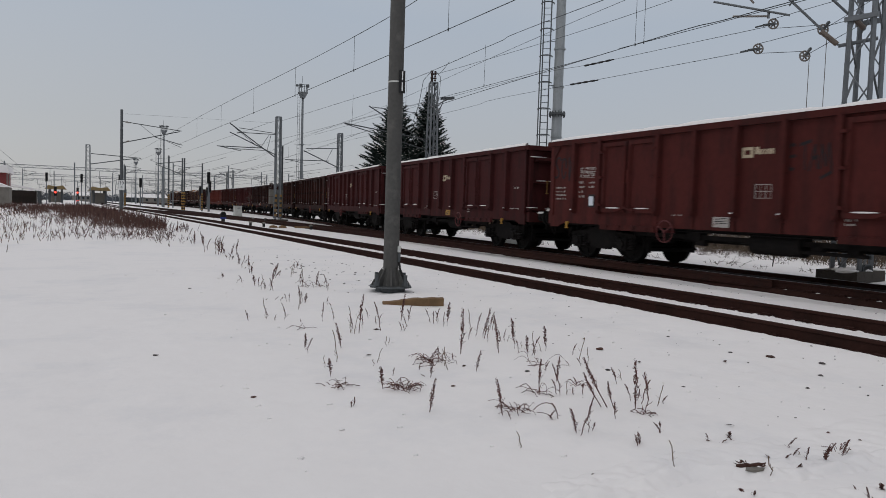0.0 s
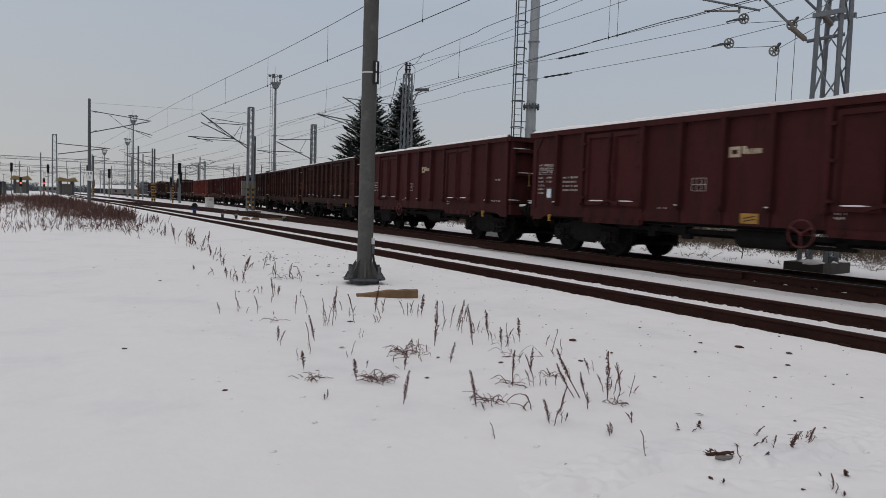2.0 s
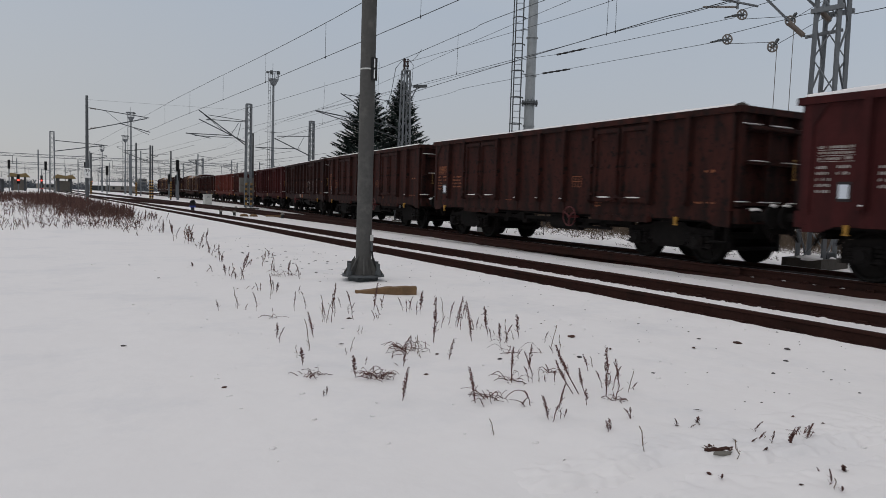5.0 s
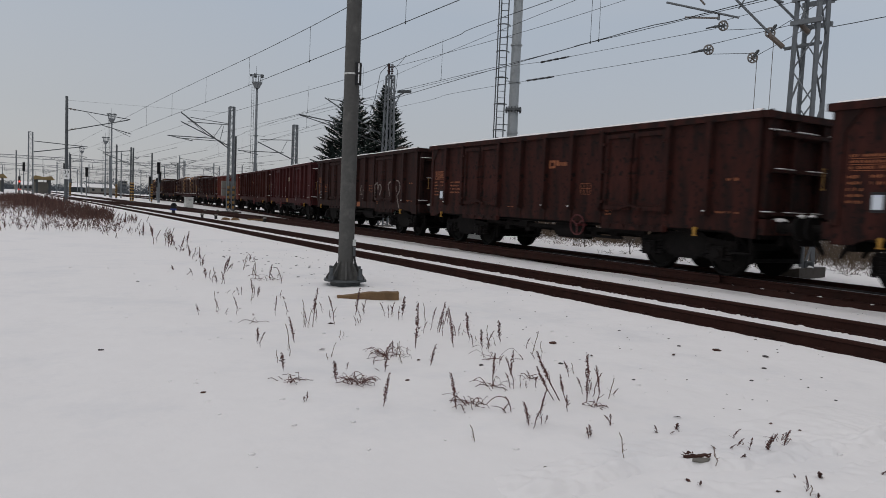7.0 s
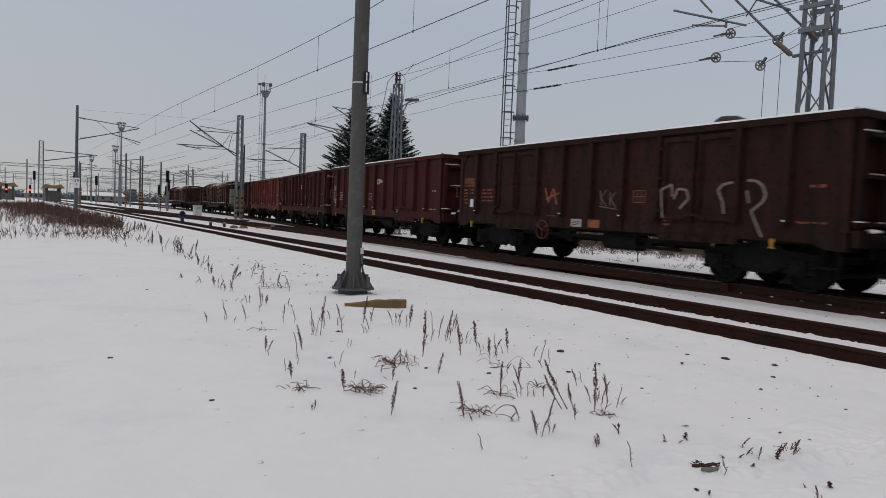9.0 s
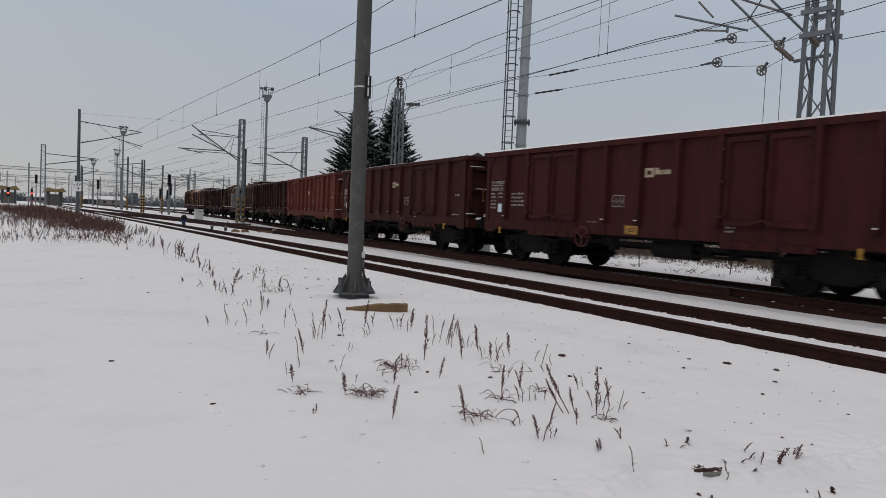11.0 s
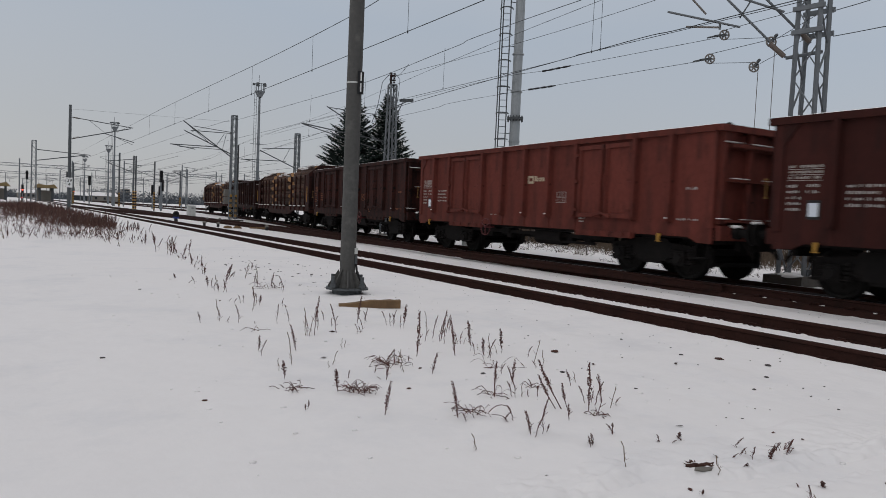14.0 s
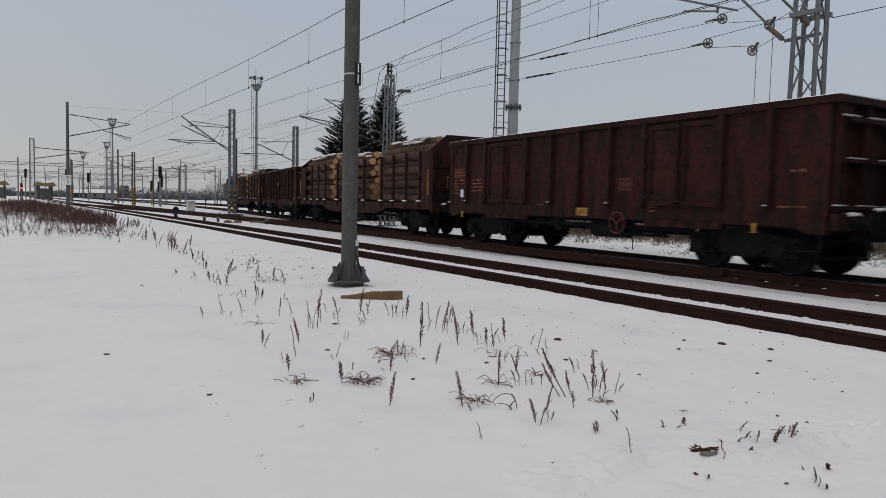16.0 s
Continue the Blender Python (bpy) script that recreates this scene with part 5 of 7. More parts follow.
for a, b in (((15.52, 18.0, 5.80), (15.68, 19.6, 5.89)), ((15.62, 17.4, 6.38), (15.78, 19.0, 6.46))):
    bm = bmesh.new()
    a, b = Vector(a), Vector(b)
    for k in range(8):
        tube(bm, a.lerp(b, k / 8), a.lerp(b, (k + 1) / 8), 0.034 if k % 2 else 0.022, n=8)
    tagged(part("line_insulator", bm, M_BLACK), "slim dark insulator in the anchor wire", "insulator", "line insulators")

# cantilevers on the big mast
bigarm = thing("cantilever", "grey tubular cantilever with insulators on the lattice mast", "cantilever")


def rod(parent, name, a, b, r, mat, n=8):
    bm = bmesh.new()
    tube(bm, a, b, r, n=n)
    return part(name, bm, mat, parent)


rod(bigarm, "bracket_tube", (16.0, 10.15, 5.52), (14.75, 11.35, 7.25), 0.030, M_STEEL)
rod(bigarm, "bracket_tube", (16.35, 9.75, 5.85), (15.0, 10.7, 7.35), 0.030, M_STEEL)
rod(bigarm, "registration_tube", (15.3, 10.95, 6.28), (14.15, 12.25, 6.72), 0.028, M_STEEL)
rod(bigarm, "registration_tube", (15.75, 10.1, 6.55), (14.6, 11.0, 7.0), 0.028, M_STEEL)
rod(bigarm, "steady_arm", (15.0, 11.35, 6.30), (14.45, 11.9, 6.33), 0.026, M_PULLEY)
rod(bigarm, "steady_arm", (14.75, 11.55, 6.62), (14.4, 11.75, 7.0), 0.024, M_PULLEY)
rod(bigarm, "drop_bracket", (15.02, 11.33, 6.42), (15.02, 11.33, 6.25), 0.03, M_STEEL)
rod(bigarm, "hinge_tube", (16.0, 10.15, 5.50), (16.45, 9.5, 5.62), 0.045, M_STEEL)
rod(bigarm, "insulator", (15.72, 10.42, 5.92 - 0.06), (15.98, 10.17, 5.54), 0.062, M_INSUL, 12)
rod(bigarm, "insulator", (16.1, 9.93, 6.15), (16.33, 9.77, 5.88), 0.062, M_INSUL, 12)
rod(bigarm, "strut", (15.28, 10.97, 6.5), (15.55, 10.6, 7.3), 0.018, M_STEEL)

# floodlight tower with caged ladder
TW = (21.0, 27.2, 0)
tower = thing("light_tower", "tall pale tubular steel tower with a caged ladder", "tower", TW, -38)
bm = bmesh.new()
lathe(bm, ((0, 0.26), (6.15, 0.245), (6.16, 0.235), (12, 0.22), (12.01, 0.20), (21, 0.15)))
part("shaft", bm, M_TOWER, tower, smooth=False)
for z in (5.0, 6.08, 7.4, 9.2):
    bm = bmesh.new()
    big_flange = z == 6.08
    tube(bm, (0, 0, z), (0, 0, z + (0.10 if big_flange else 0.05)), 0.40 if big_flange else 0.285, n=20)
    if big_flange:
        for k in range(14):
            a = 2 * math.pi * k / 14
            tube(bm, (0.35 * math.cos(a), 0.35 * math.sin(a), z - 0.1), (0.35 * math.cos(a), 0.35 * math.sin(a), z + 0.18), 0.03, n=6)
    part("flange", bm, M_DARKSTEEL if big_flange else M_TOWER, tower)
for x in (-0.80, -0.45):
    rod(tower, "ladder_rail", (x, -0.1, 0.4), (x, -0.1, 19), 0.030, M_DARKSTEEL)
rod(tower, "ladder_rail", (-0.90, -0.35, 2.2), (-0.90, -0.35, 19), 0.028, M_DARKSTEEL)
for k in range(58):
    rod(tower, "rung", (-0.80, -0.1, 0.6 + k * 0.32), (-0.45, -0.1, 0.6 + k * 0.32), 0.016, M_DARKSTEEL, 5)
for k in range(14):
    bm = bmesh.new()
    pts = [(-0.64 + 0.30 * math.cos(a), -0.1 - 0.45 * math.sin(a), 2.6 + k * 1.25) for a in (math.pi * i / 10 for i in range(11))]
    sweep(bm, pts, 0.03, 5)
    part("cage_hoop", bm, M_DARKSTEEL, tower)
for k in range(9):
    rod(tower, "bracket", (-0.45, -0.1, 1.2 + k * 2.1), (-0.15, 0, 1.2 + k * 2.1), 0.02, M_DARKSTEEL, 6)


def flood_tower(at, height, r, label):
    t = thing("light_tower", label, "tower", at, group="distant light towers")
    bm = bmesh.new()
    lathe(bm, ((0, r * 0.95), (height * 0.35, r * 0.85), (height * 0.36, r * 0.72), (height, r * 0.5)), 12)
    part("shaft", bm, M_STEEL, t, smooth=True)
    for z in (height * 0.36, height * 0.58):
        bm = bmesh.new()
        bar(bm, (-r - 0.75, 0, z), (r + 0.9, 0, z), 0.05)
        tube(bm, (0, 0, z - 0.06), (0, 0, z + 0.06), r * 1.1, n=12)
        part("rest_bracket", bm, M_STEEL, t)
    bm = bmesh.new()
    tube(bm, (0, 0, height - 0.1), (0, 0, height + 0.05), r * 2.4, n=12)
    tube(bm, (0, 0, height - 0.7), (0, 0, height - 0.1), r * 1.1, r * 2.3, n=12)
    part("platform", bm, M_STEEL, t)
    bm = bmesh.new()
    n = 12
    for k in range(n):
        a, b = 2 * math.pi * k / n, 2 * math.pi * (k + 1) / n
        q = r * 2.4
        tube(bm, (q * math.cos(a), q * math.sin(a), height + 0.9), (q * math.cos(b), q * math.sin(b), height + 0.9), 0.04, n=5)
        tube(bm, (q * math.cos(a), q * math.sin(a), height), (q * math.cos(a), q * math.sin(a), height + 0.9), 0.03, n=5)
    part("railing", bm, M_STEEL, t)
    for k in range(5):
        a = 2 * math.pi * k / 5 + 0.3
        bm = bmesh.new()
        box(bm, (r * 2.9 * math.cos(a), r * 2.9 * math.sin(a), height + 0.85), (0.3, 0.28, 0.24), Matrix.Rotation(a, 3, "Z"))
        part("floodlight", bm, M_DARKSTEEL, t)
    bm = bmesh.new()
    for x in (-r - 0.10, -r - 0.38):
        tube(bm, (x, 0, 1), (x, 0, height), 0.022, n=5)
    z = 1.2
    while z < height:
        tube(bm, (-r - 0.10, 0, z), (-r - 0.38, 0, z), 0.016, n=4)
        z += 0.4
    part("ladder", bm, M_DARKSTEEL, t)
    bm = bmesh.new()
    tube(bm, (-0.1, 0, height + 0.6), (-0.1, 0, height + 2.0), 0.025, n=5)
    part("lightning_rod", bm, M_STEEL, t)
    return t


flood_tower((26.5, 86.0, 0), 15.4, 0.25, "tall grey floodlight tower with a round lamp platform")
flood_tower((17.8, 149, 0), 15.2, 0.25, "distant grey floodlight tower with a round platform")
flood_tower((21.3, 189, 0), 13.4, 0.25, "distant grey floodlight tower with a round platform")
flood_tower((20.4, 239, 0), 13.0, 0.25, "distant grey floodlight tower with a round platform")

# lattice masts with cantilevers
m2 = lattice("lattice_mast", "grey lattice mast with yellow-black stripes between the tracks", (15.6, 57.1, 0), 8.5, 0.42, 0.36, 16, M_STEEL, 0.085, 0.06, cross=True, plinth=(1.6, 1.0, 0.12), striped=True)
c2 = thing("cantilever", "grey twin cantilever on the striped lattice mast", "cantilever", (15.6, 57.1, 0))
for a, b, r in (((-3.90, 0, 7.67), (-0.25, 0, 5.20), 0.045), ((-3.89, 0, 6.97), (-0.25, 0, 5.42), 0.040), ((-3.37, 0, 7.00), (-0.2, 0, 7.06), 0.03), ((-3.19, 0, 7.36), (-0.2, 0, 7.14), 0.025), ((-4.87, 0, 5.81), (-1.35, 0, 5.88), 0.035),
                ((-4.85, 0, 5.83), (-3.0, 0, 5.55), 0.03), ((-4.2, 0, 5.68), (-0.9, 0, 5.70), 0.025), ((-0.79, 0, 6.95), (-1.45, 0, 5.87), 0.02), ((-0.62, 0, 6.95), (-0.9, 0, 5.70), 0.02), ((-3.5, 0, 7.35), (-1.8, 0, 6.05), 0.02)):
    rod(c2, "bracket_tube", a, b, r, M_DARKSTEEL, 6)
for k in range(4):
    bm = bmesh.new()
    box(bm, (-0.32 + 0.62 * (k % 2), 0.42, 1.65 + 0.62 * (k // 2)), (0.50, 0.32, 0.58))
    part("tension_weight", bm, M_CONCRETE, m2, "stacked concrete tension weight")
lattice("lattice_mast", "slim grey lattice mast rising beside the striped one", (16.3, 58.6, 0), 6.3, 0.22, 0.20, 14, M_DARKSTEEL, 0.06, 0.04)
m3 = lattice("lattice_mast", "grey lattice mast behind the goods train", (22.74, 61.96, 0), 8.1, 0.42, 0.36, 16, M_STEEL, 0.085, 0.06, cross=True)
c3 = thing("cantilever", "grey cantilever on the lattice mast behind the train", "cantilever", (22.74, 61.96, 0))
for a, b, r in (((-3.26, 0, 6.50), (-0.14, 0, 6.71), 0.035), ((-3.48, 0, 6.30), (-0.09, 0, 4.90), 0.045), ((-5.18, 0, 5.38), (-1.05, 0, 5.49), 0.035), ((-5.1, 0, 5.42), (-3.4, 0, 5.15), 0.025), ((-0.73, 0, 6.60), (-1.28, 0, 5.54), 0.02)):
    rod(c3, "bracket_tube", a, b, r, M_DARKSTEEL, 6)

# switch mast beside the spruces
sm = lattice("lattice_mast", "grey lattice mast with brown insulators and a lamp beside spruces", (18.6, 35.6, 0), 8.55, 0.62, 0.34, 18, M_STEEL, 0.085, 0.05)
for x, y in ((-0.12, 0), (0.12, 0.05), (0.0, 0.18)):
    bm = bmesh.new()
    for k in range(6):
        tube(bm, (x, y, 8.55 + k * 0.12), (x, y, 8.63 + k * 0.12), 0.085 if k % 2 == 0 else 0.06, n=10)
    part("insulator", bm, M_BROWNINS, sm, "dark brown ribbed insulator")
bm = bmesh.new()
box(bm, (0.75, -0.35, 7.72), (0.75, 0.30, 0.14), Matrix.Rotation(radians(-6), 3, "Y"))
part("lamp", bm, M_DARKSTEEL, sm, "flat floodlight on a bracket")
for a, b in (((0.15, -0.1, 7.3), (0.75, -0.35, 7.65)), ((0.2, -0.1, 6.7), (0.55, -0.3, 7.6))):
    rod(sm, "lamp_bracket", a, b, 0.03, M_STEEL, 6)
for pts in (((-0.15, 0, 9.2), (-0.7, -0.1, 8.6), (-1.0, -0.2, 7.2), (-1.3, -0.2, 6.3)), ((0.15, 0, 9.2), (0.4, -0.1, 8.9), (0.35, -0.1, 8.0), (0.2, -0.1, 7.0))):
    bm = bmesh.new()
    sweep(bm, pts, 0.016, 6)
    part("jumper_cable", bm, M_WIRE, sm)
c4 = thing("cantilever", "grey cantilevers reaching from the mast by the spruces", "cantilever", (18.6, 35.6, 0))
for a, b, r in (((-3.93, 0, 6.87), (-0.2, 0, 5.07), 0.03), ((-3.74, 0, 6.83), (-0.27, 0, 6.74), 0.02), ((-5.35, 0, 5.83), (-0.23, 0, 5.30), 0.03), ((-5.3, 0, 5.80), (-0.23, 0, 4.70), 0.025), ((-2.2, 0, 6.75), (-2.8, 0, 5.55), 0.015)):
    rod(c4, "bracket_tube", a, b, r, M_DARKSTEEL, 6)
for a, b in (((18.6, 35.6, 9.2), (13.2, 24, 7.1)), ((18.6, 35.6, 9.0), (22, 12, 10.5))):
    wire("dark feeder wire from the insulator mast", (a, ((a[0] + b[0]) / 2, (a[1] + b[1]) / 2, (a[2] + b[2]) / 2 - 0.25), b), 0.010, 8)

# striped round posts in the station throat
for x, y, h, r in ((13.62, 95.2, 6.9, 0.10), (17.2, 101.8, 6.7, 0.10), (17.4, 138.4, 9.7, 0.15), (10.8, 149, 7.9, 0.15), (40, 198, 9.6, 0.2), (13.92, 95.5, 6.9, 0.10)):
    p = thing("line_mast", "grey round mast with a yellow-black striped foot", "mast", (x, y, 0), group="striped masts")
    rod(p, "shaft", (0, 0, 0), (0, 0, h), r, M_DARKSTEEL, 12)
    bm = bmesh.new()
    for k in range(6):
        m = Matrix.Rotation(radians(28), 3, "Y")
        box(bm, (0, -r - 0.02, 0.45 + k * 0.36), (r * 2.2, 0.02, 0.19), m, mi=1)
    box(bm, (0, -r * 0.55, 1.35), (r * 2.1, r * 1.0, 2.3), mi=0)
    part("warning_stripes", bm, [M_YELLOW, M_BLACK], p, "yellow and black warning stripes")
    rod(p, "stay", (0, 0, h - 0.4), (-3.2, 0, h - 0.9), 0.024, M_DARKSTEEL, 6)
    rod(p, "bracket_tube", (0, 0, h - 2.2), (-3.2, 0, h - 1.0), 0.03, M_DARKSTEEL, 6)

# far lattice masts and portals over the station
fl = lattice("lattice_mast", "distant grey lattice mast with a cantilever", (3.5, 120, 0), 9.5, 0.66, 0.52, 14, M_STEEL, 0.11, 0.07, cross=True)
rod(fl, "stay", (0.4, 0, 8.2), (7.5, 0, 7.9), 0.06, M_DARKSTEEL, 6)
rod(fl, "bracket_tube", (0.4, 0, 6.6), (7.0, 0, 7.9), 0.07, M_DARKSTEEL, 6)


def portal(y, xs, h, label):
    """A lattice beam across the station on posts."""
    p = thing("catenary_portal", label, "portal", (0, y, 0), group="catenary portals")
    for x in xs:
        rod(p, "post", (x, 0, 0), (x, 0, h + 1.0), 0.13, M_STEEL, 8)
    bm = bmesh.new()
    a, b = xs[0], xs[-1]
    for dz in (0, -0.55):
        bar(bm, (a, 0, h + dz), (b, 0, h + dz), 0.11)
    n = int((b - a) / 0.7)
    for i in range(n):
        x0, x1 = a + (b - a) * i / n, a + (b - a) * (i + 1) / n
        bar(bm, (x0, 0, h - 0.55 * (i % 2)), (x1, 0, h - 0.55 * ((i + 1) % 2)), 0.06)
    part("beam", bm, M_STEEL, p)
    rnd = random.Random(y)
    k = a + 3
    while k < b:
        rod(p, "hanger", (k, 0, h - 0.55), (k, 0, h - 2.3), 0.04, M_DARKSTEEL, 5)
        rod(p, "arm", (k, 0, h - 2.2), (k + 1.6, 0, h - 2.0), 0.04, M_DARKSTEEL, 5)
        k += 4.7


portal(170, (-24, 2.4, 20, 42.5), 7.9, "distant steel lattice portal across the snowy station")
portal(235, (-26, -2, 22, 48), 8.0, "distant steel lattice portal across the snowy station")
portal(310, (-30, 0, 25, 52), 8.2, "distant steel lattice portal across the snowy station")
rnd = random.Random(17)
for i in range(22):
    y = rnd.uniform(130, 360)
    x = rnd.choice((-14, -9, -3.5, 5, 10.5, 19, 24, 29, 34.5, 39)) + rnd.uniform(-0.4, 0.4)
    p = thing("line_mast", "distant grey steel mast in the station", "mast", (x, y, 0), group="distant masts")
    h = rnd.uniform(7.0, 9.0)
    rod(p, "shaft", (0, 0, 0), (0, 0, h), 0.11, M_STEEL, 8)
    sgn = rnd.choice((-1, 1))
    rod(p, "stay", (0, 0, h - 0.4), (sgn * 3.0, 0, h - 0.7), 0.045, M_DARKSTEEL, 5)
    rod(p, "bracket_tube", (0, 0, h - 2.0), (sgn * 3.0, 0, h - 0.8), 0.05, M_DARKSTEEL, 5)
for x in (-7, -12, 19, 23, 28, 32, 37):
    wire("distant overhead wire above the station tracks", ((x, 95, 7.3), (x, 200, 6.9), (x, 380, 7.2)), 0.020, 6)
    wire("distant contact wire above the station tracks", ((x, 95, 6.0), (x, 200, 5.7), (x, 380, 5.8)), 0.020, 6)
wire("distant overhead wire crossing the tracks", ((4.25, 62.5, 8.3), (15.8, 57.1, 8.0)), 0.006, 6)

# ---- lineside things ----
cab = thing("trackside_cabinet", "pale grey trackside cabinet standing in the snow", "cabinet", (15.4, 70.9, 0), 12)
bm = bmesh.new()
box(bm, (0, 0, 0.52), (0.72, 0.42, 1.0))
part("body", bm, M_CABINET, cab)
bm = bmesh.new()
box(bm, (0, -0.222, 0.56), (0.58, 0.02, 0.82))
part("door", bm, M_CABINET, cab)
bm = bmesh.new()
box(bm, (0, 0, 1.045), (0.80, 0.50, 0.05))
part("roof", bm, M_CABINET, cab)
for k in range(5):
    bm = bmesh.new()
    box(bm, (0, -0.238, 0.75 + k * 0.035), (0.3, 0.01, 0.012))
    part("vent_slat", bm, M_DARKSTEEL, cab)

blue = thing("shunting_signal", "small dark shunting signal with blue lower half", "signal", (9.75, 49.4, 0), -10)
bm = bmesh.new()
tube(bm, (0, 0, 0), (0, 0, 0.32), 0.13, 0.11, n=12)
part("base", bm, M_BLACK, blue)
bm = bmesh.new()
box(bm, (0, 0, 0.30), (0.40, 0.26, 0.12))
part("collar", bm, M_BLUE, blue, "bright blue collar")
bm = bmesh.new()
prism(bm, ((-0.17, 0.36), (0.17, 0.36), (0.20, 0.60), (0.10, 0.74), (-0.08, 0.74), (-0.19, 0.60)), 1, -0.14, 0.14)
part("head", bm, M_BLACK, blue)
bm = bmesh.new()
tube(bm, (0, -0.14, 0.56), (0, -0.26, 0.58), 0.11, 0.12, n=12, caps=False)
part("hood", bm, M_BLACK, blue)

sw = thing("point_machine", "yellow-covered point machine beside the rails in snow", "point machine", (11.0, 39.2, 0), -6)
for i, (x, l) in enumerate(((-0.48, 0.46), (0.04, 0.44))):
    bm = bmesh.new()
    prism(bm, ((-l / 2, 0.03), (l / 2, 0.03), (l / 2 - 0.06, 0.13), (l / 2 - 0.2, 0.17), (-l / 2 + 0.2, 0.17), (-l / 2 + 0.06, 0.13)), 1, -0.18, 0.18)
    bmesh.ops.translate(bm, verts=bm.verts[:], vec=(x, 0, 0))
    part("cover", bm, M_WOOD, sw, "dull ochre metal cover")
bm = bmesh.new()
box(bm, (1.35, -0.1, 0.09), (1.3, 0.16, 0.09))
part("rodding_cover", bm, M_WOOD, sw)
for i, (x, y) in enumerate(((10.0, 42.5), (10.5, 41.3), (12.3, 37.9), (12.9, 54.0), (13.6, 53.0))):
    p = thing("marker_post", "short dark marker post with a pale cap", "post", (x, y, 0), group="marker posts")
    rod(p, "stem", (0, 0, 0), (0, 0, 0.20), 0.08, M_BLACK, 10)
    bm = bmesh.new()
    lump(bm, (0, 0, 0.22), (0.11, 0.11, 0.07), i + 1.0, level=2)
    part("cap", bm, M_CONCRETE, p, smooth=True)


def signal(at, h, lit, label):
    s = thing("light_signal", label, "signal", at, group="light signals")
    rod(s, "post", (0, 0, 0), (0, 0, h), 0.09, M_STEEL, 8)
    bm = bmesh.new()
    box(bm, (0, -0.12, h + 0.1), (0.42, 0.18, 1.6))
    part("head", bm, M_BLACK, s)
    for k in range(4):
        bm = bmesh.new()
        tube(bm, (0, -0.21, h + 0.7 - k * 0.40), (0, -0.38, h + 0.7 - k * 0.40), 0.14, n=10, caps=False)
        part("hood", bm, M_BLACK, s)
    if lit:
        bm = bmesh.new()
        tube(bm, (0, -0.215, h - 0.1), (0, -0.235, h - 0.1), 0.15, n=12)
        part("lamp", bm, M_REDLAMP, s, "glowing red lamp")
    return s


signal((-1.0, 140, 0), 2.3, True, "light signal showing red at the platform end")
signal((2.8, 160, 0), 2.5, True, "light signal showing red in the station")
signal((2.9, 166, 0), 0.9, True, "low light signal showing red")
signal((13.5, 185, 0), 2.8, True, "light signal showing red in the station")
for x, y, h in ((-2.5, 150, 5.0), (3.3, 150, 5.0), (8.6, 130, 4.6), (12.0, 132, 4.2), (17.9, 101, 4.6), (18.4, 103, 3.4), (20.0, 120, 3.0), (22.5, 128, 3.0)):
    signal((x, y, 0), h, False, "dark light signal seen from behind the tracks")

# pale concrete box beyond the goods train
kiosk = thing("cable_box", "pale grey concrete cable box in snow behind the train", "cabinet", (16.06, 23.22, 0), -32)
bm = bmesh.new()
box(bm, (0, 0, 0.225), (0.86, 0.498, 0.551))
part("body", bm, M_CABINET, kiosk)
bm = bmesh.new()
box(bm, (0, 0, 0.531), (0.92, 0.541, 0.06))
part("lid", bm, M_CABINET, kiosk)
bm = bmesh.new()
lump(bm, (0, 0, 0.561), (0.320, 0.235, 0.05), 3.3, level=2)
part("lid_snow", bm, M_SNOW, kiosk, "snow on the lid", True)

# ---- station and far background ----
st = thing("station_building", "red station building with a snowy pitched roof", "building", (-13.5, 118, 0))
bm = bmesh.new()
box(bm, (0, 0, 2.3), (13.5, 10, 4.6))
part("wall", bm, M_REDWALL, st)
bm = bmesh.new()
prism(bm, ((-7.2, 4.5), (7.2, 4.5), (7.0, 5.5), (0, 5.9), (-7.0, 5.5)), 1, -5.6, 5.6)
part("roof", bm, M_SNOW, st, "snow-covered roof")
for k in range(5):
    bm = bmesh.new()
    box(bm, (-5.2 + k * 2.6, -5.02, 2.8), (1.1, 0.08, 1.8))
    part("window", bm, M_PANEL, st)
for k in range(2):
    bm = bmesh.new()
    box(bm, (6.76, -3 + 5 * k, 2.3), (0.06, 1.4, 4.2))
    part("pilaster", bm, M_PLASTER, st)
h2 = thing("outbuilding", "low beige outbuilding with snow on its roof", "building", (-7.4, 104, 0))
bm = bmesh.new()
box(bm, (0, 0, 1.2), (3.4, 5, 2.4))
part("wall", bm, M_PLASTER, h2)
bm = bmesh.new()
prism(bm, ((-1.9, 2.4), (1.9, 2.4), (0.2, 3.1)), 1, -2.8, 2.8)
part("roof", bm, M_SNOW, h2)
h3 = thing("platform_shelter", "dark open platform shelter with a sloping snowy roof", "shelter", (-6.6, 150, 0))
bm = bmesh.new()
prism(bm, ((-3.4, 3.4), (3.6, 2.3), (3.6, 2.5), (-3.4, 3.9)), 1, -9, 9)
part("roof", bm, M_SNOW, h3)
bm = bmesh.new()
box(bm, (-0.4, 4, 1.2), (5.6, 9, 2.4))
part("back_wall", bm, M_TRUNK, h3)
for k in range(4):
    rod(h3, "post", (3.0, -8 + 5.3 * k, 0), (3.0, -8 + 5.3 * k, 2.4), 0.12, M_DARKSTEEL, 8)
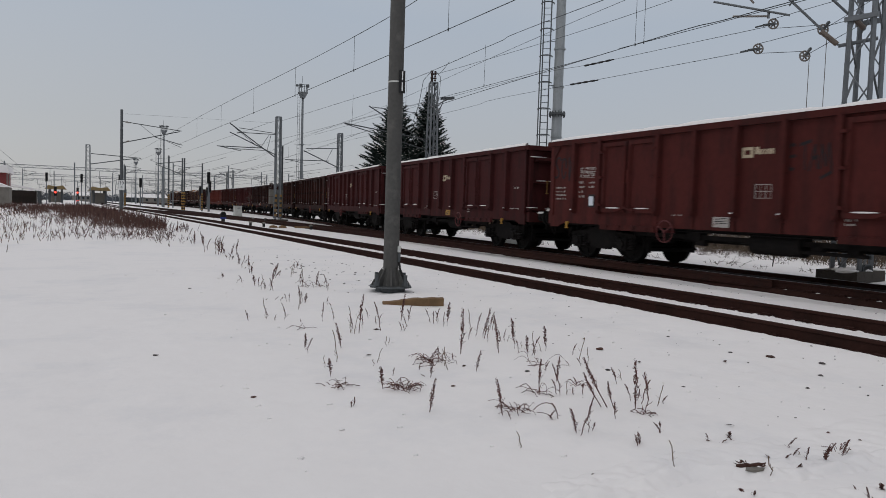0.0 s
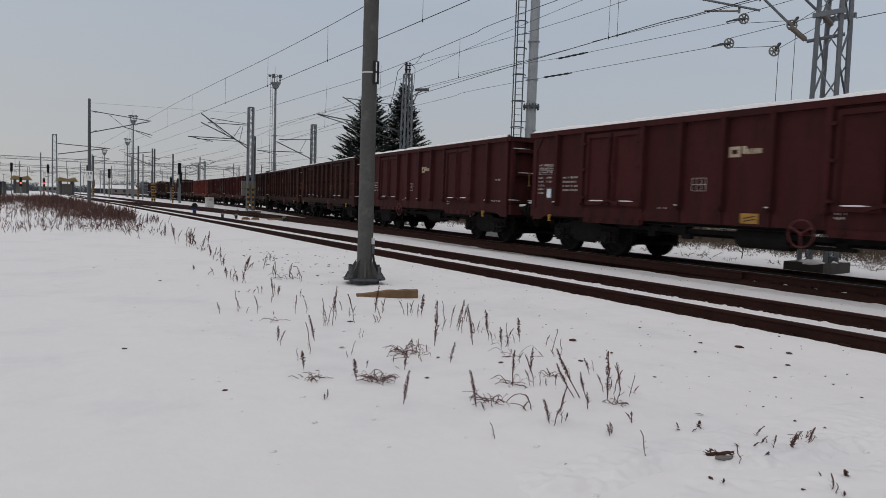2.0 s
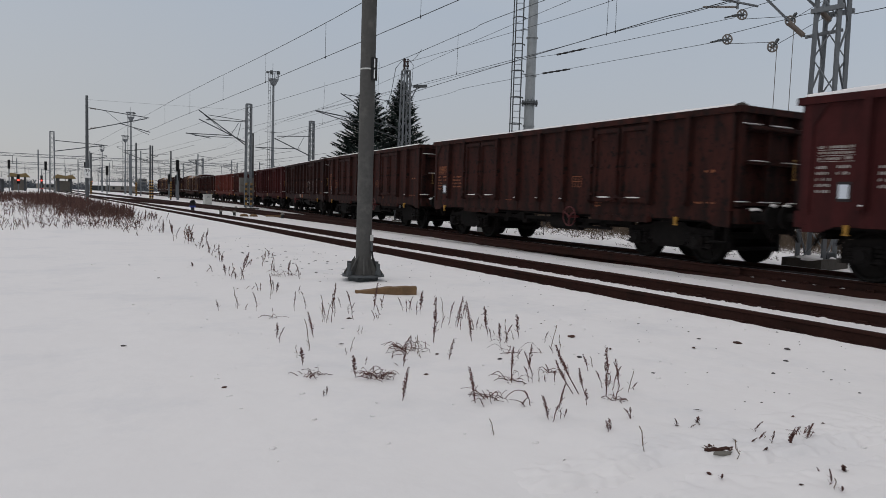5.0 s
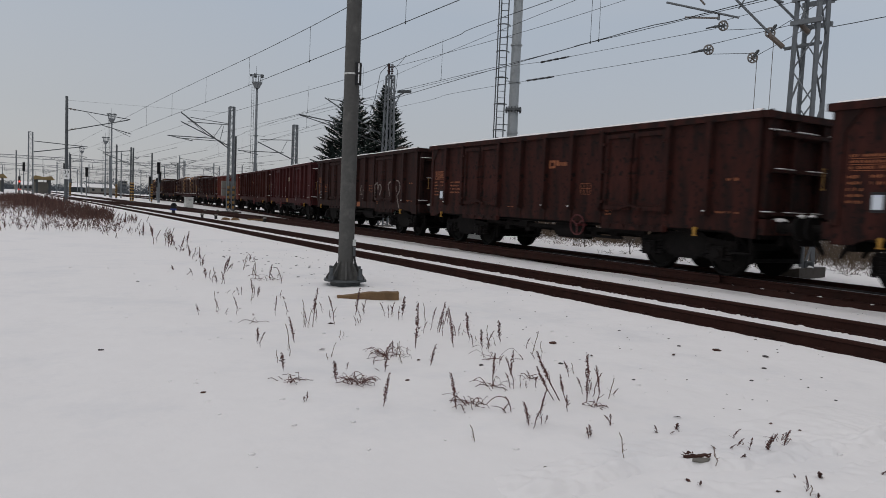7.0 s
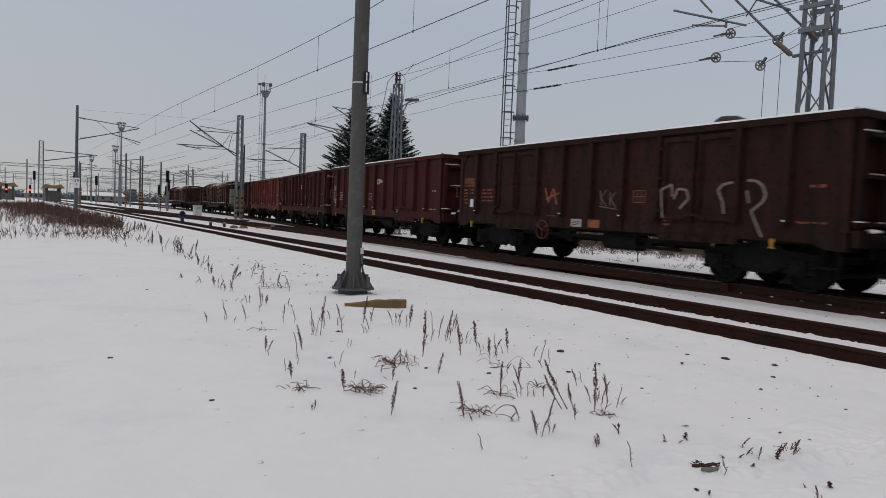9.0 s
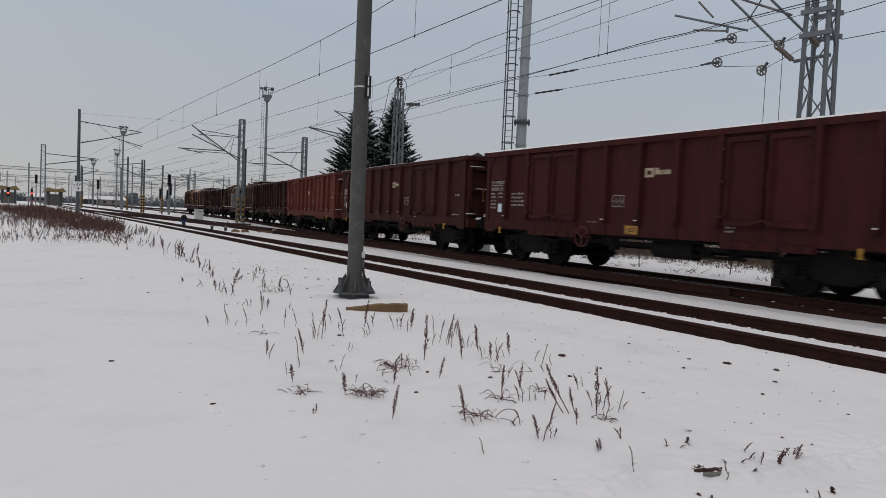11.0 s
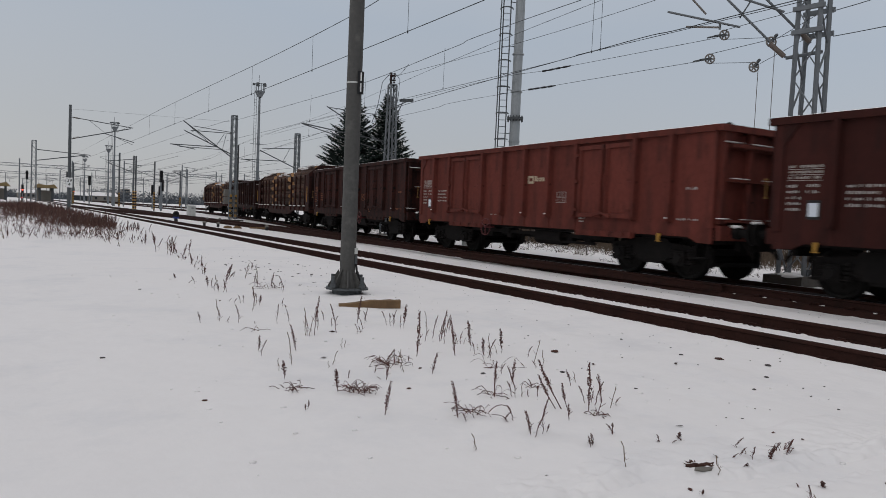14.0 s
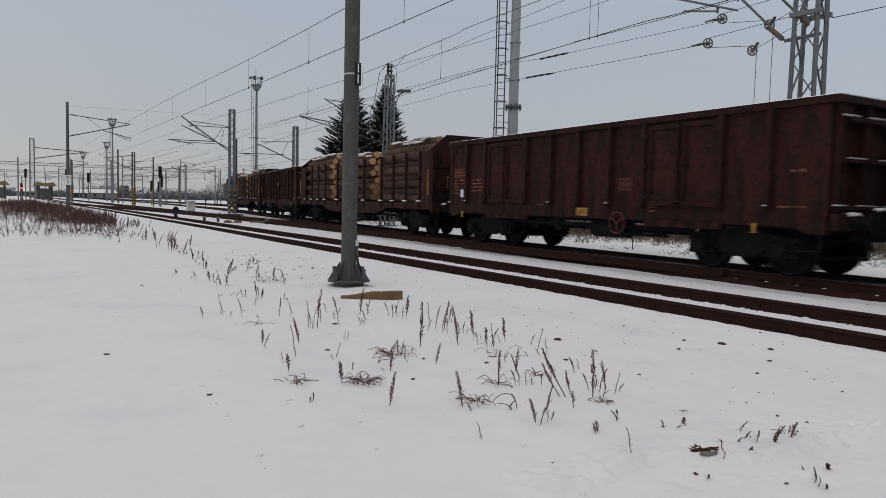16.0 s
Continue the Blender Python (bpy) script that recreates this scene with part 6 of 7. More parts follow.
for cx, cy, w in ((-1.3, 196, 4.6), (8.2, 196, 4.8)):
    cn = thing("platform_canopy", "ochre station canopy over a far platform", "canopy", (cx, cy, 0), group="platform canopies")
    bm = bmesh.new()
    prism(bm, ((-w / 2, 3.3), (w / 2, 3.3), (w / 2 - 0.8, 4.2), (0, 3.9), (-w / 2 + 0.8, 4.2)), 1, -6, 6)
    part("roof", bm, M_CANOPY, cn)
    for sx in (-0.28, 0.28):
        for k in range(2):
            bm = bmesh.new()
            box(bm, (sx * w, -4 + 8 * k, 1.7), (0.5, 0.5, 3.4))
            part("post", bm, M_DARKSTEEL, cn)
    bm = bmesh.new()
    box(bm, (0, 2, 1.4), (w * 0.7, 5, 2.6))
    part("waiting_room", bm, M_PLASTER, cn)
rnd = random.Random(5)
for i, (x, y, w) in enumerate(((27, 345, 6), (37, 350, 11), (8, 370, 6))):
    hh = rnd.uniform(1.6, 2.6)
    h = thing("house", "far low house under a snowy roof", "house", (x, y, 0), rnd.uniform(-12, 12), group="far houses")
    bm = bmesh.new()
    box(bm, (0, 0, hh / 2), (w, 8, hh))
    part("wall", bm, M_PLASTER if i % 3 else M_PANEL, h)
    bm = bmesh.new()
    prism(bm, ((-4.6, hh), (4.6, hh), (0, hh + 1.7)), 0, -w / 2 - 0.4, w / 2 + 0.4)
    part("roof", bm, M_SNOW, h)
    for k in range(3):
        bm = bmesh.new()
        box(bm, (-w / 2 + w * (k + 0.5) / 3, -4.02, hh * 0.55), (1.0, 0.06, 1.0))
        part("window", bm, M_PANEL, h)
fb = thing("apartment_block", "far pale apartment block above the trees", "building", (74, 556, 0))
bm = bmesh.new()
box(bm, (0, 0, 4.4), (5.5, 8, 8.8))
part("wall", bm, M_PLASTER, fb)
for k in range(3):
    bm = bmesh.new()
    box(bm, (0, -4.03, 2.6 + 2.6 * k), (4.6, 0.06, 1.0))
    part("window_band", bm, M_PANEL, fb)

# ---- trees ----


def spruce(at, height, radius, seed, label):
    rnd = random.Random(seed)
    t = thing("spruce_tree", label, "tree", at, group="spruces")
    bm = bmesh.new()
    tube(bm, (0, 0, 0), (0, 0, height), 0.17, 0.015, n=10)
    part("trunk", bm, M_TRUNK, t)
    crown, snow = bmesh.new(), bmesh.new()
    up = Vector((0, 0, 1))

    def twig(a, d, length, wide):
        side = d.cross(up).normalized() * wide
        tip = a + d * length + Vector((0, 0, -0.10 * length))
        mid = a + d * length * 0.45
        vs = [crown.verts.new(q) for q in (a, mid + side, tip, mid - side)]
        crown.faces.new(vs)

    def pat(c, out, r):
        ring = [snow.verts.new(c + Matrix.Rotation(2 * math.pi * q / 6, 3, "Z") @ out * r * rnd.uniform(0.6, 1.2) - up * rnd.uniform(0, 0.03)) for q in range(6)]
        top = snow.verts.new(c + up * 0.025)
        for q in range(6):
            snow.faces.new((ring[q], ring[(q + 1) % 6], top))
    z = 0.5
    while z < height - 0.1:
        f = 1 - z / height
        r = radius * (f ** 0.95) + 0.10
        count = 13 if f > 0.4 else 10 if f > 0.15 else 7
        for k in range(count):
            a = 2 * math.pi * (k + rnd.random()) / count
            rr = r * rnd.choice((0.6, 0.8, 0.95, 1.0, 1.12)) * rnd.uniform(0.9, 1.06)
            out = Vector((math.cos(a), math.sin(a), 0))
            across = out.cross(up)
            droop = -0.40 + 0.70 * (z / height) ** 1.2 + rnd.uniform(-0.06, 0.06)
            steps = max(4, int(rr / 0.13))
            zb = z + rnd.uniform(-0.1, 0.1)
            for s in range(1, steps + 1):
                u = s / steps
                p = Vector((0, 0, zb)) + out * rr * u + Vector((0, 0, rr * (droop * u + 0.24 * u * u)))
                size = 0.12 + 0.42 * (1 - u) ** 0.7 * min(1.0, rr * 0.6)
                for e in (-1, 1):
                    d = (out * 0.8 + across * e * rnd.uniform(0.6, 1.0) + up * rnd.uniform(-0.35, -0.02)).normalized()
                    twig(p, d, size * rnd.uniform(0.8, 1.2), 0.055 + 0.045 * rnd.random())
                twig(p, (out + up * rnd.uniform(-0.15, 0.2)).normalized(), 0.24, 0.06)
                twig(p, (out * 0.4 - up + across * rnd.uniform(-0.4, 0.4)).normalized(), size * rnd.uniform(0.7, 1.1), 0.09)
                twig(p, (across * rnd.uniform(-1, 1) - up * 0.8).normalized(), size * rnd.uniform(0.5, 0.9), 0.08)
                if rnd.random() < 0.42:
                    pat(p + Vector((0, 0, 0.02)), out, 0.04 + 0.16 * size)
        z += 0.13 + 0.13 * f
    part("crown", crown, M_NEEDLE, t)
    part("branch_snow", snow, M_SNOW, t, "thin snow on the branches")["kind"] = "stuff"
    return t


spruce((21.75, 47.5, 0), 9.7, 4.5, 3, "dark green spruce with snow on drooping branches")
spruce((24.5, 47.5, 0), 10.2, 3.9, 4, "dark green spruce with snow on drooping branches")


def bare_shrub(name, label, at, height, spread, n, seed, mat, category="shrub", depth=3, group="bare shrubs"):
    rnd = random.Random(seed)
    t = thing(name, label, category, at, group=group)
    trunk, bm = bmesh.new(), bmesh.new()

    def grow(b, p, d, length, r, level):
        q = p + d * length
        tube(b, p, q, r, r * 0.65, n=4 if level else 6, caps=False)
        if level >= depth:
            return
        for _ in range(n if level == 0 else 3):
            e = (d + Vector((rnd.uniform(-1, 1), rnd.uniform(-1, 1), rnd.uniform(-0.2, 0.7))) * spread).normalized()
            grow(bm, p.lerp(q, rnd.uniform(0.45, 1.0)), e, length * rnd.uniform(0.5, 0.8), r * 0.55, level + 1)
    grow(trunk, Vector((0, 0, 0)), Vector((rnd.uniform(-0.1, 0.1), rnd.uniform(-0.1, 0.1), 1)).normalized(), height * 0.36, height * 0.014, 0)
    part("trunk", trunk, mat, t)
    part("crown", bm, mat, t)
    return t


for x, y, h, s in ((22.5, 75, 5.2, 1), (24.5, 79, 5.6, 2), (20.9, 88, 4.6, 3), (26, 74, 5.0, 4), (43, 170, 9, 6), (46, 172, 8, 7), (28.5, 64, 4.6, 9)):
    bare_shrub("bare_tree", "bare grey deciduous tree beyond the tracks", (x, y, 0), h, 0.85, 6, s, M_TWIG, "tree", 4, "bare trees")

# far woods along the horizon, coloured as if seen through haze
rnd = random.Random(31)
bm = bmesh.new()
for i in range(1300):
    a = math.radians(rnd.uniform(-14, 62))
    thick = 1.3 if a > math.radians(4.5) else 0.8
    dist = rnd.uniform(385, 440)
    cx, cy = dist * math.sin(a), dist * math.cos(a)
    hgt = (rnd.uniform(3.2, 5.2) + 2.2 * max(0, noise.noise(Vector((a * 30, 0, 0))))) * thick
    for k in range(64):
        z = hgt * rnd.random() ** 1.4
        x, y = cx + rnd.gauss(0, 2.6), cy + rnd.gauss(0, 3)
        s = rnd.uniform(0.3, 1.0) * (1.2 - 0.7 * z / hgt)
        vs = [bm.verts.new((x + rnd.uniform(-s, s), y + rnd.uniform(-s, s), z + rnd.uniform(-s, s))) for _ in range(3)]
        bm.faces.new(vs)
tagged(part("far_woods", bm, M_HAZEDWOOD), "grey line of far bare woods with haze in its colour", "woods", kind="stuff")

# ---- weeds ----


def stalk_mesh(bm, seed, head=True, lean=0.15):
    """A dry stalk one unit high: a stem, and a knobbly seed head."""
    rnd = random.Random(seed)
    dx, dy = rnd.uniform(-lean, lean), rnd.uniform(-lean, lean)
    pts = [Vector((dx * u * u + rnd.uniform(-0.03, 0.03), dy * u * u + rnd.uniform(-0.03, 0.03), u - 0.04 * (u == 0))) for u in (0, 0.2, 0.4, 0.6, 0.8, 1.0)]
    sweep(bm, pts, 0.011, 5)
    for _ in range(3):
        u = rnd.uniform(0.15, 0.6)
        p = Vector((dx * u * u, dy * u * u, u))
        d = Vector((rnd.uniform(-1, 1), rnd.uniform(-1, 1), rnd.uniform(0.6, 1.4))).normalized()
        tube(bm, p, p + d * rnd.uniform(0.08, 0.2), 0.007, 0.004, n=4)


def head_mesh(bm, seed, thick, lean=0.15, lo=0.5):
    rnd = random.Random(seed)
    dx, dy = rnd.uniform(-lean, lean), rnd.uniform(-lean, lean)
    for i in range(90):
        u = lo + (1.02 - lo) * i / 89
        r = 0.82 * thick * (0.45 + 0.75 * math.sin(math.pi * (u - lo) / (1.05 - lo))) * rnd.uniform(0.7, 1.2)
        a = rnd.uniform(0, 6.28)
        c = Vector((dx * u * u + r * 0.6 * math.cos(a), dy * u * u + r * 0.6 * math.sin(a), u))
        vs = [bm.verts.new(c + Vector((rnd.uniform(-1, 1), rnd.uniform(-1, 1), rnd.uniform(-0.8, 0.8))) * r) for _ in range(4)]
        for f in ((0, 1, 2), (0, 2, 3), (0, 3, 1), (1, 3, 2)):
            bm.faces.new([vs[q] for q in f])


PROTO = []
for s in range(7):
    bm = bmesh.new()
    stalk_mesh(bm, s)
    stem_me = bpy.data.meshes.new("stem")
    bm.to_mesh(stem_me)
    bm.free()
    stem_me.materials.append(M_WEED if s < 5 else M_WEEDPALE)
    head_me = None
    if s < 5:
        bm = bmesh.new()
        head_mesh(bm, s, (0.034, 0.044, 0.028, 0.050, 0.022)[s], lo=(0.35, 0.12, 0.5, 0.2, 0.35)[s])
        head_me = bpy.data.meshes.new("seed_head")
        bm.to_mesh(head_me)
        bm.free()
        head_me.materials.append(M_WEED)
    PROTO.append((stem_me, head_me))


def weed(x, y, h, kind, tilt=0, turn=0):
    stem_me, head_me = PROTO[kind]
    w = new("dry_weed")
    w.matrix_basis = pose(x, y, ground_z(x, y) - 0.01, tilt, 0, turn)
    wide = (0.20 + 0.44 * h) * (1.0 + 0.5 * smooth((y - 8) / 6))
    tagged(w, ("dark dry weed stalk with a seed head standing in snow", "thin pale dry grass stem standing in snow")[kind > 4], "weed", "dry weeds in the snow")
    for nm, me in (("stem", stem_me), ("seed_head", head_me)):
        if me:
            o = shared(nm, me, w, Matrix.Diagonal((wide, wide, h, 1)))


# dry weeds by stretch of the verge: x, y, height, and 0 for a seed head, 1 for a bare stem, 2 for pale grass
VERGE_FAR = ((3.60, 18.79, 0.48, 0), (3.80, 19.73, 0.34, 0), (4.30, 22.00, 0.34, 1), (3.56, 17.24, 0.24, 1), (3.67, 17.56, 0.16, 1), (3.49, 15.87, 0.27, 0), (3.68, 16.23, 0.19, 1), (3.36, 15.04, 0.14, 1), (3.58, 15.44, 0.24, 1), (3.27, 13.92, 0.25, 1), (3.56, 15.02, 0.13, 2), (2.60, 13.16, 0.10, 1), (2.76, 12.31, 0.13, 1), (2.84, 11.71, 0.20, 0), (2.81, 11.21, 0.18, 1), (3.06, 12.00, 0.19, 2), (2.91, 11.00, 0.28, 1), (3.43, 12.84, 0.24, 0), (3.67, 13.51, 0.24, 0), (3.83, 12.96, 0.30, 2), (4.07, 13.63, 0.22, 2), (4.39, 14.46, 0.17, 1), (4.60, 15.05, 0.15, 1), (3.61, 11.70, 0.25, 1), (3.81, 12.19, 0.30, 2))
VERGE_MIDDLE = ((2.92, 9.42, 0.27, 0), (3.00, 9.59, 0.16, 1), (3.95, 11.83, 0.23, 0), (3.83, 11.28, 0.13, 1), (3.90, 11.11, 0.26, 1), (2.89, 7.99, 0.17, 1), (1.91, 8.20, 0.14, 0), (2.17, 8.38, 0.27, 2), (2.16, 8.29, 0.18, 1), (2.33, 8.10, 0.23, 1), (2.48, 7.98, 0.04, 1), (2.75, 8.94, 0.22, 2), (2.21, 8.15, 0.08, 1), (2.79, 9.65, 0.13, 0), (2.68, 9.84, 0.06, 1), (2.75, 7.99, 0.24, 1), (3.24, 9.23, 0.12, 1), (2.14, 5.82, 0.30, 2), (2.40, 6.41, 0.26, 0), (2.79, 7.17, 0.32, 2), (2.82, 7.17, 0.23, 1), (2.83, 7.13, 0.22, 2), (2.89, 7.15, 0.44, 0), (3.25, 7.52, 0.11, 1), (3.16, 7.18, 0.33, 1))
BY_THE_MAST = ((3.04, 7.42, 0.21, 1), (2.03, 6.37, 0.16, 0), (2.00, 6.22, 0.16, 1), (2.86, 6.36, 0.11, 2), (3.64, 7.64, 0.34, 0), (3.72, 7.61, 0.21, 1), (3.80, 7.73, 0.15, 1), (3.35, 7.02, 0.12, 1), (3.40, 7.05, 0.08, 1), (3.45, 7.11, 0.16, 1), (3.94, 7.45, 0.18, 1), (3.94, 7.36, 0.17, 1), (3.97, 7.34, 0.20, 1), (4.08, 7.50, 0.14, 1), (3.97, 7.17, 0.17, 1), (4.02, 7.17, 0.29, 0), (3.37, 5.74, 0.46, 0), (3.84, 6.37, 0.14, 1), (4.16, 6.88, 0.26, 2), (4.01, 6.49, 0.26, 1), (4.03, 6.34, 0.34, 0), (3.97, 6.18, 0.19, 1), (4.35, 6.74, 0.22, 0), (1.97, 5.64, 0.12, 2), (1.90, 5.29, 0.16, 0))
OPEN_SNOW = ((1.87, 5.02, 0.06, 1), (2.13, 4.78, 0.19, 0), (2.40, 5.18, 0.07, 0), (2.66, 5.00, 0.21, 0), (2.18, 4.09, 0.24, 0), (2.71, 5.30, 0.05, 1), (2.64, 5.05, 0.03, 1), (3.03, 5.49, 0.15, 2), (3.01, 5.38, 0.18, 2), (2.95, 5.24, 0.11, 2), (3.09, 5.66, 0.13, 1), (3.07, 5.73, 0.10, 1), (3.17, 5.53, 0.07, 1), (3.13, 5.04, 0.19, 0), (1.76, 4.42, 0.08, 1), (1.73, 4.40, 0.04, 1), (3.72, 5.60, 0.35, 0), (4.09, 6.11, 0.13, 1), (4.11, 6.09, 0.14, 1), (4.15, 6.08, 0.08, 2), (4.03, 5.77, 0.32, 0), (3.97, 5.61, 0.14, 1), (4.13, 5.79, 0.07, 2), (3.91, 5.38, 0.21, 0), (4.01, 5.41, 0.24, 2))
TRACK_SIDE = ((4.01, 5.39, 0.14, 1), (4.18, 5.53, 0.10, 2), (4.25, 5.54, 0.26, 0), (3.15, 4.16, 0.29, 0), (3.66, 4.77, 0.10, 1), (3.55, 4.47, 0.21, 0), (3.28, 4.12, 0.13, 1), (3.28, 4.07, 0.25, 1), (3.34, 4.07, 0.10, 2), (3.59, 4.26, 0.10, 1), (3.38, 4.05, 0.06, 1), (3.46, 4.03, 0.10, 1), (2.59, 3.83, 0.25, 0), (2.60, 3.74, 0.06, 1), (2.85, 3.64, 0.07, 1), (2.86, 3.62, 0.05, 1), (2.91, 3.63, 0.11, 1), (2.83, 3.35, 0.16, 0), (2.83, 3.30, 0.13, 1), (2.91, 3.33, 0.24, 1), (2.97, 3.35, 0.08, 1), (4.38, 5.28, 0.12, 0), (4.26, 5.04, 0.24, 2), (4.21, 4.85, 0.17, 2), (3.29, 3.49, 0.13, 0))
NEAR_CLUMP = ((3.98, 4.23, 0.15, 0), (4.09, 4.30, 0.11, 2), (3.59, 3.62, 0.37, 0), (3.79, 3.79, 0.11, 1), (3.75, 3.71, 0.19, 1), (3.56, 3.48, 0.30, 1), (4.03, 3.93, 0.15, 1), (3.71, 3.78, 0.13, 1), (3.84, 3.64, 0.18, 2), (3.93, 3.68, 0.07, 1), (3.36, 3.15, 0.08, 0), (3.02, 3.01, 0.07, 0), (2.37, 3.30, 0.12, 2), (4.00, 6.33, 0.20, 1), (4.38, 6.73, 0.20, 1), (3.98, 5.40, 0.20, 1), (4.12, 4.84, 0.08, 1), (3.34, 7.63, 0.12, 1), (3.34, 7.97, 0.13, 1), (2.91, 6.39, 0.08, 2), (4.01, 4.87, 0.06, 1), (1.81, 5.06, 0.04, 1), (2.40, 5.58, 0.07, 2), (2.48, 5.67, 0.14, 2))
rnd = random.Random(77)
for stretch in (VERGE_FAR, VERGE_MIDDLE, BY_THE_MAST, OPEN_SNOW, TRACK_SIDE, NEAR_CLUMP):
    for x, y, h, look_kind in stretch:
        kind = (rnd.choice((0, 1, 1, 3)) if h > 0.15 else rnd.choice((0, 2)), rnd.choice((2, 4, 4)), rnd.choice((5, 6)))[look_kind]
        weed(x, y, h, kind, rnd.uniform(-8, 8), rnd.uniform(0, 360))
        if y > 9 and look_kind < 2:
            weed(x + rnd.gauss(0, 0.08), y + rnd.gauss(0, 0.15), h * rnd.uniform(0.4, 0.9), rnd.choice((0, 2, 3)), rnd.uniform(-22, 22), rnd.uniform(0, 360))
# the two slanting stalks
for x, y, h, a in ((3.41, 3.69, .42, 33), (3.44, 3.66, .22, 24), (3.38, 3.72, .30, 36)):
    weed(x, y, h, 0, a, 242)
# stalks further off along the verge
for _ in range(12):
    cy = rnd.uniform(19, 31)
    cx = 3.6 + 0.04 * (cy - 19) + rnd.gauss(0, 0.7)
    tall = rnd.uniform(0.7, 1.2)
    for _k in range(rnd.choice((3, 4, 6, 7))):
        x, y = cx + rnd.gauss(0, 0.2), cy + rnd.gauss(0, 0.35)
        weed(x, y, rnd.uniform(0.12, 0.40) * tall, rnd.choice((0, 1, 2, 3, 4, 4, 5)), rnd.uniform(-12, 12), rnd.uniform(0, 360))
# stems by the right-hand stones
for x, y, h, kind in ((3.37, 3.16, 0.09, 2), (3.06, 3.03, 0.07, 1), (2.97, 2.66, 0.17, 5), (3.55, 2.94, 0.06, 4), (3.57, 2.94, 0.03, 2), (3.60, 2.88, 0.03, 2), (3.74, 2.94, 0.05, 3), (3.72, 2.90, 0.04, 4), (3.87, 2.61, 0.09, 4),
                      (3.75, 2.49, 0.07, 4), (3.79, 2.49, 0.04, 5), (3.67, 2.49, 0.05, 4), (3.61, 2.53, 0.03, 2), (3.78, 2.43, 0.10, 4), (3.84, 2.36, 0.14, 1), (3.88, 2.38, 0.14, 4), (4.00, 2.36, 0.12, 2), (4.03, 2.36, 0.11, 4),
                      (4.03, 2.32, 0.04, 4), (4.42, 2.49, 0.03, 3), (4.40, 2.69, 0.03, 3), (3.35, 2.34, 0.14, 5), (3.57, 2.34, 0.07, 1), (3.04, 2.28, 0.03, 3), (3.05, 2.23, 0.07, 4), (3.49, 1.91, 0.11, 4), (3.44, 1.86, 0.07, 5),
                      (3.72, 1.97, 0.06, 3), (4.08, 1.84, 0.03, 2), (3.58, 2.02, 0.03, 4), (3.35, 1.97, 0.03, 3), (3.46, 1.84, 0.06, 4), (2.74, 2.60, 0.03, 5), (4.07, 2.26, 0.03, 4)):
    weed(x, y, h, kind, rnd.uniform(-15, 15), rnd.uniform(0, 360))


def bush(at, r, n, seed, label, mat):
    """A flattened tangle of dry stems."""
    rnd = random.Random(seed)
    b = thing("dead_weed_tuft", label, "weed", at, group="flattened weed tufts")
    bm = bmesh.new()
    for _ in range(int(1.7 * n)):
        a = rnd.uniform(0, 6.28)
        l = r * rnd.uniform(0.5, 1.1)
        h = r * rnd.uniform(0.08, 0.5)
        bend = rnd.uniform(-0.9, 0.9)
        ox, oy = rnd.gauss(0, 0.25 * r), rnd.gauss(0, 0.25 * r)
        pts = [(ox + l * u * math.cos(a + bend * u), oy + l * u * math.sin(a + bend * u), -0.01 + h * math.sin(2.4 * u) + rnd.uniform(-0.006, 0.006)) for u in (0, 0.2, 0.4, 0.6, 0.8, 1.0)]
        sweep(bm, pts, rnd.uniform(0.0013, 0.0030), 4)
    part("tangle", bm, mat, b)


for x, y, r, n, s in ((2.26, 4.7, 0.14, 26, 1), (2.76, 3.88, 0.17, 13, 2), (2.95, 5.55, 0.20, 20, 3), (3.18, 4.22, 0.16, 9, 4), (1.83, 4.97, 0.12, 9, 5), (3.58, 3.51, 0.1, 8, 6), (3.67, 11.34, 0.24, 9, 7), (2.37, 7.55, 0.22, 4, 9),
                      (3.64, 4.30, 0.09, 8, 10), (3.78, 5.0, 0.22, 6, 11), (4.1, 2.42, 0.11, 8, 8)):
    bush((x, y, ground_z(x, y)), r, n, s, "flattened tangle of dry brown weeds in snow", M_WEED)

# russet weeds on the verge
rnd = random.Random(9)
bm = bmesh.new()
for _ in range(15000):
    u = rnd.random()
    y = 24 + 82 * u ** 1.7
    edge = 3.7 + 0.5 * math.sin(y * 0.21) - 0.02 * max(0, y - 60)
    x = edge - abs(rnd.gauss(0, 1.0)) * (1.9 + 0.10 * (y - 24))
    patch = noise.noise(Vector((x * 0.30, y * 0.14, 3))) + 0.5 * noise.noise(Vector((x * 0.9, y * 0.4, 6)))
    dense = smooth((y - 25 - 2.2 * max(0, 2.2 - x)) / 9) * smooth(0.50 + patch * 1.7) * (0.16 + 0.84 * smooth((x + 1.0 + 0.25 * max(0.0, y - 45)) / 3.6))
    if rnd.random() > 0.07 + 0.85 * dense:
        continue
    h = rnd.uniform(0.15, 0.72) * (0.45 + 0.55 * dense)
    z = ground_z(x, y)
    lx, ly = rnd.gauss(0, 0.10), rnd.gauss(0, 0.10)
    w = 0.0045 + 0.00013 * y
    tube(bm, (x, y, z - 0.03), (x + lx, y + ly, z + h), w * 0.6, w * 0.4, n=3, caps=False)
    if rnd.random() < 0.6:
        tube(bm, (x + lx * 0.5, y + ly * 0.5, z + h * 0.5), (x + lx * 1.02, y + ly * 1.02, z + h * 1.03), w * 2.0, w * 0.7, n=4, caps=False)
    for _k in range(2):
        u = rnd.uniform(0.3, 0.8)
        tube(bm, (x + lx * u, y + ly * u, z + h * u), (x + lx * u + rnd.gauss(0, 0.08), y + ly * u, z + h * u + rnd.uniform(0.02, 0.14)), w * 0.7, w * 0.4, n=3, caps=False)
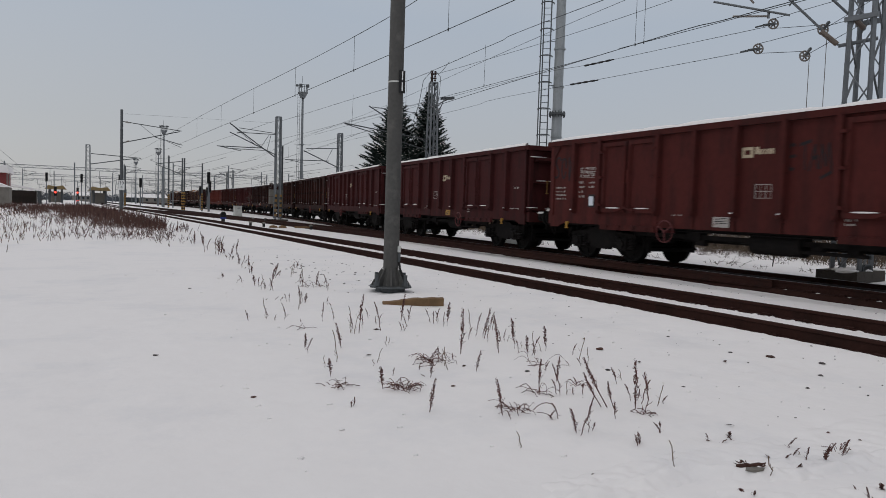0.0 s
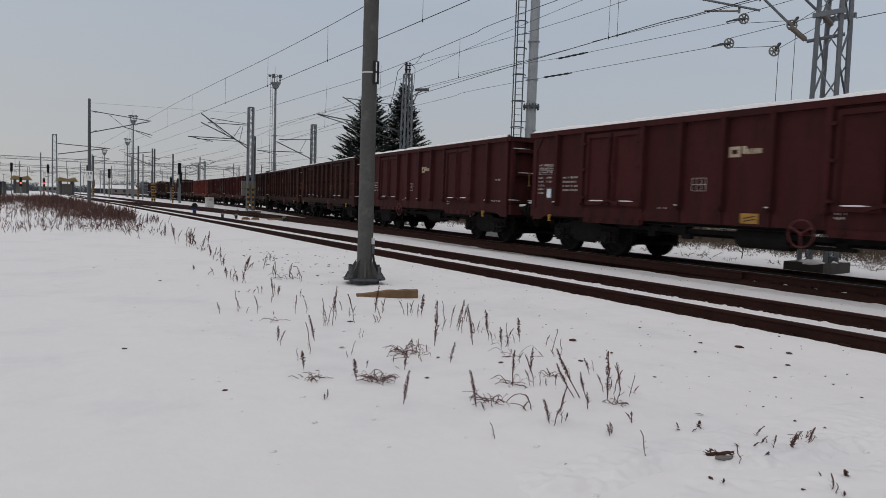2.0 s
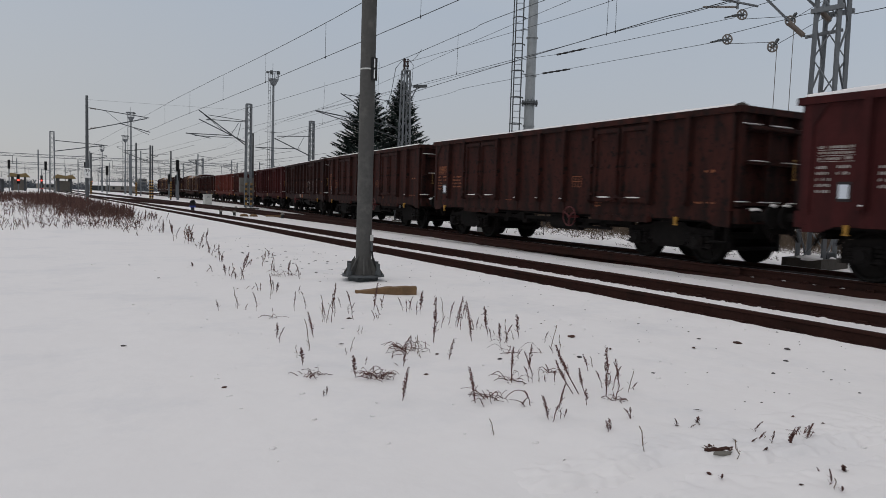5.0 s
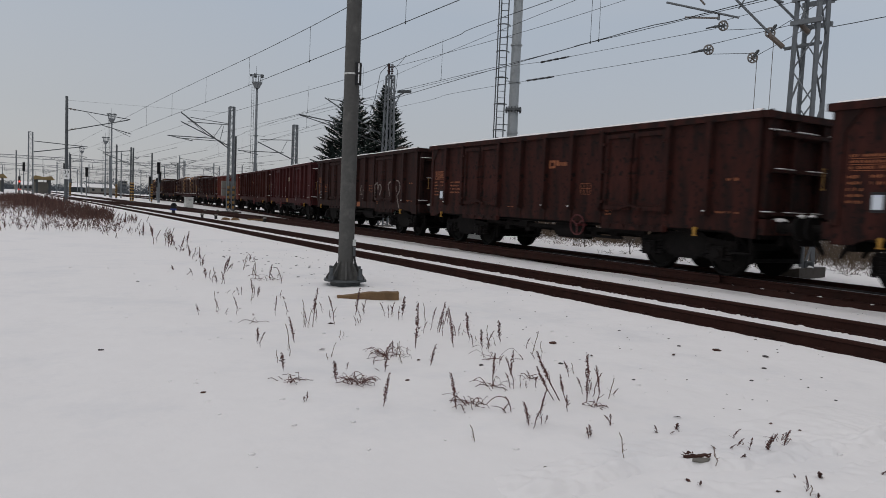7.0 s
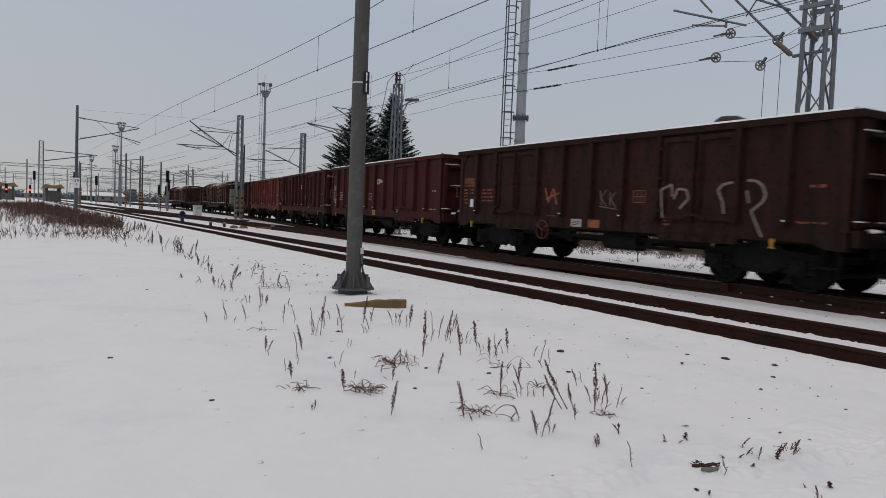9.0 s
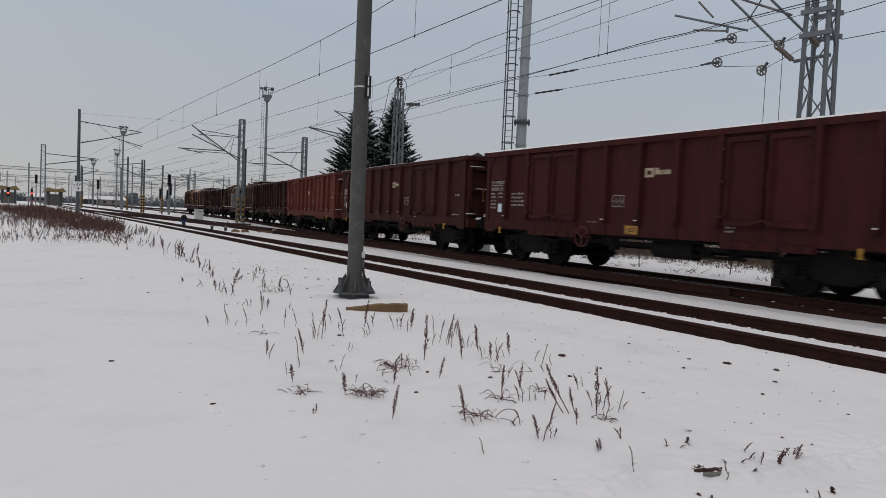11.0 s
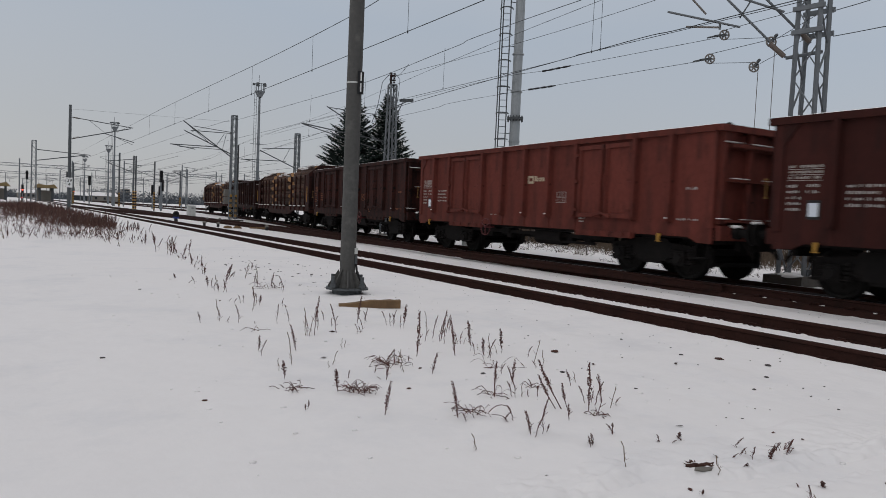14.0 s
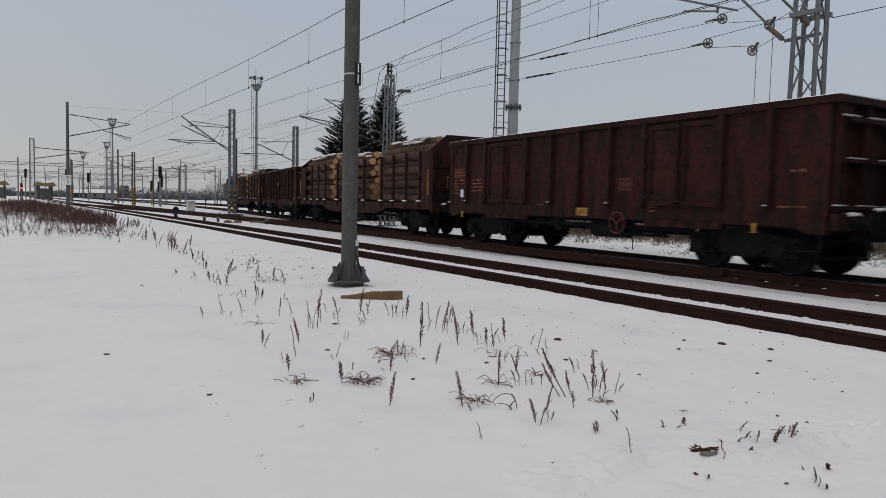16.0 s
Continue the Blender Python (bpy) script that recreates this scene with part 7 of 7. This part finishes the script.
tagged(part("russet_weeds", bm, M_WEEDRED), "dense patch of russet dead weeds on the snowy verge", "weeds", kind="stuff")
bm = bmesh.new()
for _ in range(1500):
    y = rnd.uniform(20, 60)
    x = rnd.uniform(-9, 3)
    if noise.noise(Vector((x * 0.4, y * 0.25, 8))) < 0.05:
        continue
    h = rnd.uniform(0.08, 0.3)
    z = ground_z(x, y)
    tube(bm, (x, y, z - 0.02), (x + rnd.uniform(-0.1, 0.1), y, z + h), 0.012, 0.006, n=3, caps=False)
tagged(part("sparse_grass", bm, M_WEEDPALE), "thin dry grass poking through the snow", "grass", kind="stuff")
# brush beyond the goods train
bm = bmesh.new()
for _ in range(5200):
    y = rnd.uniform(2, 60)
    off = 2.9 + 13 * rnd.random() ** 0.75
    x = train_x(y) + off
    patch = noise.noise(Vector((x * 0.55, y * 0.45, 1))) + 0.5 * noise.noise(Vector((x * 1.6, y * 1.3, 4)))
    if rnd.random() > smooth((off - 5.5) / 4.5) * 0.9 + max(0.0, patch - 0.12) * 0.9:
        continue
    h = rnd.uniform(0.10, 0.34) + 1.0 * smooth((off - 6.0) / 5) * rnd.uniform(0.4, 1)
    z = ground_z(x, y)
    for _k in range(7):
        bx, by = x + rnd.gauss(0, 0.16), y + rnd.gauss(0, 0.16)
        lean = 0.5 * h
        top = Vector((bx + rnd.gauss(0, lean), by + rnd.gauss(0, lean), z + h * rnd.uniform(0.25, 1)))
        tube(bm, (bx, by, z - 0.02), top, 0.0075, 0.003, n=3, caps=False)
        tube(bm, Vector((bx, by, z)).lerp(top, 0.5), top + Vector((rnd.gauss(0, 0.1), rnd.gauss(0, 0.1), -0.05)), 0.005, 0.002, n=3, caps=False)
tagged(part("lineside_brush", bm, M_BRUSH), "tangled dry brown brush beyond the tracks", "brush", kind="stuff")
for i in range(7):
    y = 7 + 3.1 * i
    x = train_x(y) + 4.0 + rnd.uniform(-0.5, 0.8)
    bare_shrub("bramble_bush", "low bare bramble bush in snow behind the train", (x, y, 0), rnd.uniform(0.9, 1.4), 1.1, 7, 40 + i, M_TWIG)

# ---- small things on the snow ----
pk = thing("timber_offcut", "weathered brown timber offcut lying on the snow", "timber", (4.46, 8.98, 0.0), -18.5)
bm = bmesh.new()
prev = None
for i in range(13):
    u = i / 12
    x = -0.44 + 0.88 * u
    hgt = (0.030 + 0.065 * smooth(u * 1.5)) * (1 - 0.05 * (i % 2)) - (0.012 if i == 8 else 0)
    ring = [bm.verts.new((x, sy, sz)) for sy, sz in ((-0.07, -0.02), (0.07, -0.02), (0.075, hgt), (0.0, hgt + 0.008), (-0.07, hgt))]
    if prev:
        for k in range(5):
            bm.faces.new((prev[k], prev[(k + 1) % 5], ring[(k + 1) % 5], ring[k]))
    else:
        bm.faces.new(ring)
    prev = ring
bm.faces.new(prev[::-1])
bmesh.ops.recalc_face_normals(bm, faces=bm.faces[:])
part("offcut", bm, M_WOOD, pk)
STONES = ((6.21, 4.44), (6.39, 4.02), (5.97, 3.76), (5.44, 3.53), (4.82, 5.39), (4.55, 2.64), (4.24, 4.62), (3.53, 4.85), (2.67, 4.64), (4.47, 3.97), (5.68, 3.17), (5.51, 2.85),
          (1.19, 4.92), (1.79, 11.67), (0.72, 6.57), (6.09, 5.67), (4.01, 10.42), (7.0, 4.53), (5.99, 4.74))
for i, (x, y) in enumerate(STONES):
    bm = bmesh.new()
    s = (0.045, 0.030, 0.025, 0.022, 0.045, 0.022)[i] if i < 6 else rnd.uniform(0.012, 0.026)
    lump(bm, (0, 0, s * 0.15), (s, s * rnd.uniform(0.6, 1), s * 0.32), i * 1.7, level=2)
    tagged(part("stone", bm, M_STONE if i % 4 else M_LEAF), "small dark stone lying in the snow", "stone", "stones in the snow").location = (x, y, ground_z(x, y))
for i in range(24):
    y = rnd.uniform(2.2, 13)
    x = rnd.uniform(4.2, 7.1) if i % 3 else rnd.uniform(9.8, 12.3)
    bm = bmesh.new()
    s = rnd.uniform(0.005, 0.012)
    lump(bm, (0, 0, s * 0.1), (s * 1.3, s, s * 0.4), i * 2.3)
    tagged(part("stone", bm, M_STONE), "tiny dark ballast stone showing through snow", "stone", "stones in the snow").location = (x, y, ground_z(x, y))
lf = thing("dead_leaf_clump", "clump of dark wet dead leaves half under snow", "leaves", (3.30, 2.44, 0.035), -20)
bm = bmesh.new()
for k in range(11):
    a = rnd.uniform(0, 6.28)
    p = Vector((0.06 * math.cos(a), 0.03 * math.sin(a), 0.010))
    d = Vector((math.cos(a), math.sin(a) * 0.5, rnd.uniform(0, 0.04))) * rnd.uniform(0.02, 0.05)
    e = Vector((-d.y, d.x, 0)) * 0.5
    vs = [bm.verts.new(q) for q in (p, p + d * 0.5 + e, p + d + Vector((0, 0, 0.01)), p + d * 0.5 - e)]
    bm.faces.new(vs)
for k in range(4):
    lump(bm, (-0.055 + 0.036 * k, 0.012 * (k % 2), 0.003), (0.034, 0.013, 0.014), k * 3.0)
part("leaves", bm, M_LEAF, lf)
bm = bmesh.new()
lump(bm, (0.0, -0.045, 0.0), (0.06, 0.03, 0.012), 4.4)
part("stone", bm, M_CONCRETE, lf, "grey stone bared among the leaves")
for i in range(10):
    x, y = rnd.uniform(2.0, 5.6), rnd.uniform(2.3, 7.5)
    bm = bmesh.new()
    s = rnd.uniform(0.02, 0.045)
    vs = [bm.verts.new(q) for q in ((-s, 0, 0.004), (0, s * 0.4, 0.012), (s, 0, 0.006), (0, -s * 0.4, 0.004))]
    bm.faces.new(vs)
    bmesh.ops.solidify(bm, geom=bm.faces[:], thickness=0.002)
    o = tagged(part("dead_leaf", bm, M_LEAF), "curled brown dead leaf on snow", "leaf", "dead leaves")
    o.matrix_basis = pose(x, y, ground_z(x, y) + 0.003, rnd.uniform(-15, 15), 0, rnd.uniform(0, 360))

# trodden ridge of broken snow
RIDGE = ((2.27, 2.57), (2.62, 2.53), (3.00, 2.60), (3.30, 2.38), (3.64, 2.34), (4.03, 2.26), (4.41, 2.23), (5.03, 2.16))
bm = bmesh.new()
NX, NY = 230, 80
grid = []
for iy in range(NY + 1):
    row = []
    for ix in range(NX + 1):
        x, y = 1.9 + 3.6 * ix / NX, 1.65 + 1.35 * iy / NY
        d = y - float(np.interp(x, [p[0] for p in RIDGE], [p[1] for p in RIDGE])) + 0.05 * noise.noise(Vector((x * 4, y * 2, 1)))
        rough = 0.5 + 0.9 * noise.noise(Vector((x * 5, y * 7, 3)))
        h = 0.060 * math.exp(-(d / 0.07) ** 2) * rough - 0.030 * math.exp(-((d + 0.16) / 0.09) ** 2)
        h += 0.022 * noise.noise(Vector((x * 14, y * 20, 6))) * math.exp(-(d / 0.3) ** 2)
        rim = smooth(min(ix, NX - ix) / 25) * smooth(min(iy, NY - iy) / 16)
        row.append(bm.verts.new((x, y, ground_z(x, y) + (0.012 + h) * rim - 0.02 * (1 - rim))))
    grid.append(row)
for a, b in zip(grid, grid[1:]):
    for k in range(NX):
        bm.faces.new((a[k], a[k + 1], b[k + 1], b[k]))
tagged(part("snow_ridge", bm, M_SNOW, smooth=True), "low ridge of trodden broken snow", "snow", kind="stuff")

# crumbs of snow and grit that roughen the near ground
bm = bmesh.new()
for i in range(480):
    y = rnd.uniform(1.6, 16)
    x = rnd.uniform(1.0, 7.2) if i % 4 else rnd.uniform(9.6, 12.4)
    s = rnd.uniform(0.005, 0.018)
    lump(bm, (x, y, ground_z(x, y) + s * 0.1), (s * rnd.uniform(0.8, 1.6), s, s * 0.45), i * 0.37)
tagged(part("snow_crumbs", bm, M_SNOW, smooth=True), "loose crumbs of snow on the ground", "snow", kind="stuff")
bm = bmesh.new()
for i in range(300):
    y = rnd.uniform(2.5, 22) if i % 5 else rnd.gauss(14.5, 1.8)
    x = rnd.choice((rnd.uniform(4.0, 7.0), rnd.uniform(9.7, 12.2))) if i % 5 else rnd.uniform(3.8, 6.2)
    s = rnd.uniform(0.004, 0.010) if i % 5 else rnd.uniform(0.008, 0.022)
    lump(bm, (x, y, ground_z(x, y) + s * 0.2), (s * 1.5, s, s * 0.5), i * 0.51)
tagged(part("grit", bm, M_STONE), "dark specks of grit scattered on the snow", "grit", kind="stuff")


def motions():
    """The train rolls past, and its wheels turn."""
    times = [i * 0.5 for i in range(33)]
    for w, y0, base in MOVERS:
        rows = []
        for t in times:
            y = y0 - ahead(t)
            xa, xb = train_x(y - base), train_x(y + base)
            yaw = math.degrees(math.atan2(xa - xb, 2 * base))
            rows.append((t, pose((xa + xb) / 2, y, RAIL_Z, 0, 0, yaw)))
        walk(w, rows)
    step = 2 / FPS
    turn = [(i * step, math.degrees(ahead(i * step) / 0.46)) for i in range(int(16 / step) + 1)]
    for ws, y in WHEELS:
        walk(ws, [(t, pose(0, y, 0.46, a, 0, 0)) for t, a in turn])


motions()
